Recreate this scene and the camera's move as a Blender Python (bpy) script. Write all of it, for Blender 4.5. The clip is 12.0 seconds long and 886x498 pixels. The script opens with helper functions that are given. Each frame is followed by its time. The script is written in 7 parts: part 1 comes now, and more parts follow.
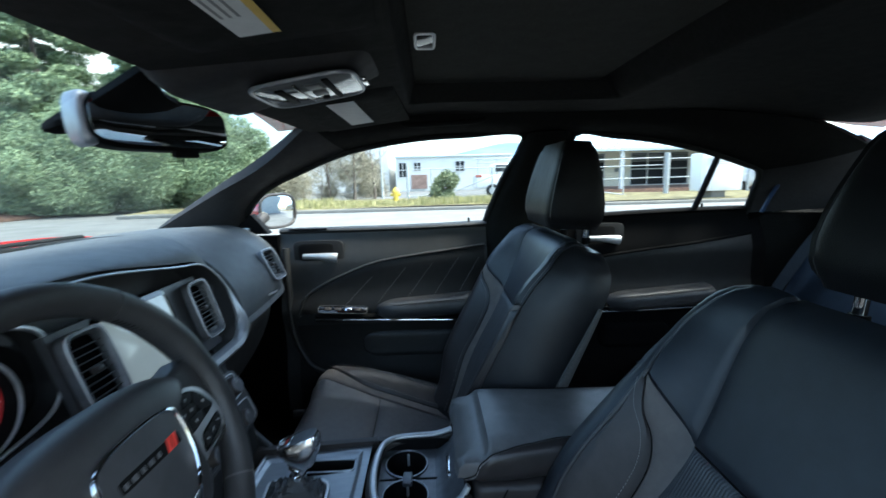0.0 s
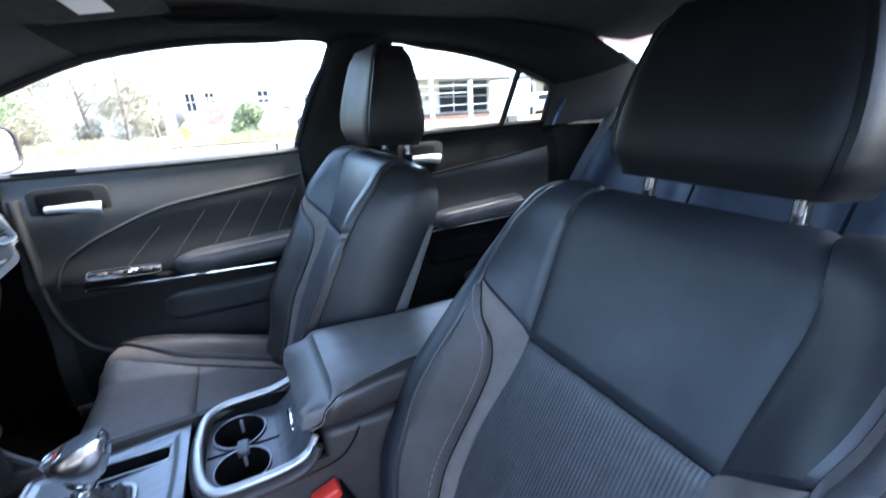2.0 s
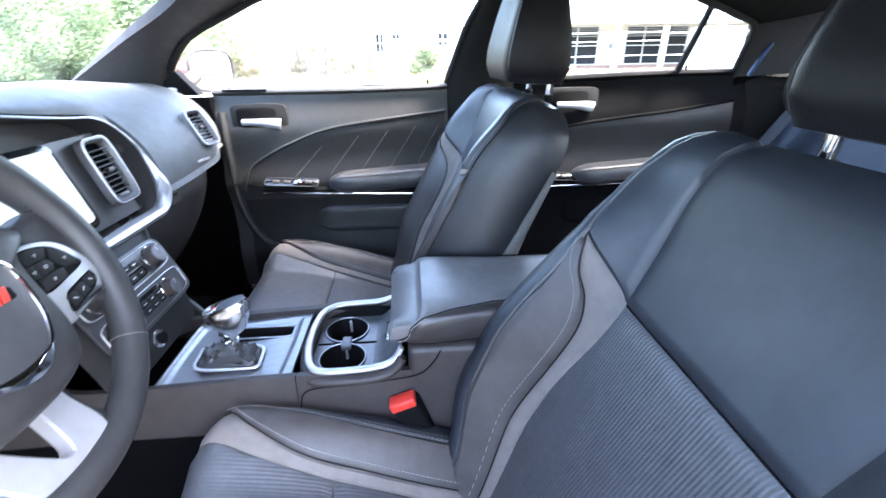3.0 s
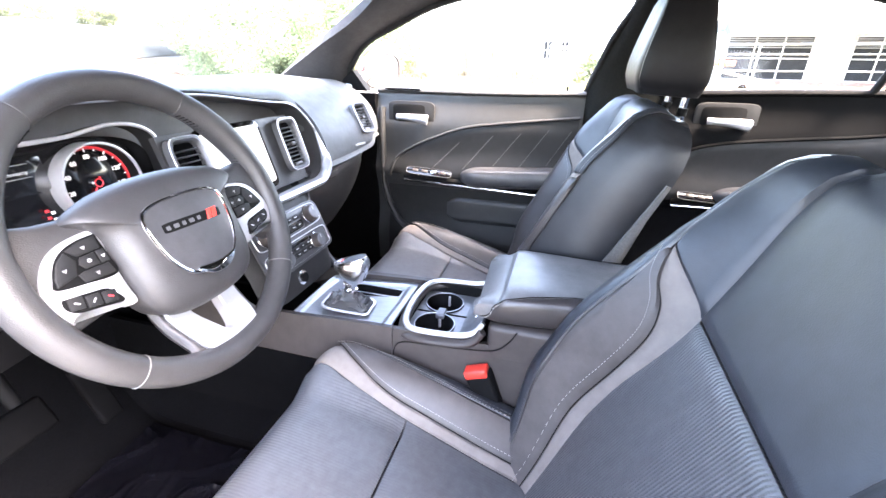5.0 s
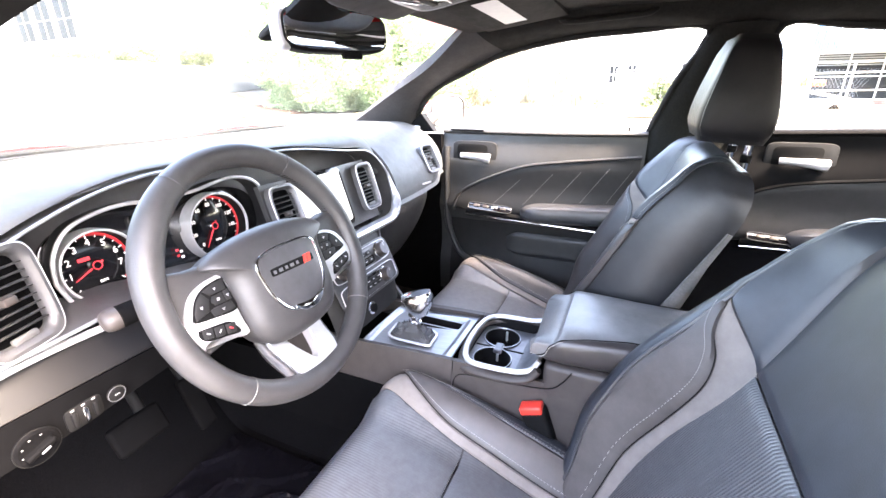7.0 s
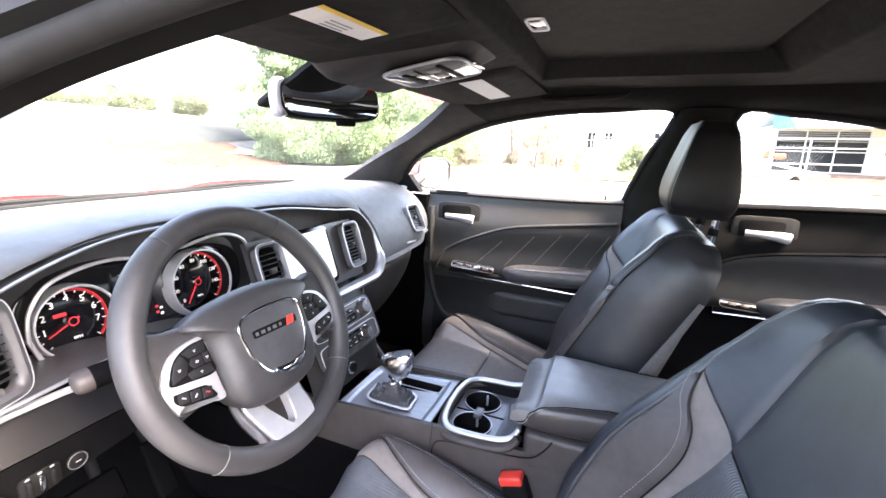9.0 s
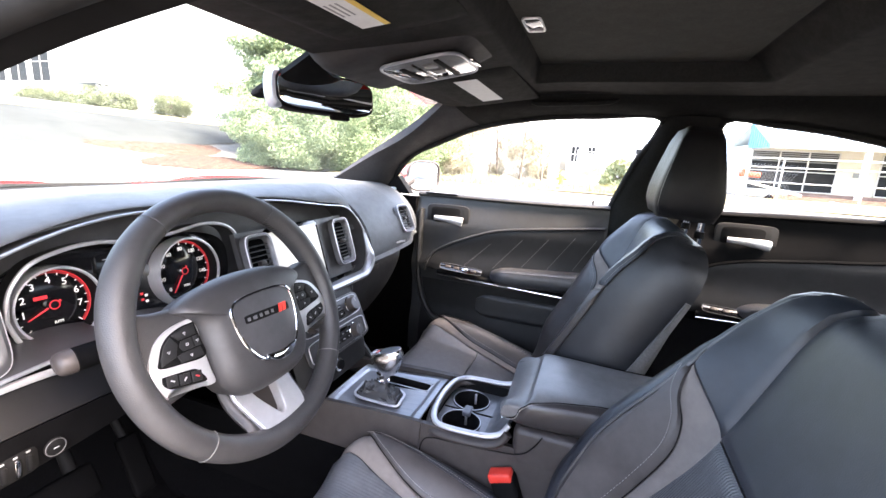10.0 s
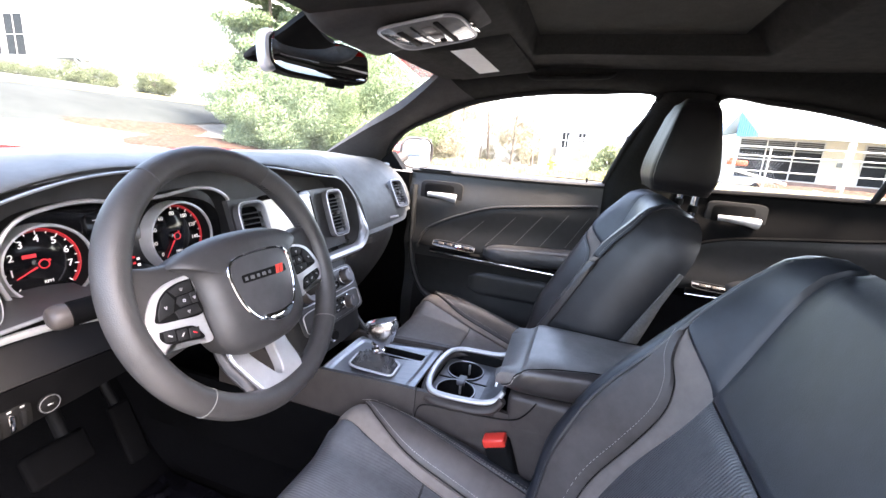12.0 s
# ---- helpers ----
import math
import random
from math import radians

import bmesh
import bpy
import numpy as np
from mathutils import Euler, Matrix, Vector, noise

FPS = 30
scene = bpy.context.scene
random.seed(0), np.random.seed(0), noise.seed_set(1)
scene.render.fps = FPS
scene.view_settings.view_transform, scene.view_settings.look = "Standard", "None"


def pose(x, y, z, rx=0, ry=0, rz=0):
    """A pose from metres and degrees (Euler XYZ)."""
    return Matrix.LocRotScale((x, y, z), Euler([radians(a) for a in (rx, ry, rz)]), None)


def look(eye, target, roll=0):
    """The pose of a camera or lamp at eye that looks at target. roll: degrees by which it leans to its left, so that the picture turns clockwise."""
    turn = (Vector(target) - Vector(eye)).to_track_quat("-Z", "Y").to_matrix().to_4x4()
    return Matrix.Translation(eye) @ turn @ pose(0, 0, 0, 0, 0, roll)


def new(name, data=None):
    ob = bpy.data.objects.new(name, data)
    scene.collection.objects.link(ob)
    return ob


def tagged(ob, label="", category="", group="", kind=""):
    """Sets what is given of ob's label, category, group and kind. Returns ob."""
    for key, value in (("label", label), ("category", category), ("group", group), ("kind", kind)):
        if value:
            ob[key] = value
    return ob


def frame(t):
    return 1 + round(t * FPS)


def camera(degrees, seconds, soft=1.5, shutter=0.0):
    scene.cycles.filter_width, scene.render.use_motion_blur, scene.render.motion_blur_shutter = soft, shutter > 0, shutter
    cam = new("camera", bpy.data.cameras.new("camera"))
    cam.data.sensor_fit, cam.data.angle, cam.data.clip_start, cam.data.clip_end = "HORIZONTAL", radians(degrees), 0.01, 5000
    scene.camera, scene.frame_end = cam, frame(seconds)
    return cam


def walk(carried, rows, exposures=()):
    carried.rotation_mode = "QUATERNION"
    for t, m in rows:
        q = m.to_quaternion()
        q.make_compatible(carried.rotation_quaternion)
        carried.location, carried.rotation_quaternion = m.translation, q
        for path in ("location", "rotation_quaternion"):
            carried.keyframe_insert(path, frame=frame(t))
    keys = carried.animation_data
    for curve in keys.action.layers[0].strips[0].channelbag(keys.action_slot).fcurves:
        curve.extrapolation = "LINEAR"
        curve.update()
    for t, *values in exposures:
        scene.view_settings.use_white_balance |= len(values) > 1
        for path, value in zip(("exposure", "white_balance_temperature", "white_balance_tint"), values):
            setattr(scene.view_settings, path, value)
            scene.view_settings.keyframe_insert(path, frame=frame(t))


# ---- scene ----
cam = camera(91.9, 12.0, shutter=0.5)
EXPOSURES = [(0, 2.6, 6000, -4), (0.5, 2.85, 6000, -3), (1.0, 3.2, 6000, 1), (1.5, 3.65, 6000, 5), (2.5, 4.6, 6250, 10), (3.5, 5.25, 6800, 14),
             (5.5, 5.7, 7600, 18), (6.5, 5.6, 7800, 18), (8.5, 5.2, 7800, 18), (9.5, 4.56, 7700, 18), (12.0, 4.47, 7600, 18)]
PATH = [
    (0, (0.0, -0.738, 1.206), (0.061, 1.235, 0.885), -1.5),
    (0.5, (-0.024, -0.653, 1.2), (0.321, 1.293, 0.895), -2.9),
    (1, (-0.014, -0.635, 1.187), (0.7, 1.198, 0.828), -1.7),
    (1.5, (-0.003, -0.651, 1.187), (0.892, 1.087, 0.765), -2.7),
    (2, (0.018, -0.66, 1.165), (0.814, 1.057, 0.52), -2.9),
    (2.5, (0.056, -0.662, 1.143), (0.451, 1.139, 0.368), -2.0),
    (3, (0.083, -0.676, 1.137), (0.206, 1.142, 0.313), -0.8),
    (3.5, (0.107, -0.69, 1.131), (0.058, 1.112, 0.265), 1.7),
    (3.7, (0.124, -0.7, 1.134), (-0.011, 1.099, 0.27), 2.0),
    (5.3, (0.166, -0.768, 1.141), (-0.365, 0.99, 0.351), 0.7),
    (5.5, (0.173, -0.775, 1.147), (-0.385, 0.978, 0.362), 0.6),
    (6, (0.172, -0.794, 1.159), (-0.511, 0.925, 0.398), 0.0),
    (6.5, (0.166, -0.804, 1.179), (-0.579, 0.907, 0.46), -0.7),
    (8.3, (0.169, -0.808, 1.214), (-0.613, 0.913, 0.561), 0.1),
    (8.5, (0.168, -0.811, 1.217), (-0.609, 0.934, 0.625), 0.4),
    (9, (0.169, -0.817, 1.217), (-0.546, 0.992, 0.752), 1.8),
    (9.5, (0.162, -0.822, 1.198), (-0.509, 1.008, 0.749), 3.0),
    (10, (0.155, -0.829, 1.188), (-0.494, 1.016, 0.769), 3.5),
    (10.5, (0.152, -0.835, 1.18), (-0.477, 1.015, 0.754), 3.5),
    (11, (0.148, -0.838, 1.17), (-0.467, 1.009, 0.71), 3.9),
    (11.5, (0.146, -0.837, 1.163), (-0.453, 1.014, 0.701), 4.3),
    (12, (0.145, -0.837, 1.155), (-0.448, 1.011, 0.672), 4.4),
]
walk(cam, [(t, look(eye, target, roll)) for t, eye, target, roll in PATH], exposures=EXPOSURES)

# ---- world, sun, exposure ----
SUN_ELEVATION, SUN_AZIMUTH = 56.0, 96.0
world = bpy.data.worlds.new("sky")
scene.world = world
world.use_nodes = True
wn = world.node_tree.nodes
sky = wn.new("ShaderNodeTexSky")
sky.sky_type = 'NISHITA'
sky.sun_disc = False
sky.sun_elevation = radians(SUN_ELEVATION)
sky.sun_rotation = radians(SUN_AZIMUTH)
sky.air_density, sky.dust_density, sky.ozone_density = 0.95, 3.2, 1.0
wn["Background"].inputs[1].default_value = 0.15
world.node_tree.links.new(sky.outputs[0], wn["Background"].inputs[0])
sun_data = bpy.data.lights.new("sun", 'SUN')
sun_data.energy, sun_data.angle, sun_data.color = 1.3, radians(20), (1.0, 0.96, 0.90)
sun = new("sun", sun_data)
az, el = radians(SUN_AZIMUTH), radians(SUN_ELEVATION)
sun.matrix_world = look((0, 0, 30), Vector((0, 0, 30)) - Vector((math.sin(az) * math.cos(el), math.cos(az) * math.cos(el), math.sin(el))))

# ---- materials ----
def mat(name, col, rough=0.5, metal=0.0, var=0.15, scale=30.0, bump=0.0, bscale=600.0, cells=False, spec=0.5, coat=0.0, rvar=0.12, emit=0.0, stretch=(1, 1, 1)):
    """A surface with colour and gloss varied at two scales and a fine relief."""
    m = bpy.data.materials.new(name)
    m.use_nodes = True
    nt = m.node_tree
    b = nt.nodes["Principled BSDF"]
    b.inputs["Metallic"].default_value = metal
    b.inputs["Specular IOR Level"].default_value = spec
    b.inputs["Coat Weight"].default_value = coat
    b.inputs["Coat Roughness"].default_value = 0.08
    tc = nt.nodes.new("ShaderNodeTexCoord")
    mp = nt.nodes.new("ShaderNodeMapping")
    mp.inputs["Scale"].default_value = stretch
    nt.links.new(tc.outputs["Object"], mp.inputs[0])
    n1 = nt.nodes.new("ShaderNodeTexNoise")
    n1.inputs["Scale"].default_value = scale
    n1.inputs["Detail"].default_value = 6
    n1.inputs["Roughness"].default_value = 0.65
    nt.links.new(mp.outputs[0], n1.inputs["Vector"])
    ramp = nt.nodes.new("ShaderNodeMapRange")
    ramp.inputs["From Min"].default_value, ramp.inputs["From Max"].default_value = 0.3, 0.7
    ramp.inputs["To Min"].default_value, ramp.inputs["To Max"].default_value = 1 - var, 1 + var
    nt.links.new(n1.outputs["Fac"], ramp.inputs["Value"])
    mul = nt.nodes.new("ShaderNodeVectorMath")
    mul.operation = 'SCALE'
    mul.inputs[0].default_value = col
    nt.links.new(ramp.outputs[0], mul.inputs["Scale"])
    nt.links.new(mul.outputs[0], b.inputs["Base Color"])
    n2 = nt.nodes.new("ShaderNodeTexNoise")
    n2.inputs["Scale"].default_value = scale * 0.23
    n2.inputs["Detail"].default_value = 3
    nt.links.new(mp.outputs[0], n2.inputs["Vector"])
    rr = nt.nodes.new("ShaderNodeMapRange")
    rr.inputs["From Min"].default_value, rr.inputs["From Max"].default_value = 0.3, 0.7
    rr.inputs["To Min"].default_value, rr.inputs["To Max"].default_value = max(0.02, rough * (1 - rvar)), min(1, rough * (1 + rvar))
    nt.links.new(n2.outputs["Fac"], rr.inputs["Value"])
    nt.links.new(rr.outputs[0], b.inputs["Roughness"])
    if bump:
        if cells:
            t = nt.nodes.new("ShaderNodeTexVoronoi")
            out = t.outputs["Distance"]
        else:
            t = nt.nodes.new("ShaderNodeTexNoise")
            t.inputs["Detail"].default_value = 4
            out = t.outputs["Fac"]
        t.inputs["Scale"].default_value = bscale
        nt.links.new(mp.outputs[0], t.inputs["Vector"])
        bp = nt.nodes.new("ShaderNodeBump")
        bp.inputs["Strength"].default_value = bump
        bp.inputs["Distance"].default_value = 0.6 / bscale
        nt.links.new(out, bp.inputs["Height"])
        nt.links.new(bp.outputs[0], b.inputs["Normal"])
    if emit:
        b.inputs["Emission Color"].default_value = (*col, 1)
        b.inputs["Emission Strength"].default_value = emit
    return m


def ribbed(name, col, rough, pitch, axis, strength=0.52):
    """Leather with fine pressed ribs along one direction."""
    m = mat(name, col, rough, var=0.2, scale=60, spec=0.7)
    nt = m.node_tree
    b = nt.nodes["Principled BSDF"]
    tc = nt.nodes.new("ShaderNodeTexCoord")
    w = nt.nodes.new("ShaderNodeTexWave")
    w.wave_type, w.bands_direction = 'BANDS', axis
    w.inputs["Scale"].default_value = 0.314159 / pitch
    w.inputs["Distortion"].default_value = 0.0
    nt.links.new(tc.outputs["Object"], w.inputs["Vector"])
    v = nt.nodes.new("ShaderNodeTexVoronoi")
    v.inputs["Scale"].default_value = 420
    nt.links.new(tc.outputs["Object"], v.inputs["Vector"])
    add = nt.nodes.new("ShaderNodeMath")
    add.operation = 'MULTIPLY_ADD'
    add.inputs[1].default_value = 0.35
    nt.links.new(v.outputs["Distance"], add.inputs[0])
    nt.links.new(w.outputs["Fac"], add.inputs[2])
    bp = nt.nodes.new("ShaderNodeBump")
    bp.inputs["Strength"].default_value = strength
    bp.inputs["Distance"].default_value = 0.0015
    nt.links.new(add.outputs[0], bp.inputs["Height"])
    nt.links.new(bp.outputs[0], b.inputs["Normal"])
    return m


def glass(name, tint=(0.86, 0.92, 0.90)):
    m = bpy.data.materials.new(name)
    m.use_nodes = True
    nt = m.node_tree
    nt.nodes.remove(nt.nodes["Principled BSDF"])
    out = nt.nodes["Material Output"]
    tr = nt.nodes.new("ShaderNodeBsdfTransparent")
    tr.inputs[0].default_value = (*tint, 1)
    gl = nt.nodes.new("ShaderNodeBsdfGlossy")
    gl.inputs["Roughness"].default_value = 0.02
    lw = nt.nodes.new("ShaderNodeLayerWeight")
    lw.inputs["Blend"].default_value = 0.5
    pw = nt.nodes.new("ShaderNodeMath")
    pw.operation = 'POWER'
    pw.inputs[1].default_value = 4.0
    nt.links.new(lw.outputs["Facing"], pw.inputs[0])
    fr = nt.nodes.new("ShaderNodeMath")
    fr.operation = 'MULTIPLY_ADD'
    fr.inputs[1].default_value, fr.inputs[2].default_value = 0.30, 0.03
    nt.links.new(pw.outputs[0], fr.inputs[0])
    mx = nt.nodes.new("ShaderNodeMixShader")
    nt.links.new(fr.outputs[0], mx.inputs[0])
    nt.links.new(tr.outputs[0], mx.inputs[1])
    nt.links.new(gl.outputs[0], mx.inputs[2])
    nt.links.new(mx.outputs[0], out.inputs[0])
    return m


LEATHER = mat("black_leather", (0.042, 0.042, 0.045), 0.38, var=0.28, scale=25, bump=0.28, bscale=750, cells=True, spec=0.6)
LEATHER_WARM = mat("charcoal_leather", (0.064, 0.0555, 0.0525), 0.42, var=0.22, scale=25, bump=0.25, bscale=750, cells=True)
LEATHER_GREY = mat("grey_leather_band", (0.172, 0.149, 0.134), 0.60, var=0.14, scale=30, bump=0.2, bscale=800, cells=True, spec=0.25)
INSERT_BACK = ribbed("ribbed_leather_back", (0.066, 0.064, 0.066), 0.42, 0.0050, 'Y')
INSERT_SEAT = ribbed("ribbed_cushion_leather", (0.070, 0.072, 0.078), 0.42, 0.0050, 'Y', 0.20)
STITCH = mat("grey_thread", (0.36, 0.335, 0.31), 0.7, var=0.2, scale=300)
# black carpet, lowered further: footwell shade is put into the colour
CARPET = mat("shaded_black_carpet", (0.0028, 0.0028, 0.0032), 0.95, var=0.5, scale=220, bump=0.8, bscale=500, spec=0.02)
FELT = mat("grey_felt", (0.135, 0.130, 0.124), 0.95, var=0.18, scale=260, bump=0.8, bscale=600, spec=0.1)
PLASTIC = mat("black_grained_plastic", (0.040, 0.0335, 0.0315), 0.48, var=0.18, scale=40, bump=0.16, bscale=900, cells=True, spec=0.4)
PLASTIC_DARK = mat("matt_black_plastic", (0.006, 0.006, 0.0063), 0.66, var=0.2, scale=40, bump=0.15, bscale=900, spec=0.07)
DASH_PAD = mat("soft_dash_vinyl", (0.087, 0.094, 0.100), 0.58, var=0.18, scale=35, bump=0.35, bscale=800, cells=True, spec=0.38)
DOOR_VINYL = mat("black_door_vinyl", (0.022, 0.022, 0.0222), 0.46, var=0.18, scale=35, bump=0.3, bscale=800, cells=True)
GUNMETAL_DARK = mat("dark_vent_slat", (0.016, 0.016, 0.017), 0.5, var=0.1, scale=60)
GUNMETAL = mat("gunmetal_trim", (0.135, 0.137, 0.147), 0.42, metal=0.45, var=0.2, scale=60, bump=0.15, bscale=500)
CONSOLE_METAL = mat("brushed_graphite_trim", (0.31, 0.325, 0.345), 0.36, metal=0.65, var=0.12, scale=60, bump=0.12, bscale=400, stretch=(0.2, 3, 3))
SATIN = mat("satin_grey_trim", (0.36, 0.37, 0.39), 0.36, metal=0.6, var=0.06, scale=60)
SILVER = mat("satin_silver_trim", (0.60, 0.60, 0.61), 0.42, metal=0.7, var=0.06, scale=60)
SATIN_CHROME = mat("satin_chrome", (0.78, 0.78, 0.79), 0.20, metal=1.0, var=0.03, scale=60)
CHROME = mat("chrome", (0.86, 0.86, 0.87), 0.07, metal=1.0, var=0.03, scale=60)
GLOSS_BLACK = mat("gloss_black", (0.006, 0.006, 0.007), 0.10, var=0.1, scale=40, coat=0.4)
RUBBER = mat("black_rubber", (0.010, 0.010, 0.010), 0.75, var=0.2, scale=50, spec=0.2)
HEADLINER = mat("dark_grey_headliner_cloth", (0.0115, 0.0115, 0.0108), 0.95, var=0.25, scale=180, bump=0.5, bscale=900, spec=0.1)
PILLAR = mat("dark_pillar_trim", (0.034, 0.033, 0.034), 0.72, var=0.15, scale=120, bump=0.3, bscale=900, spec=0.2)
WHITE_LABEL = mat("white_label", (0.72, 0.72, 0.70), 0.6, var=0.06, scale=60)
YELLOW_LABEL = mat("yellow_label", (0.75, 0.50, 0.08), 0.6, var=0.06, scale=60)
PRINT = mat("grey_print", (0.25, 0.25, 0.25), 0.6, var=0.05)
RED_PLASTIC = mat("red_button_plastic", (0.70, 0.045, 0.03), 0.35, var=0.06)
RED_PAINT = mat("red_car_paint", (0.45, 0.012, 0.012), 0.2, var=0.05, coat=0.8)
BLUE_PAINT = mat("blue_door_jamb", (0.008, 0.026, 0.070), 0.3, var=0.1)
WHITE_MARK = mat("white_marking", (0.45, 0.45, 0.45), 0.5, var=0.04)
RED_GLOW = mat("deep_red_scale", (0.22, 0.012, 0.016), 0.5, var=0.08, emit=0.02)
RED_LIT = mat("red_dial_light", (0.60, 0.03, 0.04), 0.5, var=0.03, emit=0.03)
WHITE_LIT = mat("white_dial_light", (0.8, 0.8, 0.8), 0.5, var=0.03, emit=0.03)
# the screen's pale reflection is put in as base colour and faint glow
SCREEN = mat("screen_with_painted_glare", (0.52, 0.56, 0.56), 0.12, var=0.04, coat=0.6, emit=0.05)
LAMP_LENS = mat("clear_lamp_lens", (0.17, 0.175, 0.18), 0.08, var=0.15, scale=90, coat=0.7)
MIRROR = mat("mirror_silvering", (0.88, 0.89, 0.90), 0.015, metal=1.0, var=0.01)
PLASTIC_SHEET = mat("clear_mat_film", (0.003, 0.003, 0.0042), 0.15, var=0.3, scale=14, rvar=0.3, spec=0.13)
BEZEL = mat("dark_grey_bezel", (0.085, 0.085, 0.088), 0.45, var=0.12, scale=60, bump=0.2, bscale=800)
BELT = mat("grey_belt_webbing", (0.05, 0.052, 0.058), 0.7, var=0.25, scale=300, bump=0.4, bscale=900)
GLASS = glass("clear_glass", (0.76, 0.81, 0.80))
DOOR_GLASS = glass("clear_door_glass", (0.88, 0.91, 0.90))
WHEEL_LEATHER = mat("wheel_leather", (0.034, 0.033, 0.034), 0.46, var=0.2, scale=30, bump=0.25, bscale=800, cells=True)
# darker than real plastic: shade of footwell and recesses is in the colour
SHADE_BLACK = mat("shade_black_plastic", (0.0028, 0.0028, 0.0031), 0.8, var=0.25, scale=40, bump=0.2, bscale=900, spec=0.025)
SHELL_LEATHER = mat("dark_back_leather", (0.018, 0.018, 0.020), 0.36, var=0.28, scale=25, bump=0.28, bscale=750, cells=True)
LEATHER_NAVY = mat("blue_black_leather", (0.016, 0.0185, 0.024), 0.43, var=0.3, scale=22, bump=0.14, bscale=750, cells=True, spec=0.6)
POD_GREY = mat("satin_pod_plastic", (0.045, 0.045, 0.048), 0.42, var=0.18, scale=40, bump=0.25, bscale=800, cells=True)
HEADREST_LEATHER = mat("black_headrest_leather", (0.006, 0.006, 0.0072), 0.46, var=0.3, scale=22, bump=0.28, bscale=750, cells=True, spec=0.22)
# black leather made paler: light on the lid's top is in the colour
ARM_LIT_LEATHER = mat("lit_armrest_leather", (0.142, 0.136, 0.134), 0.36, var=0.22, scale=25, bump=0.25, bscale=750, cells=True, spec=0.55)
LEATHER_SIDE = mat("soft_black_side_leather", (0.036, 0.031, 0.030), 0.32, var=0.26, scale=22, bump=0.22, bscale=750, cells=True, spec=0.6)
BENCH_LEATHER = mat("blue_black_bench_leather", (0.022, 0.032, 0.052), 0.40, var=0.25, scale=22, bump=0.25, bscale=750, cells=True)
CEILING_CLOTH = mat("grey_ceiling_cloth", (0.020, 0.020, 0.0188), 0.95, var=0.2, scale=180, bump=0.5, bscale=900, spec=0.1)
SHADE_CLOTH = mat("grey_shade_cloth", (0.046, 0.046, 0.041), 0.95, var=0.16, scale=180, bump=0.5, bscale=900, spec=0.1)
POD_DARK = mat("dark_pod_vinyl", (0.011, 0.011, 0.0118), 0.60, var=0.18, scale=40, bump=0.09, bscale=800, cells=True, spec=0.3)
# shaded copy of the door vinyl, for the rear door only
SHADED_VINYL = mat("shaded_door_vinyl", (0.0048, 0.0048, 0.0052), 0.70, var=0.18, scale=40, bump=0.09, bscale=800, cells=True, spec=0.03)
# doorway shade is put into this near-black knee colour too
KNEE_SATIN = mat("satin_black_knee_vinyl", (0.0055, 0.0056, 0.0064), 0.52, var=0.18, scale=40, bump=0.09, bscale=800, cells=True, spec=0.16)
DOOR_SOFT = mat("soft_black_door_insert", (0.0125, 0.0122, 0.0122), 0.50, var=0.2, scale=35, bump=0.2, bscale=800, cells=True, spec=0.25)
SEAM_GREY = mat("faded_grey_thread", (0.125, 0.122, 0.116), 0.7, var=0.25, scale=300)

# ---- building helpers ----
def thing(name, at, label, category, group="", kind=""):
    """A top-level thing: an Empty at its base that parents its parts."""
    e = new(name)
    e.location = at
    e.empty_display_size = 0.05
    return tagged(e, label, category, group, kind)


def part(name, bm, material, parent=None, label="", smooth=True, angle=40):
    """Link a bmesh as ONE mesh object under a thing or a part."""
    me = bpy.data.meshes.new(name)
    bmesh.ops.recalc_face_normals(bm, faces=bm.faces)
    if smooth:
        lim = radians(angle)
        for f in bm.faces:
            f.smooth = True
        for e in bm.edges:
            if len(e.link_faces) == 2 and e.calc_face_angle(0) > lim:
                e.smooth = False
    bm.to_mesh(me)
    bm.free()
    me.materials.append(material)
    ob = new(name, me)
    if parent:
        ob.parent = parent
        ob.matrix_parent_inverse = parent.matrix_basis.inverted() if parent.parent is None else Matrix.Identity(4)
    return tagged(ob, label) if label else ob


def spline(pts):
    """A smooth curve through points, as a function of 0..1."""
    p = [Vector(q) if hasattr(q, "__len__") and len(q) < 4 else q for q in pts]
    n = len(p) - 1

    def f(t):
        k = min(n - 1, max(0, int(t * n)))
        s = t * n - k
        a, b, c, d = p[max(0, k - 1)], p[k], p[k + 1], p[min(n, k + 2)]
        return 0.5 * ((2 * b) + (c - a) * s + (2 * a - 5 * b + 4 * c - d) * (s * s) + (3 * b - a - 3 * c + d) * (s * s * s))
    return f


def sm(a, b, x):
    t = min(1, max(0, (x - a) / (b - a)))
    return t * t * (3 - 2 * t)


def quads(rows, close_u=False, close_v=False, caps=False):
    """A mesh from rows of points."""
    bm = bmesh.new()
    vs = [[bm.verts.new(q) for q in r] for r in rows]
    nr, nc = len(vs), len(vs[0])
    for i in range(nr if close_v else nr - 1):
        for j in range(nc if close_u else nc - 1):
            a, b, c, d = vs[i][j], vs[i][(j + 1) % nc], vs[(i + 1) % nr][(j + 1) % nc], vs[(i + 1) % nr][j]
            bm.faces.new((a, b, c, d))
    if caps:
        bm.faces.new(list(reversed(vs[0])))
        bm.faces.new(vs[-1])
    return bm


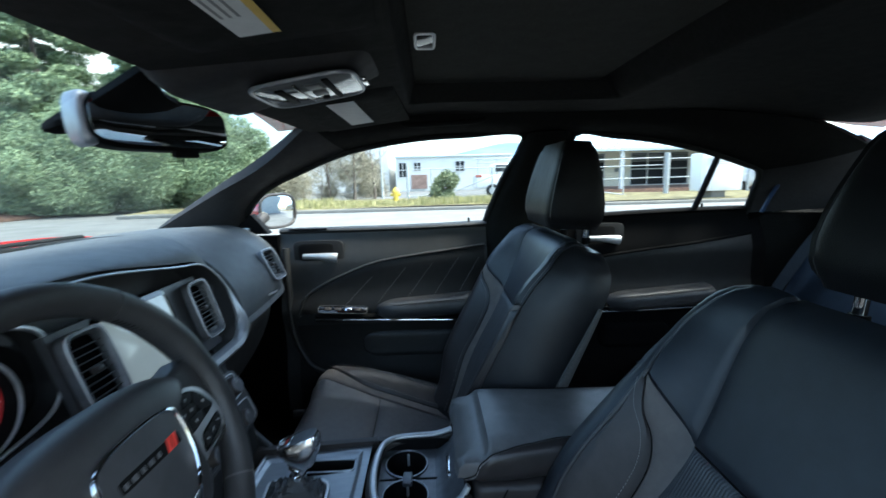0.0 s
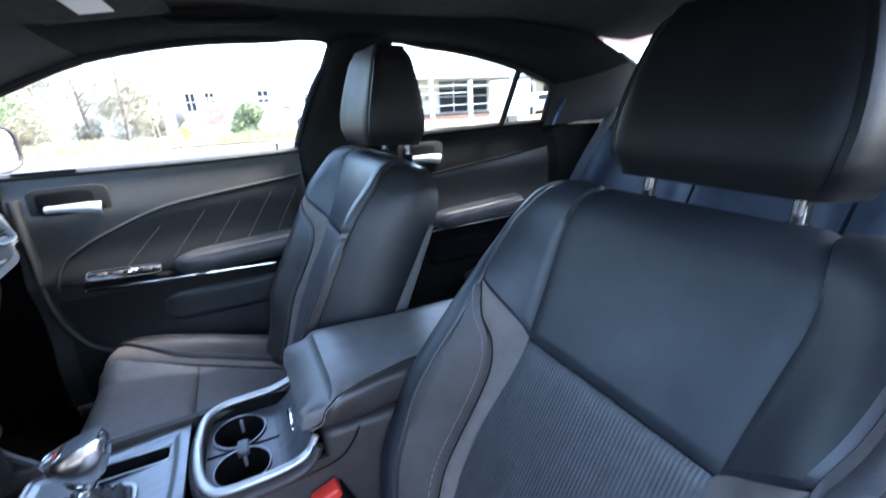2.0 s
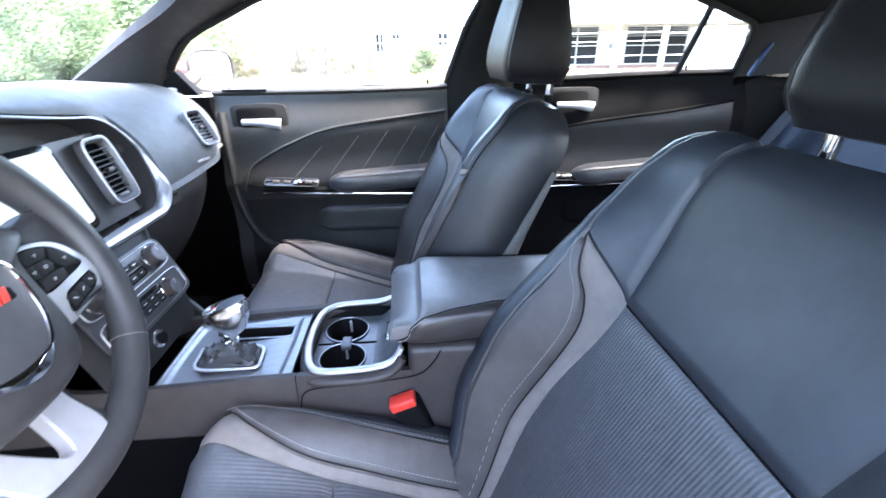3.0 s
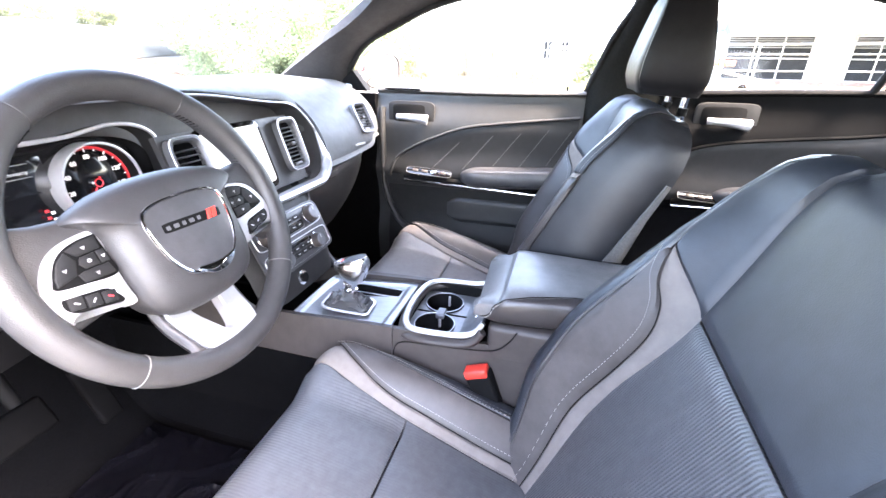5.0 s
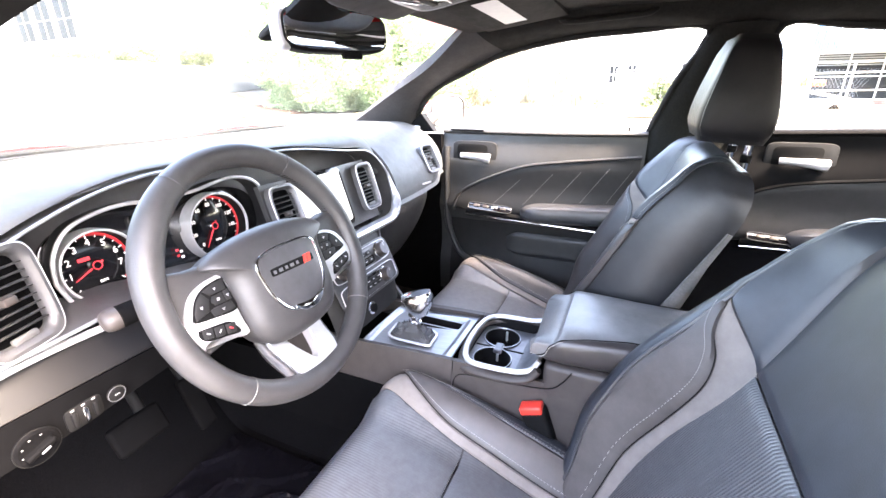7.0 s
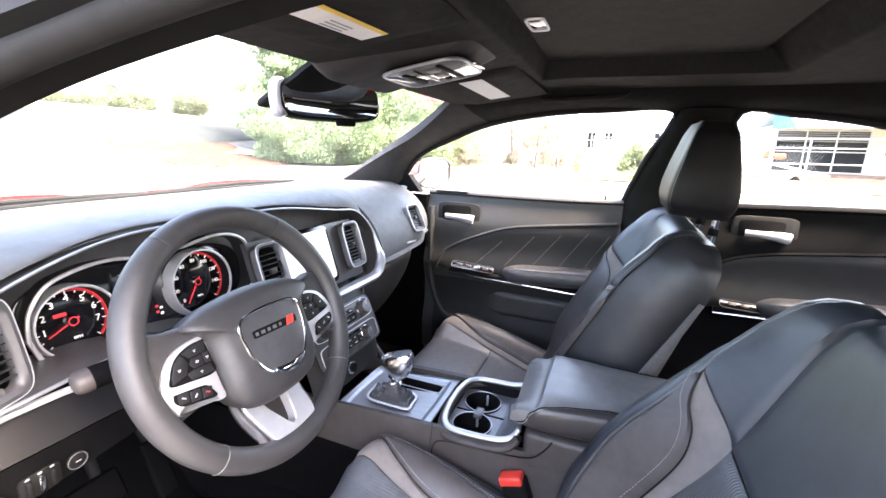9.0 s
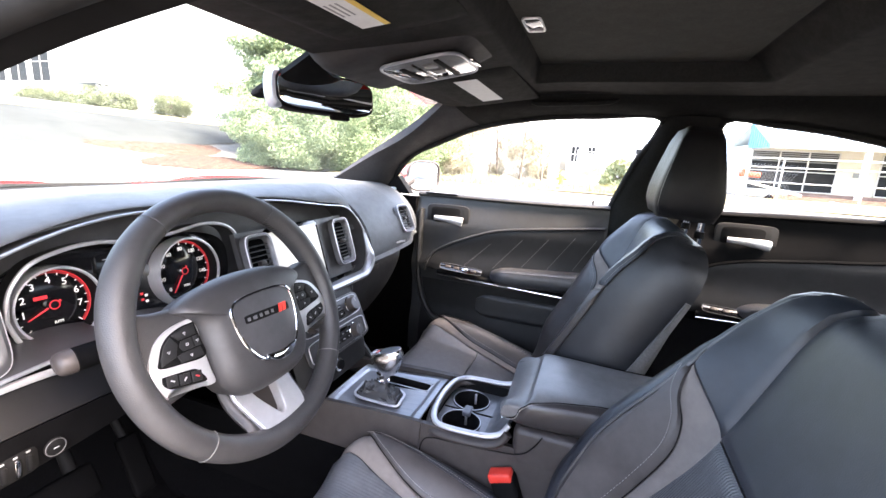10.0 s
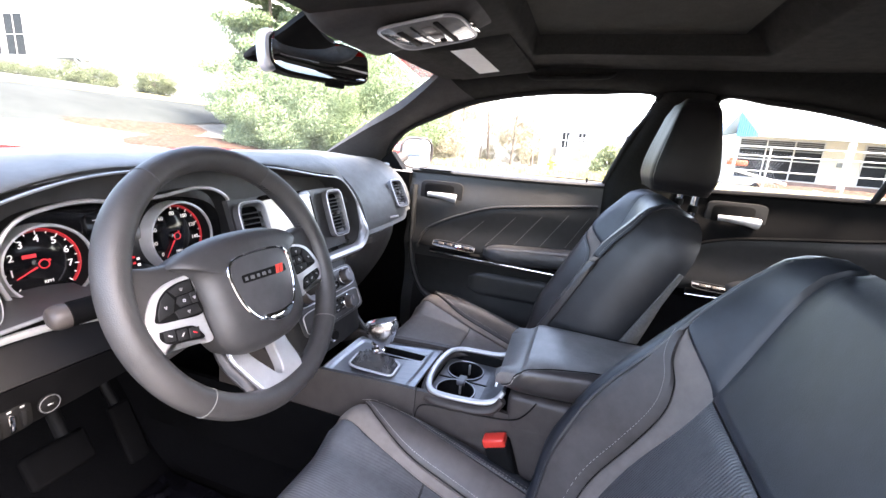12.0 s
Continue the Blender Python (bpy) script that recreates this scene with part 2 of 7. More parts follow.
def panel(fn, nu, nv, puff=0.004, depth=0.006, out=None, edge=0.10):
    """A closed, slightly cushioned panel over the surface fn(s, t); out: a vector on its front side."""
    g = [[Vector(fn(i / nu, j / nv)) for i in range(nu + 1)] for j in range(nv + 1)]
    front, back = [], []
    for j in range(nv + 1):
        fr, bk = [], []
        for i in range(nu + 1):
            du = g[j][min(nu, i + 1)] - g[j][max(0, i - 1)]
            dv = g[min(nv, j + 1)][i] - g[max(0, j - 1)][i]
            n = du.cross(dv)
            if n.length < 1e-12:
                n = Vector(out or (0, 0, 1))
            n.normalize()
            if out is not None and n.dot(Vector(out)) < 0:
                n = -n
            s, t = i / nu, j / nv
            h = min(1, s / edge, (1 - s) / edge, t / edge, (1 - t) / edge)
            h = math.sqrt(max(0, 1 - (1 - h) ** 2))
            fr.append(g[j][i] + n * (puff * h))
            bk.append(g[j][i] - n * depth)
        front.append(fr)
        back.append(bk)
    bm = bmesh.new()
    F = [[bm.verts.new(q) for q in r] for r in front]
    B = [[bm.verts.new(q) for q in r] for r in back]
    for j in range(nv):
        for i in range(nu):
            bm.faces.new((F[j][i], F[j][i + 1], F[j + 1][i + 1], F[j + 1][i]))
            bm.faces.new((B[j][i], B[j + 1][i], B[j + 1][i + 1], B[j][i + 1]))
    ring = [(0, i) for i in range(nu)] + [(j, nu) for j in range(nv)] + [(nv, i) for i in range(nu, 0, -1)] + [(j, 0) for j in range(nv, 0, -1)]
    for k in range(len(ring)):
        a, b = ring[k], ring[(k + 1) % len(ring)]
        bm.faces.new((F[a[0]][a[1]], B[a[0]][a[1]], B[b[0]][b[1]], F[b[0]][b[1]]))
    return bm


def between(ca, cb, surf=None):
    """The ruled sheet between two curves, laid on a surface if one is given."""
    def fn(s, t):
        q = ca(t).lerp(cb(t), s)
        return surf(q.x, q.y) if surf else q
    return fn


def rbox(c, size, r=0.005, seg=3, m=None):
    """A box with rounded edges."""
    bm = bmesh.new()
    bmesh.ops.create_cube(bm, size=1)
    bmesh.ops.scale(bm, vec=size, verts=bm.verts)
    r = min(r, min(size) * 0.49)
    bmesh.ops.bevel(bm, geom=list(bm.edges), offset=r, segments=seg, profile=0.5, affect='EDGES')
    if m:
        bmesh.ops.transform(bm, matrix=m, verts=bm.verts)
    bmesh.ops.translate(bm, vec=c, verts=bm.verts)
    return bm


def tube(pts, r, n=10, closed=False, flat=1.0, ref=(0, 0, 1), caps=True):
    """A bar swept along points; r: a radius or one for each point; flat: the section's height to its width."""
    pts = [Vector(p) for p in pts]
    m = len(pts)
    rows = []
    for i, p in enumerate(pts):
        a = pts[(i - 1) % m] if closed or i else p
        b = pts[(i + 1) % m] if closed or i < m - 1 else p
        d = (b - a).normalized()
        side = d.cross(Vector(ref))
        if side.length < 1e-4:
            side = d.cross(Vector((0.3, 1, 0.2)))
        side.normalize()
        up = side.cross(d).normalized()
        rr = r[i] if hasattr(r, "__len__") else r
        rows.append([p + side * (rr * math.cos(k * 2 * math.pi / n)) + up * (rr * flat * math.sin(k * 2 * math.pi / n)) for k in range(n)])
    return quads(rows, close_u=True, close_v=closed, caps=caps and not closed)


def samples(pts, n=40):
    f = spline(pts)
    return [f(i / n) for i in range(n + 1)]


def lathe(profile, n=32, m=None):
    """A turned shape: (radius, height) from bottom to top, closed at both ends."""
    rows = [[Vector((r * math.cos(k * 2 * math.pi / n), r * math.sin(k * 2 * math.pi / n), h)) for k in range(n)] for r, h in profile]
    bm = quads(rows, close_u=True, caps=True)
    if m:
        bmesh.ops.transform(bm, matrix=m, verts=bm.verts)
    return bm


def prism(outline, depth, m, bevel=0.0015, seg=2):
    """A plate: an outline in x, y extruded along z from 0 to depth, with rounded rims."""
    bm = bmesh.new()
    vs = [bm.verts.new((x, y, 0)) for x, y in outline]
    f = bm.faces.new(vs)
    r = bmesh.ops.extrude_face_region(bm, geom=[f])
    top = [g for g in r["geom"] if isinstance(g, bmesh.types.BMVert)]
    bmesh.ops.translate(bm, vec=(0, 0, depth), verts=top)
    if bevel:
        tf = [g for g in r["geom"] if isinstance(g, bmesh.types.BMFace)][0]
        bmesh.ops.bevel(bm, geom=list(tf.edges), offset=bevel, segments=seg, profile=0.5, affect='EDGES')
    bmesh.ops.transform(bm, matrix=m, verts=bm.verts)
    return bm


def oval(w, h, n=40, e=2.6, cx=0.0, cy=0.0):
    """A rounded rectangle outline, half sizes w and h."""
    pts = []
    for k in range(n):
        a = k * 2 * math.pi / n
        c, s = math.cos(a), math.sin(a)
        pts.append((cx + w * math.copysign(abs(c) ** (2 / e), c), cy + h * math.copysign(abs(s) ** (2 / e), s)))
    return pts


def join(*bms):
    """One mesh out of several pieces of the same part."""
    out = bms[0]
    for b in bms[1:]:
        me = bpy.data.meshes.new("tmp")
        b.to_mesh(me)
        b.free()
        out.from_mesh(me)
        bpy.data.meshes.remove(me)
    return out


def axes(o, ex, ey, ez=None):
    """A frame from its origin and its x and y directions."""
    ex, ey = Vector(ex).normalized(), Vector(ey).normalized()
    ez = Vector(ez).normalized() if ez else ex.cross(ey)
    m = Matrix((ex, ey, ez)).transposed().to_4x4()
    m.translation = o
    return m


def stitches(curve, surf, out, length, lift=0.0042, pitch=0.0048):
    """Thread stitches along a curve on a surface."""
    bm = bmesh.new()
    n = max(3, int(length / pitch))
    for k in range(n):
        a, b = curve(k / n), curve(min(1, (k + 0.62) / n))
        p, q = Vector(surf(a.x, a.y)) + Vector(out) * lift, Vector(surf(b.x, b.y)) + Vector(out) * lift
        d = q - p
        if d.length < 1e-5:
            continue
        side = d.cross(Vector(out)).normalized() * 0.00055
        up = Vector(out) * 0.0007
        v = [bm.verts.new(w) for w in (p - side, p + side, q + side, q - side, (p + q) / 2 + up)]
        for f in ((0, 1, 4), (1, 2, 4), (2, 3, 4), (3, 0, 4)):
            bm.faces.new([v[i] for i in f])
    return bm

# ---- car body: floor, doors, pillars, roof, glass ----
# x: towards the tail, y: towards the passenger's side, z: up
def side_y(z):
    """Half width of the cabin's glass plane at a height."""
    return 0.785 - 0.50 * max(0.0, z - 1.04)


def sill_z(x):
    return 1.038 + 0.035 * sm(-0.2, 1.1, x)


WINDOW_TOP = [(-0.660, 1.06), (-0.545, 1.180), (-0.40, 1.246), (-0.25, 1.299), (-0.06, 1.331), (0.12, 1.341), (0.306, 1.337)]
REAR_TOP = [(0.464, 1.336), (0.59, 1.330), (0.72, 1.315), (0.86, 1.288), (0.96, 1.262), (1.05, 1.234), (1.122, 1.206)]


def body_side(sgn):
    """Trim of one side over and round the windows."""
    # front pillar trim: between the windscreen's edge and the window's edge
    inner = spline([(-0.93, sgn * 0.697, 1.045), (-0.668, sgn * 0.618, 1.172), (-0.482, sgn * 0.556, 1.257), (-0.324, sgn * 0.498, 1.366)])
    low = spline([(-0.79, sgn * 0.745, 1.00), (-0.66, sgn * 0.775, 1.03), (-0.615, sgn * 0.748, 1.115), (-0.545, sgn * 0.714, 1.181), (-0.40, sgn * 0.681, 1.247), (-0.25, sgn * 0.655, 1.300)])

    def pillar(s, t):
        p = inner(t).lerp(low(t), s)
        return p + Vector((0.02, -sgn * 0.022, 0.012)) * math.sin(math.pi * s)
    part("trim", panel(pillar, 10, 30, 0.0, 0.03, out=(0.4, -sgn, 0.2)), PILLAR, None)
    # roof rail trim over both doors
    top = spline([(x, sgn * side_y(z), z) for x, z in WINDOW_TOP[3:] + REAR_TOP])
    edge = spline([(-0.324, sgn * 0.498, 1.366), (0.0, sgn * 0.52, 1.393), (0.4, sgn * 0.53, 1.402), (0.8, sgn * 0.52, 1.385), (1.10, sgn * 0.50, 1.345), (1.32, sgn * 0.52, 1.27)])

    def rail(s, t):
        p = top(t).lerp(edge(t), s)
        return p + Vector((0, -sgn * 0.02, -0.006)) * math.sin(math.pi * s)
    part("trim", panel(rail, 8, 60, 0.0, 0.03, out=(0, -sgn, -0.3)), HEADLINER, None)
    # rear pillar trim
    ca = spline([(1.146, sgn * 0.762, 1.06), (1.134, sgn * 0.732, 1.14), (1.122, sgn * 0.700, 1.208)])
    cb = spline([(1.62, sgn * 0.60, 1.10), (1.49, sgn * 0.570, 1.222), (1.30, sgn * 0.52, 1.285)])
    part("trim", panel(lambda s, t: ca(t).lerp(cb(t), s) + Vector((0, -sgn * 0.03, 0)) * math.sin(math.pi * s), 8, 12, 0.0, 0.03, out=(-0.3, -sgn, 0)), PILLAR, None)
    cc = spline([(1.146, sgn * 0.762, 1.06), (1.19, sgn * 0.76, 1.03), (1.22, sgn * 0.76, 0.7)])
    cd = spline([(1.56, sgn * 0.64, 1.06), (1.56, sgn * 0.66, 1.0), (1.5, sgn * 0.70, 0.7)])
    part("trim", panel(lambda s, t: cc(t).lerp(cd(t), s), 6, 12, 0.0, 0.03, out=(-0.3, -sgn, 0)), HEADLINER, None)


for side in (1, -1):
    body_side(side)
for ob in list(scene.objects):
    if ob.name.startswith("trim"):
        tagged(ob, "dark grey cloth covered pillar and roof rail trim", "trim", kind="structure")

# centre pillar between the passenger doors, with its belt
def b_pillar(sgn):
    f1 = spline([(0.306, sgn * (side_y(1.338)), 1.342), (0.250, sgn * 0.705, 1.20), (0.19, sgn * 0.775, 1.05), (0.20, sgn * 0.76, 0.80), (0.24, sgn * 0.74, 0.45)])
    f2 = spline([(0.464, sgn * (side_y(1.336)), 1.342), (0.450, sgn * 0.705, 1.20), (0.430, sgn * 0.775, 1.05), (0.40, sgn * 0.76, 0.80), (0.37, sgn * 0.74, 0.45)])
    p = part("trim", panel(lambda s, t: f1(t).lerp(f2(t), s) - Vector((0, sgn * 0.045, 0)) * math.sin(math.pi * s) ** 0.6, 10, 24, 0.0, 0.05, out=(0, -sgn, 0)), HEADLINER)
    tagged(p, "dark grey plastic centre pillar between the doors", "trim", kind="structure")


b_pillar(1)
b_pillar(-1)
# driver's door opening: seal flange hanging below the rail
o_up = spline([(-0.66, -0.775, 1.05), (-0.40, -0.694, 1.222), (-0.24, -0.663, 1.283), (-0.05, -0.642, 1.325), (0.12, -0.635, 1.340), (0.30, -0.633, 1.344)])
o_lo = spline([(-0.62, -0.775, 0.98), (-0.40, -0.690, 1.150), (-0.265, -0.648, 1.216), (-0.135, -0.618, 1.262), (0.08, -0.606, 1.296), (0.30, -0.60, 1.304)])
flange = part("trim", panel(lambda s, t: o_up(t).lerp(o_lo(t), s) + Vector((0, 0.016 * math.sin(math.pi * s), 0)), 8, 50, 0.0, 0.03, out=(0, 1, -0.3)), PLASTIC_DARK)
tagged(flange, "dark trim flange round the open driver's doorway", "trim", kind="structure")
seal = part("trim", tube([o_lo(k / 50) + Vector((0, -0.03, 0.012)) for k in range(51)], 0.012, 10), RUBBER)
tagged(seal, "black rubber door seal round the driver's doorway", "trim", kind="structure")

# floor pan with tunnel, firewall, sills
def floor_z(x, y):
    tunnel = 0.16 * (1 - sm(0.08, 0.16, abs(y)))
    toe = 0.30 * sm(-0.72, -1.0, x) ** 1.3 if x < -0.72 else 0
    sill = 0.10 * sm(0.66, 0.76, abs(y))
    return 0.27 + tunnel + toe + sill


bm = quads([[Vector((x, y, floor_z(x, y))) for y in np.linspace(-0.78, 0.78, 60)] for x in np.linspace(-1.05, 1.75, 60)])
tagged(part("floor", bm, CARPET), "black carpeted car floor with a raised centre tunnel", "floor", kind="structure")
bm = quads([[Vector((-1.04 + 0.05 * k / 6, y, 0.4 + 0.62 * k / 6)) for y in np.linspace(-0.78, 0.78, 12)] for k in range(7)])
tagged(part("wall_firewall", bm, PLASTIC_DARK), "dark bulkhead behind the dashboard", "bulkhead", kind="structure")
bm = quads([[Vector((1.62, y, 0.3 + 0.7 * k / 6)) for y in np.linspace(-0.78, 0.78, 12)] for k in range(7)])
tagged(part("wall_rear", bm, PLASTIC_DARK), "dark bulkhead behind the rear bench", "bulkhead", kind="structure")
# footwell sides ahead of the doors, shade put into their near-black colour
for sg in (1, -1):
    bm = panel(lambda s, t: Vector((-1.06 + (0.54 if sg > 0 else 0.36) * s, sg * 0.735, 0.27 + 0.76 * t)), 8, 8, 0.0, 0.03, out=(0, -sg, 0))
    tagged(part("wall_footwell", bm, SHADE_BLACK), "plastic footwell side trim, shade put into its dark colour", "wall", kind="structure")
# the driver's door stands wide open, a plain closing wall beside the view
# out of view; added to keep light out of the doorway's front
bm = panel(lambda s, t: Vector((-0.66 + 0.44 * s, -0.82 - 0.96 * s, 0.35 + 0.70 * t)), 6, 6, 0.0, 0.05, out=(1, 0, 0))
tagged(part("wall_open_door", bm, DOOR_VINYL), "black trimmed driver's door standing wide open", "car door", kind="structure")
# rear quarter of the driver's side, a plain closing wall with its window gap
bm = panel(lambda s, t: Vector((0.40 + 0.85 * s, -0.77, 0.3 + 0.74 * t)), 4, 4, 0.0, 0.06, out=(0, 1, 0))
tagged(part("wall_left", bm, DOOR_VINYL), "black vinyl trim of the closed rear door on the driver's side", "wall", kind="structure")

# headliner with the sunroof's recess
HX0, HX1, HY = -0.036, 0.445, 0.372


def liner_z(x, y):
    z = 1.402 - 0.045 * sm(0.05, -0.40, x) - 0.05 * sm(0.75, 1.32, x) - 0.012 * (abs(y) / 0.52) ** 2
    inside = sm(HX0 - 0.006, HX0 + 0.012, x) * (1 - sm(HX1 - 0.012, HX1 + 0.05, x)) * (1 - sm(HY - 0.018, HY + 0.006, abs(y)))
    return z + 0.050 * inside


xs = sorted(set([round(v, 4) for v in np.linspace(-0.366, 1.32, 50)] + [round(v, 4) for v in np.linspace(HX0 - 0.012, HX0 + 0.018, 8)] + [round(v, 4) for v in np.linspace(HX1 - 0.02, HX1 + 0.056, 10)]))
ys = sorted(set([round(v, 4) for v in np.linspace(-0.53, 0.53, 40)] + [round(k * v, 4) for k in (1, -1) for v in np.linspace(HY - 0.022, HY + 0.01, 8)]))


def liner_point(x, y):
    f = 1.0 if x > -0.30 else 1 - 0.06 * (-0.30 - x) / 0.1
    return Vector((x + 0.040 * (abs(y) / 0.53) ** 2 * sm(0.0, -0.37, x), y * f, liner_z(x, y)))


bm = quads([[liner_point(x, y) for y in ys] for x in xs])
tagged(part("ceiling", bm, CEILING_CLOTH), "dark grey cloth headliner with a closed sunroof shade recess", "ceiling", kind="structure")
# cloth shade that closes the sunroof, a little below the recess
shade = panel(lambda s, t: Vector((HX0 + 0.012 + (HX1 - HX0 - 0.030) * s, (2 * t - 1) * (HY - 0.020), 1.4420 - 0.006 * (2 * t - 1) ** 2)), 16, 16, 0.002, 0.004, out=(0, 0, -1), edge=0.06)
tagged(part("sunroof_shade", shade, SHADE_CLOTH), "grey cloth sunroof shade, closed", "sunroof shade", kind="structure")
# outer roof skin closes the car above
bm = quads([[Vector((x, y, 1.475 - 0.05 * (abs(y) / 0.6) ** 2 - 0.06 * sm(0.0, -0.45, x) - 0.09 * sm(0.8, 1.5, x))) for y in np.linspace(-0.62, 0.62, 16)] for x in np.linspace(-0.45, 1.45, 20)])
tagged(part("roof_skin", bm, RED_PAINT), "red painted steel roof panel of the car", "roof", kind="structure")


def window(name, fn, nu, nv, label, shadow=False):
    ob = part(name, quads([[fn(i / nu, j / nv) for i in range(nu + 1)] for j in range(nv + 1)]), GLASS if "raked" in label else DOOR_GLASS)
    ob.visible_shadow = shadow
    return tagged(ob, label, "window", kind="structure")


# windscreen, rear window
ws_low = spline([(-0.93, -0.70, 1.035), (-1.01, -0.35, 1.045), (-1.03, 0, 1.048), (-1.01, 0.35, 1.045), (-0.93, 0.70, 1.035)])
ws_top = spline([(-0.324, -0.498, 1.368), (-0.350, -0.25, 1.381), (-0.372, 0, 1.385), (-0.362, 0.25, 1.381), (-0.324, 0.498, 1.368)])
window("window_1", lambda s, t: ws_low(s).lerp(ws_top(s), t) + Vector((0, 0, 0.02 * math.sin(math.pi * t))), 24, 12, "large raked clear windscreen")
rw_low = spline([(1.63, -0.62, 1.06), (1.70, 0, 1.07), (1.63, 0.62, 1.06)])
rw_top = spline([(1.31, -0.52, 1.275), (1.33, 0, 1.35), (1.31, 0.52, 1.275)])
window("window_2", lambda s, t: rw_low(s).lerp(rw_top(s), t), 16, 8, "raked rear window above the parcel shelf")
bm = panel(lambda s, t: Vector((1.36 + 0.3 * t, -0.66 + 1.32 * s, 1.045)), 6, 4, 0.004, 0.03, out=(0, 0, 1))
tagged(part("parcel_shelf", bm, CARPET), "black carpeted parcel shelf below the rear window", "shelf", kind="structure")


# ---- passenger side doors ----
def y_door(x, z):
    """Inner face of the door trim: full at the armrest, hollow above and below it."""
    arm = 0.020 * math.exp(-((z - 0.765) / 0.05) ** 2)
    return 0.735 - arm + 0.030 * sm(0.92, 1.04, z) - 0.022 * sm(0.62, 0.50, z)


def door(name, x0, x1, label, top, arc, handle_at, trim, rear):
    d = thing(name, ((x0 + x1) / 2, 0.77, 0.35), label, "car door", kind="structure")
    # the rear door's shade is put into a darker vinyl
    vinyl = SHADED_VINYL if rear else DOOR_VINYL
    nx, nz = 40, 46

    def face(s, t):
        x = x0 + (x1 - x0) * s
        z = 0.40 + (sill_z(x) - 0.40) * t
        return Vector((x, y_door(x, z), z))
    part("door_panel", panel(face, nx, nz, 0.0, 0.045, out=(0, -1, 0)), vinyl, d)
    part("lower_panel", panel(lambda s, t: Vector((x0 + 0.045 + (x1 - x0 - 0.05) * s, y_door(0, 0.41 + 0.300 * t) - 0.001, 0.41 + 0.300 * t)), 20, 20, 0.002, 0.004, out=(0, -1, 0), edge=0.04), DOOR_SOFT if not rear else SHADED_VINYL, d, "black plastic lower door panel")
    # sill cap with its rounded inner edge
    cap = [Vector((x, 0.772, sill_z(x) + 0.002)) for x in np.linspace(x0, x1, 30)]
    part("sill_cap", tube(cap, 0.018, 12, flat=0.55), vinyl, d)
    part("glass_seal", tube([q + Vector((0, 0.018, 0.004)) for q in cap], 0.006, 8), RUBBER, d)
    # padded insert in a shallow bowl under the arc line
    lo = spline([(a, trim(a)) for a in np.linspace(arc[0][0], arc[-1][0], 8)])
    hi = spline(arc)

    def insert(s, t):
        a, b = lo(s), hi(s)
        x = a.x + (b.x - a.x) * t
        z = a.y + 0.015 + (b.y - a.y - 0.015) * t
        return Vector((x, y_door(x, z) - 0.0055 + 0.003 * math.sin(math.pi * t), z))
    part("padded_insert", panel(insert, 40, 18, 0.003, 0.004, out=(0, -1, 0), edge=0.08), DOOR_SOFT, d)
    part("arc_bead", tube([Vector((q.x, y_door(q.x, q.y) - 0.005, q.y + 0.004)) for q in [hi(k / 40) for k in range(41)]], 0.0065, 10, flat=0.8), vinyl, d, "rounded lip over the insert")
    if not rear:
        for (xb, zb), (xt, zt_) in (((-0.300, 0.782), (-0.200, 0.882)), ((-0.190, 0.784), (-0.082, 0.912)), ((-0.092, 0.790), (0.012, 0.926)), ((0.006, 0.802), (0.102, 0.942)), ((0.098, 0.816), (0.172, 0.940))):
            line = lambda u: Vector((xb + (xt - xb) * u, 0, zb + (zt_ - zb) * u))
            bms = []
            for k in range(22):
                p, q = line(0.04 + 0.93 * k / 22), line(0.04 + 0.93 * (k + 0.66) / 22)
                bms.append(tube([Vector((w.x, y_door(w.x, w.z) - 0.0078, w.z)) for w in (p, q)], 0.0010, 5))
            part("stitched_seam", join(*bms), SEAM_GREY, d, "faded diagonal stitched seam")
    # armrest pad with a tapered nose
    xa0, xa1 = (-0.200, 0.195) if not rear else (0.60, 0.98)
    za0, za1 = (0.762, 0.786) if not rear else (0.762, 0.785)

    def arm(s, t):
        x = xa0 + (xa1 - xa0) * s
        a = math.pi * (t - 0.06) * 1.06
        k = math.sqrt(max(0.02, 1 - (1 - min(1, s / 0.22)) ** 2))
        c, sn = math.cos(a), max(0.0, math.sin(a))
        return Vector((x, y_door(x, 0.84) + 0.004 - 0.078 * k * sn ** 0.55, za0 + (za1 - za0) * s + 0.034 * k * math.copysign(abs(c) ** 0.7, c)))
    part("armrest", panel(arm, 30, 18, 0.0, 0.004, out=(0, -1, 0.2)), LEATHER, d, "padded black armrest")
    seam = [arm(0.10 + 0.88 * k / 30, 0.34) + Vector((0, -0.001, 0.001)) for k in range(31)]
    part("armrest_seam", tube(seam, 0.0010, 5), SEAM_GREY, d)
    strip = [Vector((x, y_door(x, trim(x)) - 0.022, trim(x))) for x in np.linspace(arc[0][0] + 0.060, x1 - 0.03, 24)]
    part("bright_strip", tube(strip, 0.0030, 8, flat=1.2), CHROME, d, "bright chrome strip")
    part("strip_ledge", tube([q + Vector((0, 0.012, 0.012)) for q in strip], 0.016, 10, flat=0.6), PLASTIC_DARK, d)
    # window switches in a chrome edged plate
    sx = arc[0][0] + 0.066
    msw = axes((sx + 0.090, y_door(sx, 0.78) - 0.020, trim(sx) + 0.032), (1, 0, -0.05), (0, 0.75, 0.66))
    part("switch_plate", prism(oval(0.084, 0.015, 36, 6), 0.004, msw, 0.001), GLOSS_BLACK, d)
    part("plate_edge", tube([msw @ Vector((x, y, 0.004)) for x, y in oval(0.084, 0.015, 44, 6)], 0.0009, 6, closed=True), BEZEL, d)
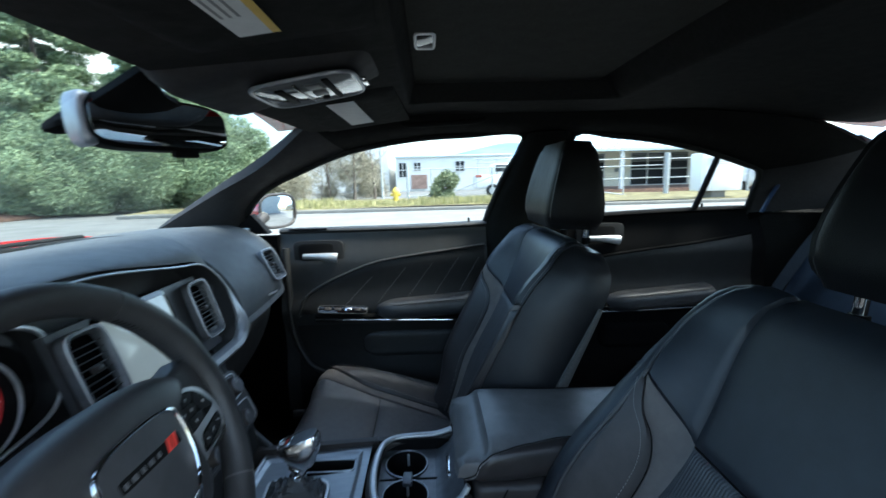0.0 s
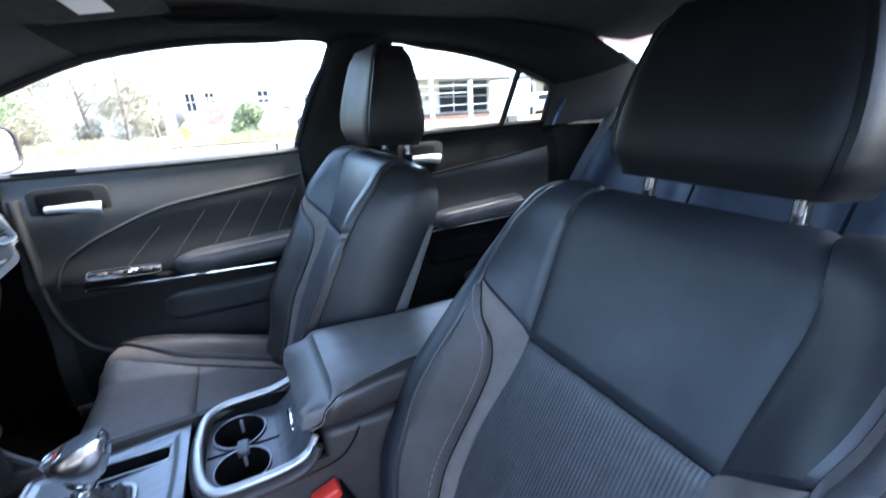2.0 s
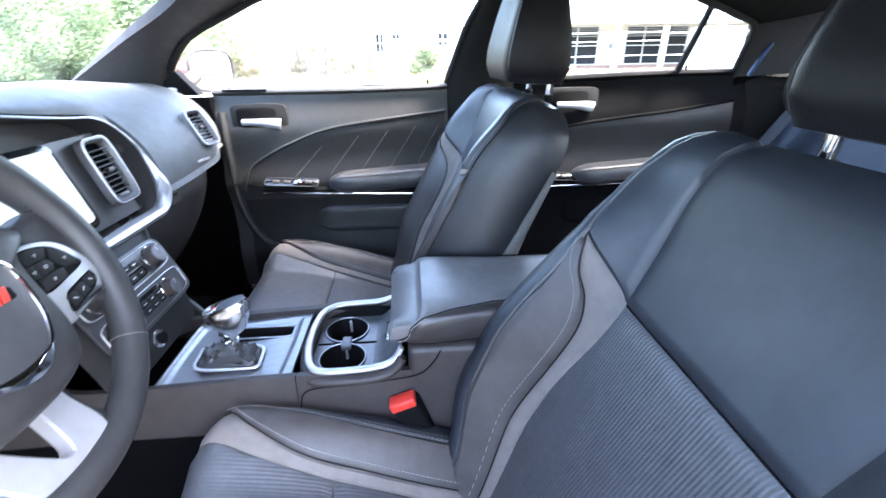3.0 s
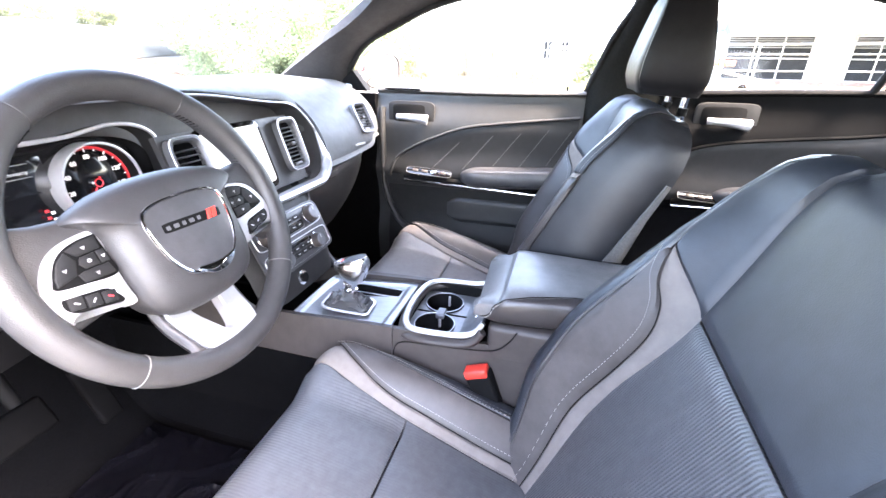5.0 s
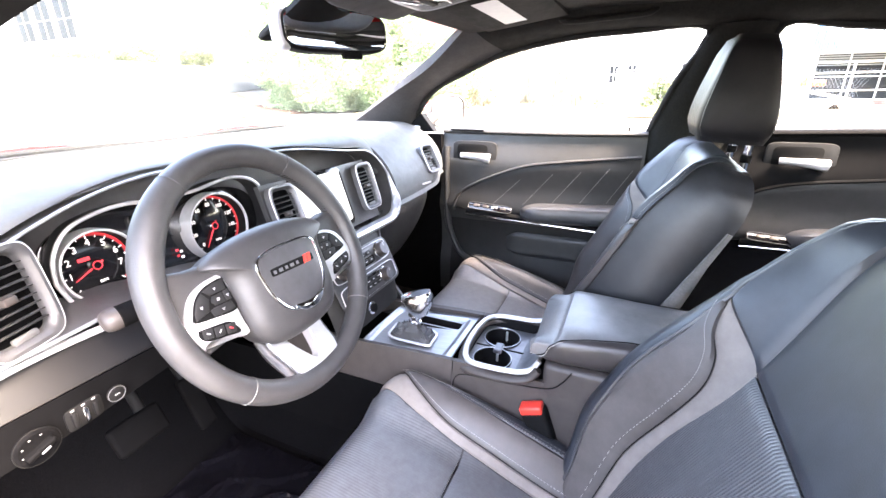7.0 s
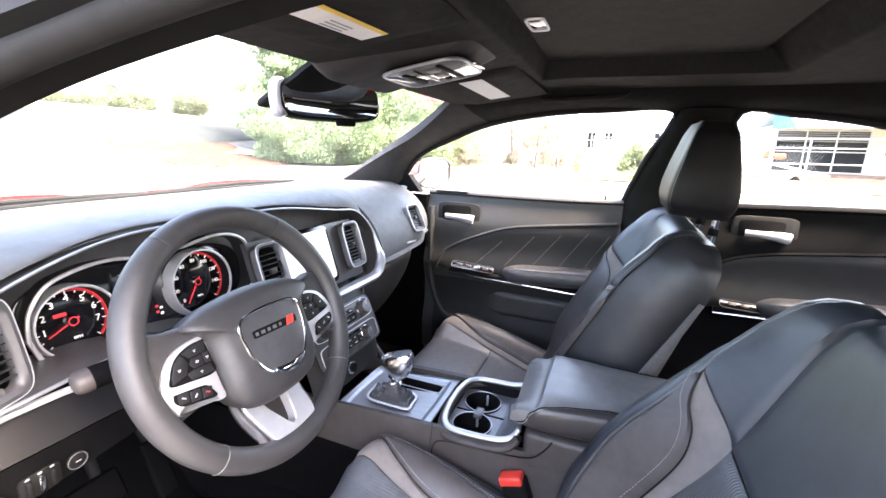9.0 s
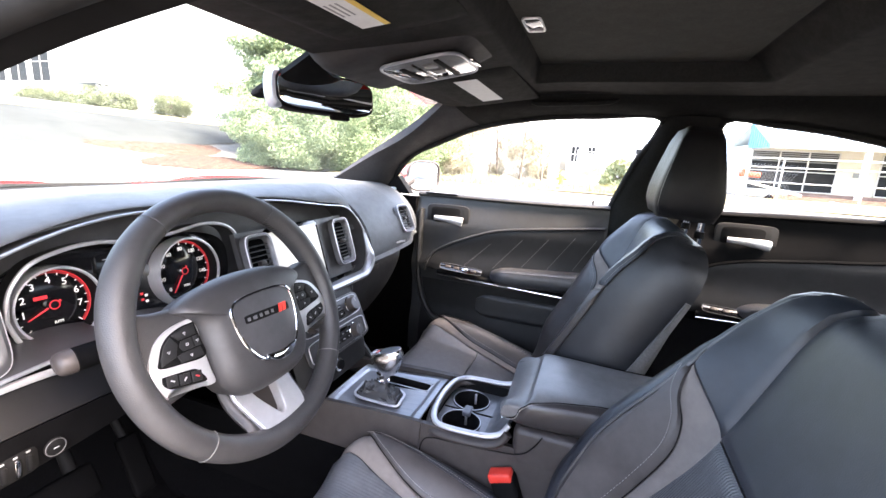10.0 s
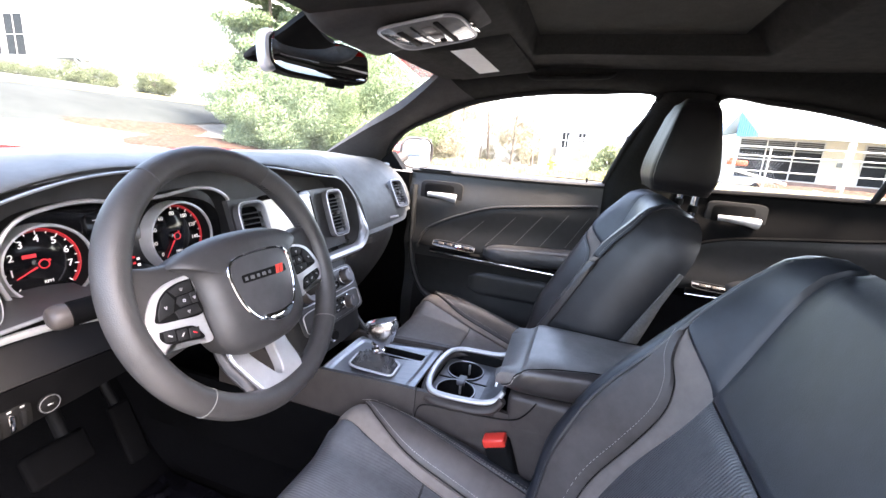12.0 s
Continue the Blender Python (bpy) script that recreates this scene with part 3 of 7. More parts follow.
    for k in range(4 if not rear else 2):
        part("switch", rbox((0, 0, 0), (0.022, 0.012, 0.006), 0.0025, 2, msw @ pose(-0.050 + 0.034 * k, 0, 0.006)), CHROME if k == 2 else PLASTIC, d)
    if not rear:
        border = samples([(x0 + 0.022, y_door(x0, 0.97) - 0.004, 0.985), (x0 + 0.026, y_door(x0, 0.85) - 0.006, 0.844), (x0 + 0.030, y_door(x0, 0.7) - 0.006, 0.707), (x0 + 0.060, y_door(x0, 0.6) - 0.006, 0.605), (x0 + 0.125, y_door(x0, 0.55) - 0.006, 0.545), (x0 + 0.30, y_door(x0, 0.5) - 0.006, 0.505)], 40)
        part("edge_border", tube(border, 0.012, 10), DOOR_VINYL, d, "rounded dark border of the door trim")
        part("window_slot", rbox((-0.42, 0.752, sill_z(-0.42) + 0.010), (0.13, 0.012, 0.004), 0.0015), PLASTIC_DARK, d)
    # inner release: bezel, cup, lever
    hx, hz = handle_at
    yb = y_door(hx, hz)
    m = axes((hx, yb - 0.001, hz), (1, 0, 0), (0, 0, 1), (0, -1, 0))
    bez = part("release_bezel", prism(oval(0.086, 0.043, 36, 6.0), 0.006, m, 0.003), POD_DARK, d)
    part("cup", prism(oval(0.060, 0.030, 32, 6.0, -0.008, 0.002), 0.0015, m @ pose(0, 0, 0.0055), 0.0005), PLASTIC_DARK, bez)
    lever = samples([(hx - 0.050, yb - 0.016, hz - 0.010), (hx - 0.02, yb - 0.021, hz - 0.010), (hx + 0.03, yb - 0.022, hz - 0.013), (hx + 0.064, yb - 0.017, hz - 0.018)], 16)
    part("lever", tube(lever, [0.0095 + 0.0075 * sm(0.2, 1, k / 16) for k in range(17)], 12, flat=0.8, ref=(0, 1, 0)), SILVER, bez, "chrome release lever")
    # lower map pocket
    px0, px1 = (-0.245, 0.16) if not rear else (0.60, 0.86)

    def pocket(s, t):
        x = px0 + (px1 - px0) * s
        z = 0.632 + 0.046 * (2 * t - 1) * max(0.30, (1 - abs(2 * s - 1) ** 12)) ** 0.6
        return Vector((x, y_door(x, z) - 0.004, z))
    part("map_pocket", panel(pocket, 24, 14, 0.010, 0.006, out=(0, -1, 0), edge=0.25), vinyl if rear else DOOR_VINYL, d)
    frame_line = samples(top[0], 40)
    part("window_frame", tube(frame_line, 0.011, 8, flat=1.0), RUBBER, d)
    return d


front_trim = lambda x: 0.738 - 0.042 * (x + 0.393)
rear_trim = lambda x: 0.730 + 0.02 * (x - 0.6)
front_frame = [(x, side_y(z) - 0.004, z) for x, z in WINDOW_TOP] + [(0.250, 0.705, 1.20), (0.200, 0.775, 1.055)]
rear_frame = [(0.430, 0.775, 1.05), (0.450, 0.705, 1.20)] + [(x, side_y(z) - 0.004, z) for x, z in REAR_TOP] + [(1.134, 0.735, 1.13), (1.142, 0.772, 1.058)]
fd = door("door_1", -0.52, 0.20, "black trimmed front passenger door, closed, with padded insert and chrome strip",
          (front_frame,), [(-0.462, 0.742), (-0.435, 0.808), (-0.375, 0.850), (-0.292, 0.888), (-0.19, 0.924), (-0.067, 0.944), (0.19, 0.973)], (-0.385, 0.966), front_trim, False)
rd = door("door_2", 0.36, 1.20, "black trimmed rear passenger door, closed, with chrome strip and lever",
          (rear_frame,), [(0.44, 0.80), (0.50, 0.88), (0.60, 0.918), (0.77, 0.940), (0.94, 0.957), (1.15, 0.985)], (0.605, 0.996), rear_trim, True)
# lock pins, quarter divider
for lx, dd in ((0.14, fd), (0.98, rd)):
    part("lock_pin", lathe([(0.0035, 0), (0.0035, 0.012), (0.0045, 0.014), (0.0035, 0.02)], 10, Matrix.Translation((lx, 0.772, sill_z(lx) + 0.006))), RUBBER, dd)
part("quarter_divider", tube([(0.947, 0.770, 1.068), (0.955, 0.722, 1.165), (0.963, 0.676, 1.262)], 0.010, 8), RUBBER, rd)
part("jamb_edge", tube([(1.195, 0.692, 1.172), (1.172, 0.700, 1.120), (1.148, 0.704, 1.066)], 0.0065, 8), BLUE_PAINT, rd, "blue painted jamb edge")
# panes
wt = spline([(x, side_y(z), z) for x, z in WINDOW_TOP])
window("window_3", lambda s, t: Vector((-0.660 + 0.855 * s, 0.788, 1.04)).lerp(wt(s), t), 20, 8, "clear front passenger window glass")
rt = spline([(x, side_y(z), z) for x, z in REAR_TOP])
window("window_4", lambda s, t: Vector((0.430 + 0.712 * s, 0.788, 1.05)).lerp(rt(s), t), 20, 8, "clear rear passenger window glass with quarter light")
# mirror sail inside the front window corner
sail = [(-0.70, 1.035), (-0.555, 1.035), (-0.60, 1.105)]
bm = bmesh.new()
ring = []
for yy in (0.752, 0.79):
    ring.append([bm.verts.new((x, yy - 0.3 * (z - 1.035), z)) for x, z in sail])
bm.faces.new(ring[0]); bm.faces.new(list(reversed(ring[1])))
for k in range(3):
    bm.faces.new((ring[0][k], ring[1][k], ring[1][(k + 1) % 3], ring[0][(k + 1) % 3]))
part("mirror_sail", bm, PLASTIC_DARK, fd)
part("sail_vent", prism(oval(0.016, 0.007, 24), 0.004, axes((-0.63, 0.748, 1.052), (1, 0, 0), (0, 0, 1), (0, -1, 0))), SILVER, fd)

# exterior mirror
em = thing("door_mirror", (-0.60, 0.86, 1.02), "exterior door mirror in a grey housing on the passenger door", "mirror")
mc = (-0.60, 0.985, 1.100)
mm = axes(mc, (0.38, 0.925, 0), (0, 0, 1), (0.925, -0.38, 0))
bm = lathe([(0.02, -0.11), (0.06, -0.10), (0.085, -0.06), (0.098, -0.01), (0.100, 0.004)], 32)
bmesh.ops.transform(bm, matrix=mm @ Matrix.Diagonal((1.0, 0.66, 0.9, 1)), verts=bm.verts)
part("housing", bm, RED_PAINT, em)
part("rim", tube([mm @ Vector((x, y, 0.006)) for x, y in oval(0.098, 0.064, 40, 3.2)], 0.006, 8, closed=True, ref=(1, 0, 0)), PLASTIC, em)
part("mirror_glass", prism(oval(0.094, 0.060, 40, 3.2), 0.003, mm @ pose(0, 0, 0.004), 0.0005), MIRROR, em)
part("foot", tube(samples([(-0.63, 0.79, 1.06), (-0.63, 0.85, 1.065), (-0.62, 0.90, 1.085)], 8), 0.022, 10), PLASTIC, em)


# ---- front seats ----
def front_seat(cy, dx, dz, recl, tip, drop, straight, label):
    st = thing("front_seat", (-0.02 + dx, cy, 0.30), label, "car seat", group="front seats")
    sa, ca = math.sin(radians(recl)), math.cos(radians(recl))
    bx, bz, L = 0.20 + dx, 0.55 + dz, 0.55
    wn_ = [0.240, 0.266, 0.278, 0.280, 0.279, 0.279, 0.276, 0.264] if straight else [0.240, 0.266, 0.278, 0.277, 0.270, 0.266, 0.262, 0.244]

    def half(v):
        k = min(6, max(0, int(v * 7)))
        s = v * 7 - k
        w = wn_[k] + (wn_[min(7, k + 1)] - wn_[k]) * s
        return w * (math.sqrt(1 - 0.22 * ((v - 0.86) / 0.15) ** 2) if v > 0.86 else 1.0)

    def swell(v):
        if straight:
            return 0.082 - 0.026 * v - 0.030 * sm(0.15, -0.1, v)
        return 0.060 + 0.036 * sm(0.80, 0.30, v) - 0.022 * sm(0.60, 1.0, v) - 0.030 * sm(0.15, -0.1, v)

    def bulge(u, v):
        a = abs(u)
        h = swell(v) * (1 - (0.5 if straight else 0.25) * sm(0.70, 0.98, v))
        d = h * sm(0.50, 0.80, a) - (h + 0.045) * sm(0.83, 1.04, a) if straight else h * sm(0.50, 0.83, a) - (h + 0.045) * sm(0.88, 1.04, a)
        return d
    V0, R0 = (0.92 if straight else 0.950), 0.042
    up_v, fw_v, base_v = Vector((sa, 0, ca)), Vector((-ca, 0, sa)), Vector((bx, cy, bz))

    def back(u, v, lift=0.0):
        d = bulge(u, min(v, 1.0)) + lift
        if v <= V0:
            return base_v + up_v * (v * L) + fw_v * d + Vector((0, u * half(v), 0))
        q = (v - V0) * L / R0
        d = max(d, 0.0) * max(0.0, 1 - 0.8 * q) + min(d, 0.0) * max(0.15, 1 - 1.2 * q)
        return base_v + up_v * (V0 * L + R0 * math.sin(q) + d * math.sin(q)) + fw_v * (d * math.cos(q) - R0 * (1 - math.cos(q))) + Vector((0, u * half(min(v, 1.0)), 0))
    out = (-ca, 0, sa)
    # shell behind the panels
    rows = []
    for v in list(np.linspace(-0.20, 0.90, 24)) + list(np.linspace(0.92, 1.06, 9)):
        row = [back(u, v, -0.007) for u in np.linspace(-1, 1, 25)]
        w = max(0.0, (v - 0.80) / 0.26)
        along = v * L if v < 0.80 else 0.80 * L + (0.5466 - 0.80 * L) * math.sin(w * math.pi / 2)
        for u in np.linspace(1, -1, 13):
            e = (1 - abs(u) ** 4)
            full = 0.100 + (0.035 - 0.03 * sm(0.3, 1, v)) * e
            dep = full if v < 0.80 else 0.056 + (full - 0.056) * math.cos(w * math.pi / 2)
            row.append(base_v + up_v * along - fw_v * dep + Vector((0, u * half(min(v, 1.0)) * 0.97, 0)))
        rows.append(row)
    part("back_shell", quads(rows, close_u=True, caps=True), SHELL_LEATHER, st, angle=50)

    def back_panel_fn(s, t):
        u, v = -0.97 + 1.94 * s, 0.0 + 0.74 * t
        th = 0.141 - 0.03 * sm(0.3, 1, v) - 0.04 * abs(u) ** 4
        return Vector((bx + sa * v * L + ca * th, cy + u * half(v), bz + ca * v * L - sa * th))
    part("back_panel", panel(back_panel_fn, 14, 14, 0.006, 0.01, out=(ca, 0, -sa)), FELT, st, "light grey felt rear panel")

    for sg in (1, -1):
        def felt_edge(s, t):
            v = 0.02 + 0.78 * t
            dep = 0.062 + 0.026 * t + (0.044 - 0.034 * t) * s
            return Vector((bx + sa * v * L + ca * dep, cy + sg * half(v) * (1.012 - 0.02 * s), bz + ca * v * L - sa * dep))
        part("felt_edge", panel(felt_edge, 4, 14, 0.003, 0.004, out=(0, sg, 0), edge=0.3), FELT, st, "light grey felt edge")
    J, S = (0.510, 0.597), ((0.872, 0.690) if straight else (0.795, 0.690))
    for sg in (1, -1):
        f = lambda pts: spline([(sg * u, v) for u, v in pts])
        seam = f([J, (0.535, 0.72), (0.575, 0.87), (0.63, 1.045)])
        shoulder_out = f([S, (0.872, 0.77), (0.872, 0.88), (0.86, 1.03)] if straight else [S, (0.832, 0.77), (0.840, 0.88), (0.790, 1.03)])
        part("shoulder_panel", panel(between(seam, shoulder_out, back), 10, 18, 0.0035 if straight else 0.006, 0.004, out=out), LEATHER_NAVY, st)
        band_in = f([(0.520, -0.17), (0.550, 0.14), (0.540, 0.33), (0.505, 0.49), (0.505, 0.597), ((0.680, 0.640) if straight else (0.640, 0.640)), ((0.868 if straight else 0.788), 0.685)])
        band_out = f([(0.575, -0.17), (0.605, 0.14), (0.590, 0.32), (0.592, 0.46), (0.635, 0.545), ((0.735, 0.600) if straight else (0.705, 0.598)), ((0.862 if straight else 0.762), 0.662)])
        part("grey_band", panel(between(band_in, band_out, back), 6, 40, 0.002, 0.004, out=out), LEATHER_GREY, st, "grey leather accent band")
        rim = f([(0.872, -0.17 + 0.141 * k) for k in range(7)] if straight else [(0.735, -0.17), (0.770, 0.16), (0.780, 0.33), (0.780, 0.46), (0.780, 0.55), (0.786, 0.62), (0.795, 0.676)])
        part("side_bolster", panel(between(band_out, rim, back), 8, 40, 0.0035 if straight else 0.006, 0.004, out=out), LEATHER_SIDE if straight else LEATHER_WARM, st, "charcoal leather side bolster")
        if straight:
            part("stitching", stitches(rim, back, out, 0.36, 0.006), SEAM_GREY, st, "pale thread stitching")
            part("stitching", stitches(lambda t: shoulder_out(t * 0.8), back, out, 0.14, 0.006), STITCH, st, "pale thread stitching")
        else:
            part("piping", tube([back(rim(k / 40).x, rim(k / 40).y, 0.001) for k in range(41)] + [back(shoulder_out(k / 20).x, shoulder_out(k / 20).y, 0.001) for k in range(1, 21)], 0.0034, 6), LEATHER, st)
        away = lambda d: lambda t: band_out(t) + (rim(t) - band_out(t)).normalized() * d
        part("stitching", stitches(away(0.016), back, out, 0.36, 0.0125 if not straight else 0.006), STITCH, st, "pale thread stitching")
        part("stitching", stitches(away(-0.013), back, out, 0.36, 0.003, 0.0050), SEAM_GREY, st, "fine grey thread stitching")
        part("seam", tube([back(q.x, q.y, 0.0022) for q in [band_out(k / 60) for k in range(61)]], 0.0009, 6), PLASTIC_DARK, st, "dark sewn seam")
        if not straight:
            whole = lambda t: rim(t / 0.62) if t < 0.62 else shoulder_out((t - 0.62) / 0.38)
            outer = lambda t: Vector((sg * 1.0, whole(t).y))
            part("edge_panel", panel(between(whole, outer, back), 8, 60, 0.003, 0.004, out=out, edge=0.2), LEATHER_NAVY, st, "dark leather outer roll of the bolster")
    seam_l = spline([(-J[0], J[1]), (-0.535, 0.72), (-0.575, 0.87), (-0.63, 1.045)])
    seam_r = spline([(J[0], J[1]), (0.535, 0.72), (0.575, 0.87), (0.63, 1.045)])
    part("upper_panel", panel(between(seam_l, seam_r, back), 26, 18, 0.006, 0.004, out=out, edge=0.06), LEATHER_NAVY, st)
    in_l = spline([(-0.520, -0.17), (-0.550, 0.14), (-0.540, 0.33), (-0.505, 0.49), (-0.505, 0.592)])
    in_r = spline([(0.520, -0.17), (0.550, 0.14), (0.540, 0.33), (0.505, 0.49), (0.505, 0.592)])
    part("ribbed_insert", panel(between(in_l, in_r, back), 26, 18, 0.004, 0.004, out=out, edge=0.06), INSERT_BACK, st, "ribbed perforated leather insert")

    # cushion
    def seat_z(v):
        return 0.580 + dz - drop - 0.125 * (1 - v) ** 1.6

    def cush(u, v, lift=0.0):
        a = abs(u)
        h = (0.050 + 0.012 * sm(0.9, 0.6, v)) * sm(0.45, 0.82, a) * (1 - 0.45 * sm(0.80, 1.0, v)) - 0.075 * sm(0.88, 1.04, a)
        z = seat_z(v) + h + lift
        x = 0.215 + dx - 0.515 * v
        if v > 0.86:
            w = (v - 0.86) / 0.14
            z -= 0.060 * w * w
            x += 0.020 * w * w
        wd = 0.250 - 0.022 * sm(0.80, 1.0, v)
        return Vector((x, cy + u * wd, z))
    rows = []
    for v in np.linspace(-0.10, 1.0, 26):
        row = [cush(u, v, -0.007) for u in np.linspace(-1, 1, 25)]
        low = 0.40 + dz if v < 0.8 else 0.40 + dz + 0.03 * sm(0.8, 1.0, v)
        row += [Vector((row[0].x + 0.02 * sm(0.9, 1, v), cy + u * 0.235, low - 0.04)) for u in np.linspace(1, -1, 9)]
        rows.append(row)
    part("cushion_shell", quads(rows, close_u=True, caps=True), SHELL_LEATHER, st, angle=50)
    up = (0, 0, 1)
    for sg in (1, -1):
        f = lambda pts: spline([(sg * u, v) for u, v in pts])
        b_in = f([(0.500, -0.08), (0.510, 0.20), (0.535, 0.40), (0.570, 0.58), (0.655, 0.79), (0.795, 0.96)])
        b_out = f([(0.575, -0.08), (0.575, 0.20), (0.600, 0.42), (0.645, 0.62), (0.765, 0.77), (0.905, 0.855)])
        c_rim = f([(0.785, -0.05), (0.795, 0.25), (0.825, 0.47), (0.870, 0.65), (0.905, 0.77), (0.912, 0.860)])
        c_out = f([(1.0, -0.05), (1.0, 0.25), (1.0, 0.50), (1.0, 0.72), (1.0, 0.86), (0.95, 0.965)])
        part("grey_band", panel(between(b_in, b_out, cush), 6, 36, 0.003, 0.004, out=up), LEATHER_GREY, st, "grey leather accent band")
        part("side_bolster", panel(between(b_out, c_rim, cush), 8, 36, 0.006, 0.004, out=up), LEATHER_WARM, st, "charcoal leather side bolster")
        part("piping", tube([cush(c_rim(k / 40).x, c_rim(k / 40).y, 0.001) for k in range(41)], 0.0022, 6), LEATHER, st)
        part("edge_panel", panel(between(c_rim, c_out, cush), 8, 40, 0.003, 0.004, out=up, edge=0.2), LEATHER_NAVY, st, "dark leather outer roll of the cushion")
        part("stitching", stitches(lambda t: b_out(t) + Vector((sg * 0.018, 0)), cush, up, 0.5, 0.0105), STITCH, st, "pale thread stitching")
        part("stitching", stitches(lambda t: c_rim(t) - Vector((sg * 0.020, 0)), cush, up, 0.5, 0.0105), STITCH, st, "pale thread stitching")
        part("stitching", stitches(lambda t: c_rim(t) + Vector((sg * 0.020, 0)), cush, up, 0.5, 0.005), SEAM_GREY, st, "fine grey thread stitching")
        part("seam", tube([cush(q.x, q.y, 0.003) for q in [b_out(k / 60) for k in range(61)]], 0.0009, 6), PLASTIC_DARK, st, "dark sewn seam")
    for name, v0, v1, mt in (("rear_insert", -0.06, 0.522, INSERT_SEAT), ("front_insert", 0.530, 0.985, INSERT_SEAT)):
        def ins(s, t):
            v = v0 + (v1 - v0) * t
            w = float(np.interp(v, (-0.08, 0.2, 0.4, 0.58, 0.79, 0.96), (0.5, 0.51, 0.535, 0.57, 0.655, 0.795))) - 0.010
            return cush((2 * s - 1) * w, v)
        part(name, panel(ins, 24, 14, 0.005, 0.004, out=up, edge=0.06), mt, st, "finely ribbed dark leather cushion insert")
    # side valance and base
    part("base_frame", rbox((-0.03 + dx, cy, 0.355), (0.40, 0.38, 0.11), 0.02), PLASTIC_DARK, st)
    for sg in (1, -1):
        part("seat_rail", rbox((-0.03 + dx, cy + sg * 0.17, 0.294), (0.50, 0.035, 0.03), 0.006), PLASTIC_DARK, st)
        part("side_valance", rbox((0.0 + dx, cy + sg * 0.236, 0.44), (0.46, 0.018, 0.10), 0.008), PLASTIC, st)

    # headrest on its two posts
    tp = radians(recl - 21)
    hu = Vector((math.sin(tp), 0, math.cos(tp)))
    hf = Vector((-math.cos(tp), 0, math.sin(tp)))
    hb = Vector((bx + 0.338 + tip, cy, bz + 0.522 - (0 if straight else 0.012)))
    HB = Vector((hb.x, cy, hb.z)) + hu * 0.0
    hw = [w * (1.07 if straight else 1.0) for w in (0.116, 0.127, 0.130, 0.128, 0.123, 0.116, 0.107, 0.092)]
    hd = [0.060, 0.070, 0.069, 0.064, 0.058, 0.051, 0.044, 0.033]

    def hr(a, t, grow=0.0):
        k = min(6, int(t * 7))
        s = t * 7 - k
        w = hw[k] + (hw[k + 1] - hw[k]) * s + grow
        d = hd[k] + (hd[k + 1] - hd[k]) * s + grow
        c, sn = math.cos(a), math.sin(a)
        yy = w * math.copysign(abs(c) ** (2 / 7.0), c)
        xx = d * math.copysign(abs(sn) ** (2 / 4.6), sn)
        xx -= (0.014 * (yy / 0.15) ** 2 * -1 if sn > 0 else 0.0)
        return HB + hu * ((-0.010 + 0.208 * t) if straight else 0.198 * t) + hf * xx + Vector((0, yy, 0))
    rows = [[hr(k * 2 * math.pi / 48, t) for k in range(48)] for t in np.linspace(0, 1, 20)]
    c0, c1 = HB - hu * (0.018 if straight else 0.008), HB + hu * 0.207
    rows = [[c0 + (q - c0) * 0.6 for q in rows[0]]] + rows + [[c1 + (q - c1) * 0.55 for q in rows[-1]]]
    hd_ob = part("headrest", quads(rows, close_u=True, caps=True), HEADREST_LEATHER, st, angle=50)
    for sg in (1, -1):
        a0 = 0.0 if sg > 0 else math.pi
        part("headrest_side", panel(lambda s, t: hr(a0 + (s - 0.5) * 1.45, 0.05 + 0.9 * t, 0.001), 12, 18, 0.004, 0.003, out=(0, sg, 0)), HEADREST_LEATHER, hd_ob, "black leather cheek")
        foot = Vector((bx + 0.300, cy + sg * 0.0865, bz + 0.475))
        part("headrest_post", tube([foot - hu * 0.03, foot + hu * 0.08], 0.0080, 12), CHROME, st, "chrome headrest post")
        part("post_guide", tube([foot - hu * 0.004, foot + hu * 0.012], 0.0105, 14), PLASTIC_DARK, st)
    return st


driver = front_seat(-0.358, 0.0, 0.0, 27.0, -0.008, 0.0, False, "black leather driver's seat with grey accent bands and raised headrest")
passenger = front_seat(0.385, -0.115, 0.018, 24.5, -0.072, 0.040, True, "black leather front passenger seat with grey accent bands")

# buckle beside the driver's cushion
bk = thing("belt_buckle", (0.06, -0.135, 0.50), "seat belt buckle with a red release button beside the cushion", "belt buckle")
mbk = axes((0.070, -0.127, 0.569), (1, 0, 0.36), (0, 1, 0.05))
part("buckle_body", rbox((0, 0, 0), (0.048, 0.030, 0.105), 0.008, 3, None), PLASTIC_DARK, bk).matrix_parent_inverse = bk.matrix_basis.inverted() @ mbk
part("release_button", rbox((0, 0, 0), (0.044, 0.026, 0.018), 0.004, 3, None), RED_PLASTIC, bk, "red release button").matrix_parent_inverse = bk.matrix_basis.inverted() @ mbk @ pose(-0.002, -0.002, 0.052)

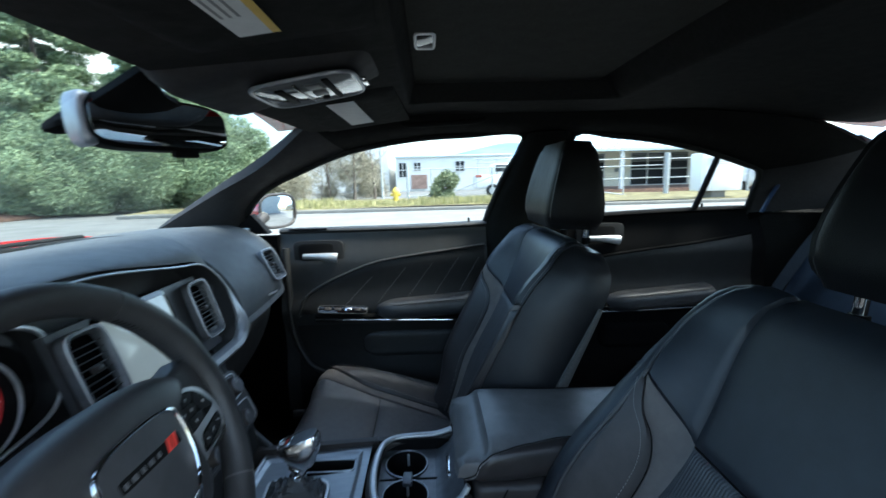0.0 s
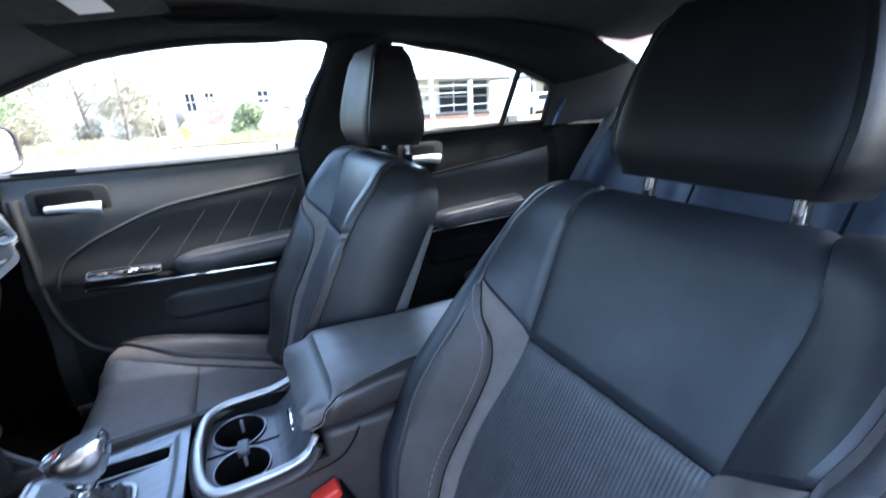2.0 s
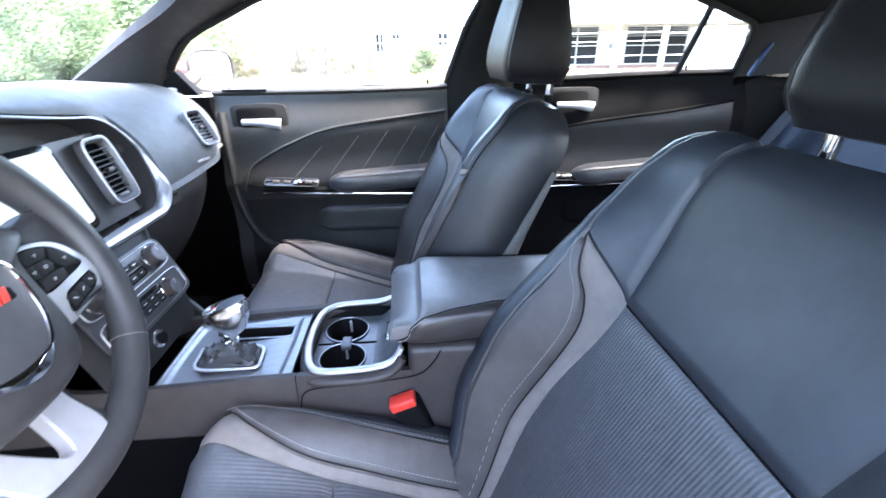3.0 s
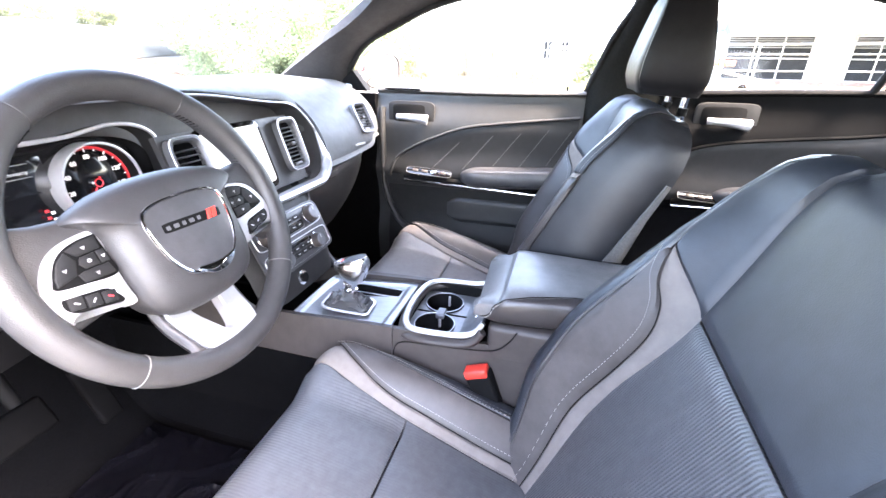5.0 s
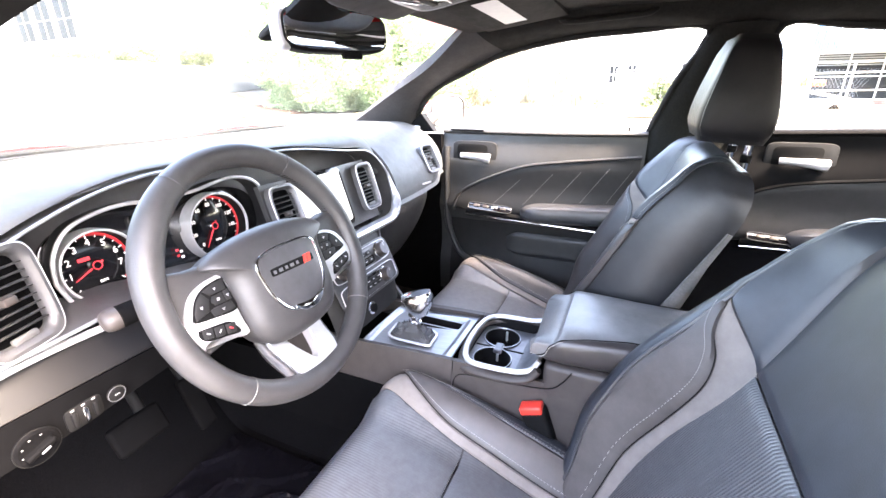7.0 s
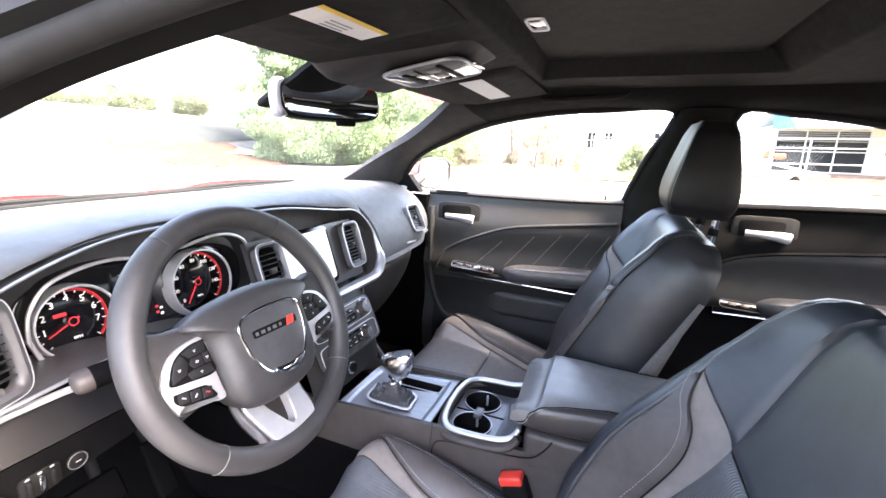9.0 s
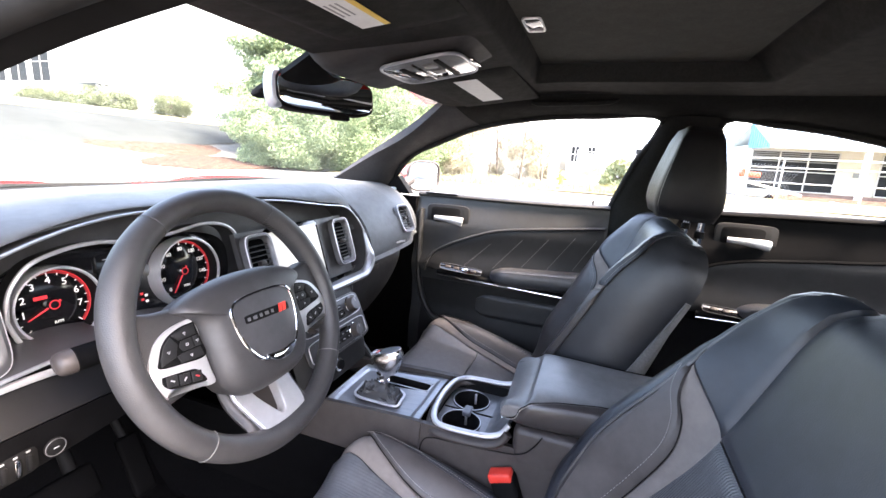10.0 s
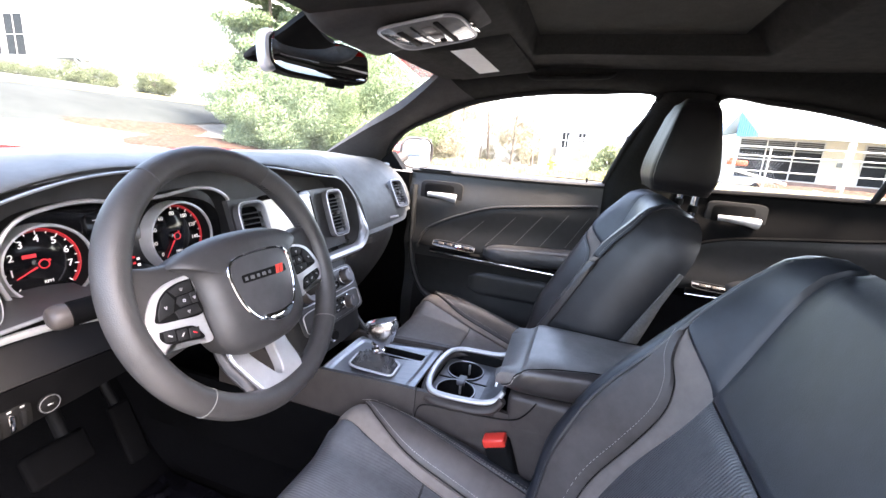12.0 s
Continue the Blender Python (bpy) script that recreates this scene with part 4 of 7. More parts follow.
# ---- rear bench ----
rb = thing("rear_bench", (1.05, 0, 0.30), "dark blue-black leather rear bench seat with grey bands", "bench seat")
for k, (y0, y1, nm) in enumerate(((-0.68, -0.20, "outer"), (-0.19, 0.19, "centre"), (0.20, 0.68, "outer"))):
    cyb = (y0 + y1) / 2
    hwid = (y1 - y0) / 2

    def rbk(s, t):
        u = 2 * s - 1
        return Vector((1.16 + 0.24 * t - 0.03 * (1 - u * u) * -1 - 0.02 * sm(0.6, 0.95, abs(u)), cyb + u * hwid, 0.58 + 0.52 * t))
    part("bench_back", panel(rbk, 16, 14, 0.014, 0.09, out=(-1, 0, 0.4), edge=0.16), BENCH_LEATHER, rb)

    def rcu(s, t):
        u = 2 * s - 1
        return Vector((1.22 - 0.50 * t, cyb + u * hwid, 0.525 + 0.035 * t + 0.018 * abs(u) ** 2 - 0.03 * sm(0.85, 1, t)))
    part("bench_cushion", panel(rcu, 16, 14, 0.016, 0.13, out=(0, 0, 1), edge=0.16), BENCH_LEATHER, rb)
    if nm == "outer":
        sg = 1 if cyb > 0 else -1
        for e in (1, -1):
            part("bench_band", panel(lambda s, t: rcu(0.5 + e * (0.24 + 0.10 * s), 0.05 + 0.9 * t) + Vector((0, 0, 0.014)), 4, 12, 0.003, 0.004, out=(0, 0, 1)), LEATHER_GREY, rb, "grey leather accent band")
# rear shoulder belt on the passenger's side
rbelt = thing("rear_seat_belt", (1.30, 0.55, 1.08), "grey rear shoulder belt over the outer bench back", "seat belt")
belt = spline([(1.42, 0.56, 1.115), (1.36, 0.575, 1.10), (1.27, 0.60, 0.98), (1.17, 0.63, 0.78), (1.10, 0.65, 0.60)])
part("webbing", panel(lambda s, t: belt(t) + Vector((-0.016, (s - 0.5) * 0.048, 0.012)), 4, 24, 0.0008, 0.0008, out=(-1, 0, 0.4)), BELT, rbelt)
part("belt_guide", rbox((1.405, 0.555, 1.118), (0.05, 0.075, 0.022), 0.008), PLASTIC, rbelt)


# ---- dashboard ----
def crest(y):
    return 1.098 - 0.022 * sm(0.35, 0.72, abs(y))


def brow(y):
    """Height of the pod's upper edge."""
    z = 1.085 - 0.80 * max(0.0, -y - 0.36) ** 2 - 0.036 * sm(-0.15, 0.20, y)
    if y > 0.150:
        z -= 0.10 * (1 - math.sqrt(max(0, 1 - ((y - 0.150) / 0.105) ** 2)))
    return z


def brow_x(y):
    return -0.505 + 0.04 * sm(-0.40, -0.68, y)


db = thing("dashboard", (-0.70, 0, 0.45), "black soft-grained dashboard with silver edged instrument pod", "dashboard")


def pad(s, t):
    y = -0.715 + 0.985 * s
    zc, zb, xb = crest(y), brow(y), brow_x(y)
    if t < 0.5:
        k = t / 0.5
        return Vector((-1.06 + 0.40 * k + 0.07 * (abs(y) / 0.7) ** 2 * (1 - k), y, 1.040 + (zc - 1.040) * math.sin(k * math.pi / 2)))
    k = (t - 0.5) / 0.5
    return Vector((-0.66 + (xb + 0.66) * math.sin(k * math.pi / 2), y, zb + (zc - zb) * math.cos(k * math.pi / 2) ** 1.0))


part("upper_pad", panel(pad, 70, 28, 0.0, 0.012, out=(0, 0, 1)), DASH_PAD, db)

strip_line = [Vector((-1.012 + 0.07 * (abs(y) / 0.7) ** 2, y, 1.063 - 0.006 * sm(0.4, 0.7, abs(y)))) for y in np.linspace(-0.66, 0.62, 40)]
part("defrost_strip", tube(strip_line, 0.0060, 8, flat=1.3), RUBBER, db, "black defroster strip below the windscreen")


def passenger(s, t):
    y = 0.256 + 0.464 * s
    zc = crest(y)
    if t < 0.4:
        k = t / 0.4
        return Vector((-1.06 + 0.36 * k + 0.07 * (abs(y) / 0.7) ** 2 * (1 - k), y, 1.040 + (zc - 1.040) * math.sin(k * math.pi / 2)))
    k = (t - 0.4) / 0.6
    x0, z0 = -0.70, zc
    zlow = 0.852 + 0.022 * sm(0.3, 0.7, y)
    lead = -0.445 - 0.062 * sm(0.50, 0.72, y)
    z = z0 - (z0 - zlow) * (k ** 1.55)
    x = x0 + (lead - x0) * math.sin(min(1.0, k * 1.12) * math.pi / 2) ** 0.9 - 0.05 * sm(0.90, 1.0, k)
    return Vector((x, y, z))


part("passenger_pad", panel(passenger, 36, 40, 0.0, 0.012, out=(0.6, 0, 0.8)), DASH_PAD, db)
# side cheek that closes the pad beside the pod
part("pod_cheek", panel(lambda s, t: Vector((-0.60 + 0.085 * s, 0.258 - 0.004 * s, 0.862 + (0.155 - 0.02 * s) * t)), 6, 8, 0.0, 0.006, out=(0, -1, 0)), DASH_PAD, db)

# the pod: recess behind a silver edge line
POD_BACK = -0.565
left = -0.665
outline = []
for y in np.linspace(left, 0.248, 60):
    outline.append((y, brow(y) - 0.006))
for a in np.linspace(0, 1, 8)[1:]:
    outline.append((0.252, brow(0.248) - 0.006 - a * (brow(0.248) - 0.006 - 0.905)))
for a in np.linspace(0, 1, 10)[1:]:
    outline.append((0.252 - 0.055 * (1 - math.cos(a * math.pi / 2)), 0.905 - 0.055 * math.sin(a * math.pi / 2)))
for y in np.linspace(0.186, left, 50):
    outline.append((y, 0.850 + 0.070 * sm(-0.24, -0.50, y)))


def lip_x(y, z):
    return brow_x(y) + 0.045 * sm(1.04, 0.86, z) + 0.012


rim_front = [Vector((lip_x(y, z), y, z)) for y, z in outline]
rim_back = [Vector((POD_BACK + 0.03 * sm(1.0, 0.86, z), y * 0.985, 0.965 + (z - 0.965) * 0.93)) for y, z in outline]
bm = quads([rim_front, [a.lerp(b, 0.5) for a, b in zip(rim_front, rim_back)], rim_back], close_u=True)
c = bm.verts.new((POD_BACK, -0.2, 0.965))
bm.verts.ensure_lookup_table()
last = [v for v in bm.verts if v != c][-len(outline):]
for k in range(len(last)):
    bm.faces.new((last[k], last[(k + 1) % len(last)], c))
pod = part("instrument_pod", bm, POD_GREY, db)
part("pod_edge", tube([p + Vector((0.002, 0, 0)) for p in rim_front[:62]], 0.0021, 8), SATIN, pod, "thin silver edge line")
lower = rim_front[58:]
part("pod_edge", tube([p + Vector((0.003, 0, 0.0)) for p in lower], [0.003 + 0.012 * sm(0, 0.16, k / len(lower)) * (1 - sm(0.34, 0.55, k / len(lower))) for k in range(len(lower))], 8, flat=0.8), SATIN, pod, "broad satin grey lower edge")


def vent(o, w, h, yaw, tilt, slats, parent, frame_mat=None):
    """An air vent: silver bezel, dark box, slats, a dial."""
    m = Matrix.Translation(o) @ Euler((0, radians(tilt), radians(yaw))).to_matrix().to_4x4() @ axes((0, 0, 0), (0, 1, 0), (0, 0, 1), (1, 0, 0))
    ring = oval(w, h, 36, 5.5)
    v = part("air_vent", prism(oval(w, h, 36, 5.5), 0.004, m @ pose(0, 0, -0.013), 0.001), SHADE_BLACK, parent)
    prof = [(1.28, -0.010), (1.29, 0.001), (1.25, 0.0062), (1.12, 0.0066), (1.00, 0.003), (0.95, -0.004), (0.94, -0.018)]
    part("vent_bezel", quads([[m @ Vector((x * (1 + (k - 1) * 1.0), y * (1 + (k - 1) * w / h), d)) for x, y in ring] for k, d in prof], close_u=True), frame_mat or GUNMETAL, v, "satin grey bezel")
    part("bezel_line", tube([m @ Vector((x * 1.265, y * (1 + 0.265 * w / h), 0.0055)) for x, y in ring], 0.0011, 6, closed=True, ref=(1, 0, 0)), SILVER, v)
    for k in range(slats):
        yy = -h * 0.80 + 1.6 * h * (k + 0.5) / slats
        part("slat", rbox((0, 0, 0), (w * 1.84, 0.008, 0.0020), 0.0007, 2, m @ pose(0, yy, -0.003, 82, 0, 0)), GUNMETAL_DARK, v)
    part("vent_tab", rbox((0, 0, 0), (0.016, 0.010, 0.012), 0.003, 2, m @ pose(0, 0, 0.000)), PLASTIC, v)
    part("vent_dial", rbox((0, 0, 0), (0.03, 0.008, 0.006), 0.002, 2, m @ pose(0, -h * 0.90, -0.002)), BEZEL, v)
    return v


def console_plate(s, t):
    z = 0.862 + 0.151 * t
    return Vector((-0.4715 - 0.30 * (z - 0.862), -0.180 + 0.372 * s, z))


part("centre_bezel", panel(console_plate, 12, 8, 0.002, 0.012, out=(1, 0, 0.3), edge=0.08), POD_GREY, pod, "dark grey plate round the screen")
vent((-0.482, -0.141, 0.950), 0.0300, 0.0535, 0, -17, 8, pod)
vent((-0.479, 0.152, 0.951), 0.0290, 0.0535, 0, -17, 9, pod)
vent((-0.440, -0.615, 0.980), 0.036, 0.050, 22, -8, 8, pod, POD_GREY)
# centre screen in its plate
ms = axes((-0.493, -0.012, 0.942), (0, 1, 0), (-0.29, 0, 0.957))
part("screen_plate", prism(oval(0.095, 0.076, 40, 10), 0.006, ms @ pose(0, 0, -0.006), 0.002), GLOSS_BLACK, pod)
# pale by its painted reflection, not by a lit display
part("touch_screen", prism(oval(0.083, 0.064, 40, 16), 0.003, ms @ pose(0, 0.001, 0.0005), 0.0008), SCREEN, pod, "touch screen with its pale reflection put into the colour")

# instrument cluster
mcl = lambda y, z: axes((-0.555, y, z), (0, 1, 0), (-0.12, 0, 0.99))
cl = part("cluster_panel", prism(oval(0.186, 0.068, 60, 3.2), 0.006, mcl(-0.352, 0.958) @ pose(0, 0, 0), 0.002), GLOSS_BLACK, db)
arch = spline([(-0.538, 0.952), (-0.532, 0.988), (-0.508, 1.020), (-0.466, 1.034), (-0.425, 1.037), (-0.385, 1.032), (-0.316, 1.033), (-0.280, 1.038), (-0.245, 1.042), (-0.205, 1.036), (-0.175, 1.016), (-0.160, 0.972), (-0.158, 0.935), (-0.185, 0.905), (-0.26, 0.890), (-0.35, 0.886), (-0.46, 0.886), (-0.517, 0.905), (-0.538, 0.952)])
hood = [Vector((-0.520, arch(k / 120).x, arch(k / 120).y)) for k in range(120)]
part("cluster_surround", tube(hood, 0.0031, 8, closed=True, ref=(1, 0, 0)), SILVER, cl, "silver cluster surround")
part("cluster_hood", quads([hood, [Vector((-0.556, -0.35 + (q.y + 0.35) * 0.97, 0.955 + (q.z - 0.955) * 0.95)) for q in hood]], close_u=True), POD_DARK, cl)


def gauge(y, z, r, majors, red_from, needle, parent):
    m = mcl(y, z)
    g = part("gauge", prism(oval(r, r, 48, 2.0), 0.004, m @ pose(0, 0, 0.006), 0.0008), GLOSS_BLACK, parent)
    part("gauge_ring", quads([[m @ Vector((x, yy, d)) for x, yy in oval(q, q, 56, 2.0)] for q, d in ((r + 0.0012, 0.030), (r + 0.0024, 0.0335), (r + 0.0048, 0.0332), (r + 0.0062, 0.027), (r + 0.0068, 0.004))], close_u=True), SILVER, g, "bright silver dial ring")
    part("gauge_wall", quads([[m @ Vector((x, yy, d)) for x, yy in oval(q, q, 56, 2.0)] for q, d in ((r, 0.009), (r + 0.0013, 0.0305))], close_u=True), PLASTIC_DARK, g)
    ticks = []
    for k in range(majors * 2 - 1):
        a = radians(225 - 270 * k / (majors * 2 - 2))
        ln = 0.008 if k % 2 == 0 else 0.004
        ticks.append(rbox((0, 0, 0), (ln * 0.7, 0.0012, 0.0008), 0.0002, 1, m @ pose(math.cos(a) * (r - 0.006), math.sin(a) * (r - 0.006), 0.0106) @ Matrix.Rotation(a, 4, 'Z')))
    part("tick_marks", join(*ticks), WHITE_LIT, g)
    band = np.linspace(radians(225 - 270 * red_from), radians(-45), 28)
    part("red_arc", quads([[m @ Vector((math.cos(a) * q, math.sin(a) * q, 0.0104)) for a in band] for q in (r - 0.0050, r - 0.0018)]), RED_GLOW, g, "red scale arc")
    part("red_arc", tube([m @ Vector((math.cos(a) * (r - 0.0012), math.sin(a) * (r - 0.0012), 0.0108)) for a in band], 0.0006, 5), RED_LIT, g)
    an = radians(needle)
    part("needle", tube([m @ Vector((-0.010 * math.cos(an), -0.010 * math.sin(an), 0.014)), m @ Vector(((r - 0.014) * math.cos(an), (r - 0.014) * math.sin(an), 0.014))], [0.0016, 0.0008], 6), RED_LIT, g, "red needle")
    part("needle_hub", lathe([(0.009, 0), (0.009, 0.004), (0.007, 0.006)], 20, m @ pose(0, 0, 0.010)), GLOSS_BLACK, g)
    part("hub_ring", tube([m @ Vector((0.006 * math.cos(a), 0.006 * math.sin(a), 0.0165)) for a in np.linspace(0, 2 * math.pi, 20, endpoint=False)], 0.0008, 6, closed=True, ref=(1, 0, 0)), RED_LIT, g)
    return g, m


def lettering(text, size, m, material, parent, name="numeral"):
    cu = bpy.data.curves.new("numeral", 'FONT')
    cu.body, cu.size, cu.extrude = text, size, 0.0002
    cu.align_x, cu.align_y = 'CENTER', 'CENTER'
    tmp = bpy.data.objects.new("tmp", cu)
    scene.collection.objects.link(tmp)
    dg = bpy.context.evaluated_depsgraph_get()
    me = bpy.data.meshes.new_from_object(tmp.evaluated_get(dg))
    bpy.data.objects.remove(tmp)
    bm = bmesh.new()
    bm.from_mesh(me)
    bmesh.ops.transform(bm, matrix=m, verts=bm.verts)
    return part(name, bm, material, parent, smooth=False)


g1, m1 = gauge(-0.476, 0.952, 0.0490, 9, 0.38, 205, cl)
g2, m2 = gauge(-0.273, 0.954, 0.0565, 9, 0.42, 236, cl)
for k, s in enumerate("12345678"):
    if k < 7:
        a = radians(225 - 270 * (k + 1) / 8)
        lettering(s, 0.0135, m1 @ pose(math.cos(a) * 0.0345, math.sin(a) * 0.0345, 0.0108), WHITE_LIT, g1)
for k, s in enumerate(("0", "20", "40", "60", "80", "100", "120", "140")):
    a = radians(225 - 270 * k / 8)
    lettering(s, 0.0092, m2 @ pose(math.cos(a) * 0.0405, math.sin(a) * 0.0405, 0.0108), WHITE_LIT, g2)
part("dial_bar", rbox((0, 0, 0), (0.016, 0.0052, 0.0006), 0.0002, 1, m1 @ pose(-0.012, 0.0125, 0.0108)), RED_LIT, g1)
lettering("RPM", 0.006, m1 @ pose(0.004, -0.026, 0.0108), WHITE_LIT, g1, "rpm_mark")
lettering("MPH", 0.006, m2 @ pose(0.004, -0.028, 0.0108), WHITE_LIT, g2, "mph_mark")
mdisp = mcl(-0.374, 0.985)
part("trip_display", prism(oval(0.040, 0.026, 30, 8), 0.002, mdisp @ pose(0, 0, 0.006), 0.0005), GLOSS_BLACK, cl)
for k in range(2):
    part("display_line", rbox((0, 0, 0), (0.052, 0.0008, 0.0006), 0.0002, 1, mdisp @ pose(-0.004, 0.016 - 0.018 * k, 0.0085)), WHITE_MARK, cl)
lettering("Fuel Economy", 0.007, mdisp @ pose(-0.002, 0.005, 0.0085), WHITE_MARK, cl, "display_text")
for k, (dy, dzz, mt) in enumerate(((0.030, -0.052, RED_LIT), (0.037, -0.056, WHITE_LIT), (0.030, -0.062, RED_LIT), (0.037, -0.066, WHITE_LIT))):
    part("warning_light", rbox((0, 0, 0), (0.005, 0.004, 0.0008), 0.0002, 1, mdisp @ pose(dy - 0.01, dzz, 0.0085)), mt, cl)

# driver's lower panel, with silver line, switches and knee bolster
low_line = spline([(-0.705, 0.900), (-0.60, 0.909), (-0.50, 0.904), (-0.38, 0.872), (-0.24, 0.842)])


def split_z(s):
    return 0.863 - 0.037 * sm(0.45, 1.0, s)


def upper_knee(s, t):
    y, q = -0.71 + 0.52 * s, low_line(s)
    z = q.y - 0.006 + (split_z(s) - q.y + 0.006) * t
    return Vector((-0.440 + 0.030 * t - 0.055 * sm(0.5, 0.95, s), y, z))


def lower_knee(s, t):
    y, zt_ = -0.71 + 0.52 * s, split_z(s) - 0.003
    z = zt_ - (0.070 - 0.022 * sm(0.1, 0.6, s)) * t
    return Vector((-0.411 - 0.004 * t - 0.055 * sm(0.5, 0.95, s) - 0.045 * sm(0.78, 1.0, t), y, z))


def under_dash(s, t):
    q = lower_knee(s, 0.97)
    return Vector((q.x - 0.015 - 0.22 * t, q.y, q.z + 0.004 - 0.03 * t))


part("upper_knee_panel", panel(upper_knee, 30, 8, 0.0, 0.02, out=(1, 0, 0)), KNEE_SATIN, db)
# shade under the dash is put into the near-black panel and cover
part("switch_panel", panel(lower_knee, 30, 14, 0.0, 0.02, out=(1, 0, 0)), SHADE_BLACK, db, "dark switch panel under a joint line")
part("under_dash_cover", panel(under_dash, 20, 6, 0.0, 0.01, out=(0, 0, -1)), SHADE_BLACK, db)
part("silver_line", tube([Vector((-0.436 - 0.06 * sm(0.5, 1, k / 30), low_line(k / 30).x, low_line(k / 30).y - 0.002)) for k in range(31)], 0.0042, 8, flat=1.2), SILVER, db, "silver trim line")
ksurf = lambda y, z: -0.4105
mk = axes((ksurf(-0.680, 0.80), -0.648, 0.819), (0, 1, 0), (0.05, 0, 1)) @ Matrix.Scale(0.62, 4)
hl = part("headlamp_switch", lathe([(0.036, 0), (0.036, 0.006), (0.031, 0.010), (0.030, 0.010)], 36, mk), SHADE_BLACK, db)
part("switch_ring", tube([mk @ Vector((0.036 * math.cos(a), 0.036 * math.sin(a), 0.006)) for a in np.linspace(0, 2 * math.pi, 40, endpoint=False)], 0.0007, 6, closed=True, ref=(1, 0, 0)), PLASTIC_DARK, hl)
part("switch_grip", rbox((0, 0, 0), (0.050, 0.012, 0.018), 0.004, 3, mk @ pose(0, 0, 0.016, 0, 0, 20)), SHADE_BLACK, hl)
part("grip_mark", rbox((0, 0, 0), (0.016, 0.004, 0.002), 0.001, 2, mk @ pose(0.004, -0.002, 0.0255, 0, 0, 20)), SATIN, hl)
for k in range(4):
    a = radians(70 + 40 * k)
    part("switch_symbol", rbox((0, 0, 0), (0.0034, 0.0018, 0.001), 0.0003, 1, mk @ pose(0.025 * math.cos(a), 0.025 * math.sin(a), 0.0102)), PRINT, hl)
md = axes((ksurf(-0.617, 0.80) - 0.002, -0.597, 0.824), (0, 1, 0.06), (0.05, 0, 1)) @ Matrix.Scale(0.78, 4)
dm = part("dimmer_switch", prism(oval(0.026, 0.019, 28, 6), 0.004, md, 0.001), PLASTIC_DARK, db)
for k in range(3):
    part("thumb_wheel", rbox((0, 0, 0), (0.008, 0.026, 0.010), 0.003, 2, md @ pose(-0.015 + 0.015 * k, 0, 0.005)), CHROME if k == 1 else PLASTIC_DARK, dm)
    part("wheel_symbol", rbox((0, 0, 0), (0.005, 0.003, 0.001), 0.0003, 1, md @ pose(-0.015 + 0.015 * k, 0.017, 0.0045)), PRINT, dm)
mb = axes((ksurf(-0.573, 0.80) - 0.002, -0.560, 0.826), (0, 1, 0), (0.05, 0, 1)) @ Matrix.Scale(0.74, 4)
sb = part("round_button", lathe([(0.0145, 0), (0.0145, 0.004), (0.011, 0.006)], 28, mb), PLASTIC_DARK, db)
part("button_ring", tube([mb @ Vector((0.014 * math.cos(a), 0.014 * math.sin(a), 0.005)) for a in np.linspace(0, 2 * math.pi, 28, endpoint=False)], 0.0006, 6, closed=True, ref=(1, 0, 0)), BEZEL, sb)
part("button_symbol", rbox((0, 0, 0), (0.008, 0.0022, 0.001), 0.0004, 1, mb @ pose(0, 0, 0.0065)), PRINT, sb)

# passenger's end vent, badge bar, glovebox
vent((-0.460, 0.505, 0.975), 0.029, 0.040, -6, -26, 7, db)
part("badge_bar", rbox((-0.4425, 0.44, 0.905), (0.002, 0.055, 0.006), 0.0008, 1, Matrix.Rotation(radians(-10), 4, 'Z')), SILVER, db)


def glove(s, t):
    y = 0.20 + 0.50 * s
    return Vector((-0.475 - 0.085 * sm(0.47, 0.72, y) - 0.14 * t ** 1.6 - 0.01 * sm(0.0, 0.1, 0.1 - t), y, 0.865 - 0.26 * t))


part("glovebox", panel(glove, 20, 14, 0.004, 0.03, out=(1, 0, 0)), DOOR_VINYL, db)
part("glovebox_catch", rbox((-0.470, 0.31, 0.842), (0.012, 0.05, 0.022), 0.004), PLASTIC, db)

# centre stack with climate controls, leaning back towards the console
def stack_x(t):
    return -0.452 + 0.080 * t + 0.014 * math.sin(math.pi * t)


def stack(s, t):
    u = 2 * s - 1
    return Vector((stack_x(t) - 0.030 * abs(u) ** 8, 0.004 + u * (0.152 - 0.022 * t), 0.860 - 0.200 * t))


part("centre_fascia", panel(stack, 24, 20, 0.0, 0.03, out=(1, 0, 0.3)), POD_DARK, db)


def mst(y, z):
    t = (0.860 - z) / 0.200
    slope = (0.080 + 0.014 * math.pi * math.cos(math.pi * t)) / 0.200
    return axes((stack_x(t) + 0.001, y, z), (0, 1, 0), (-slope, 0, 1))


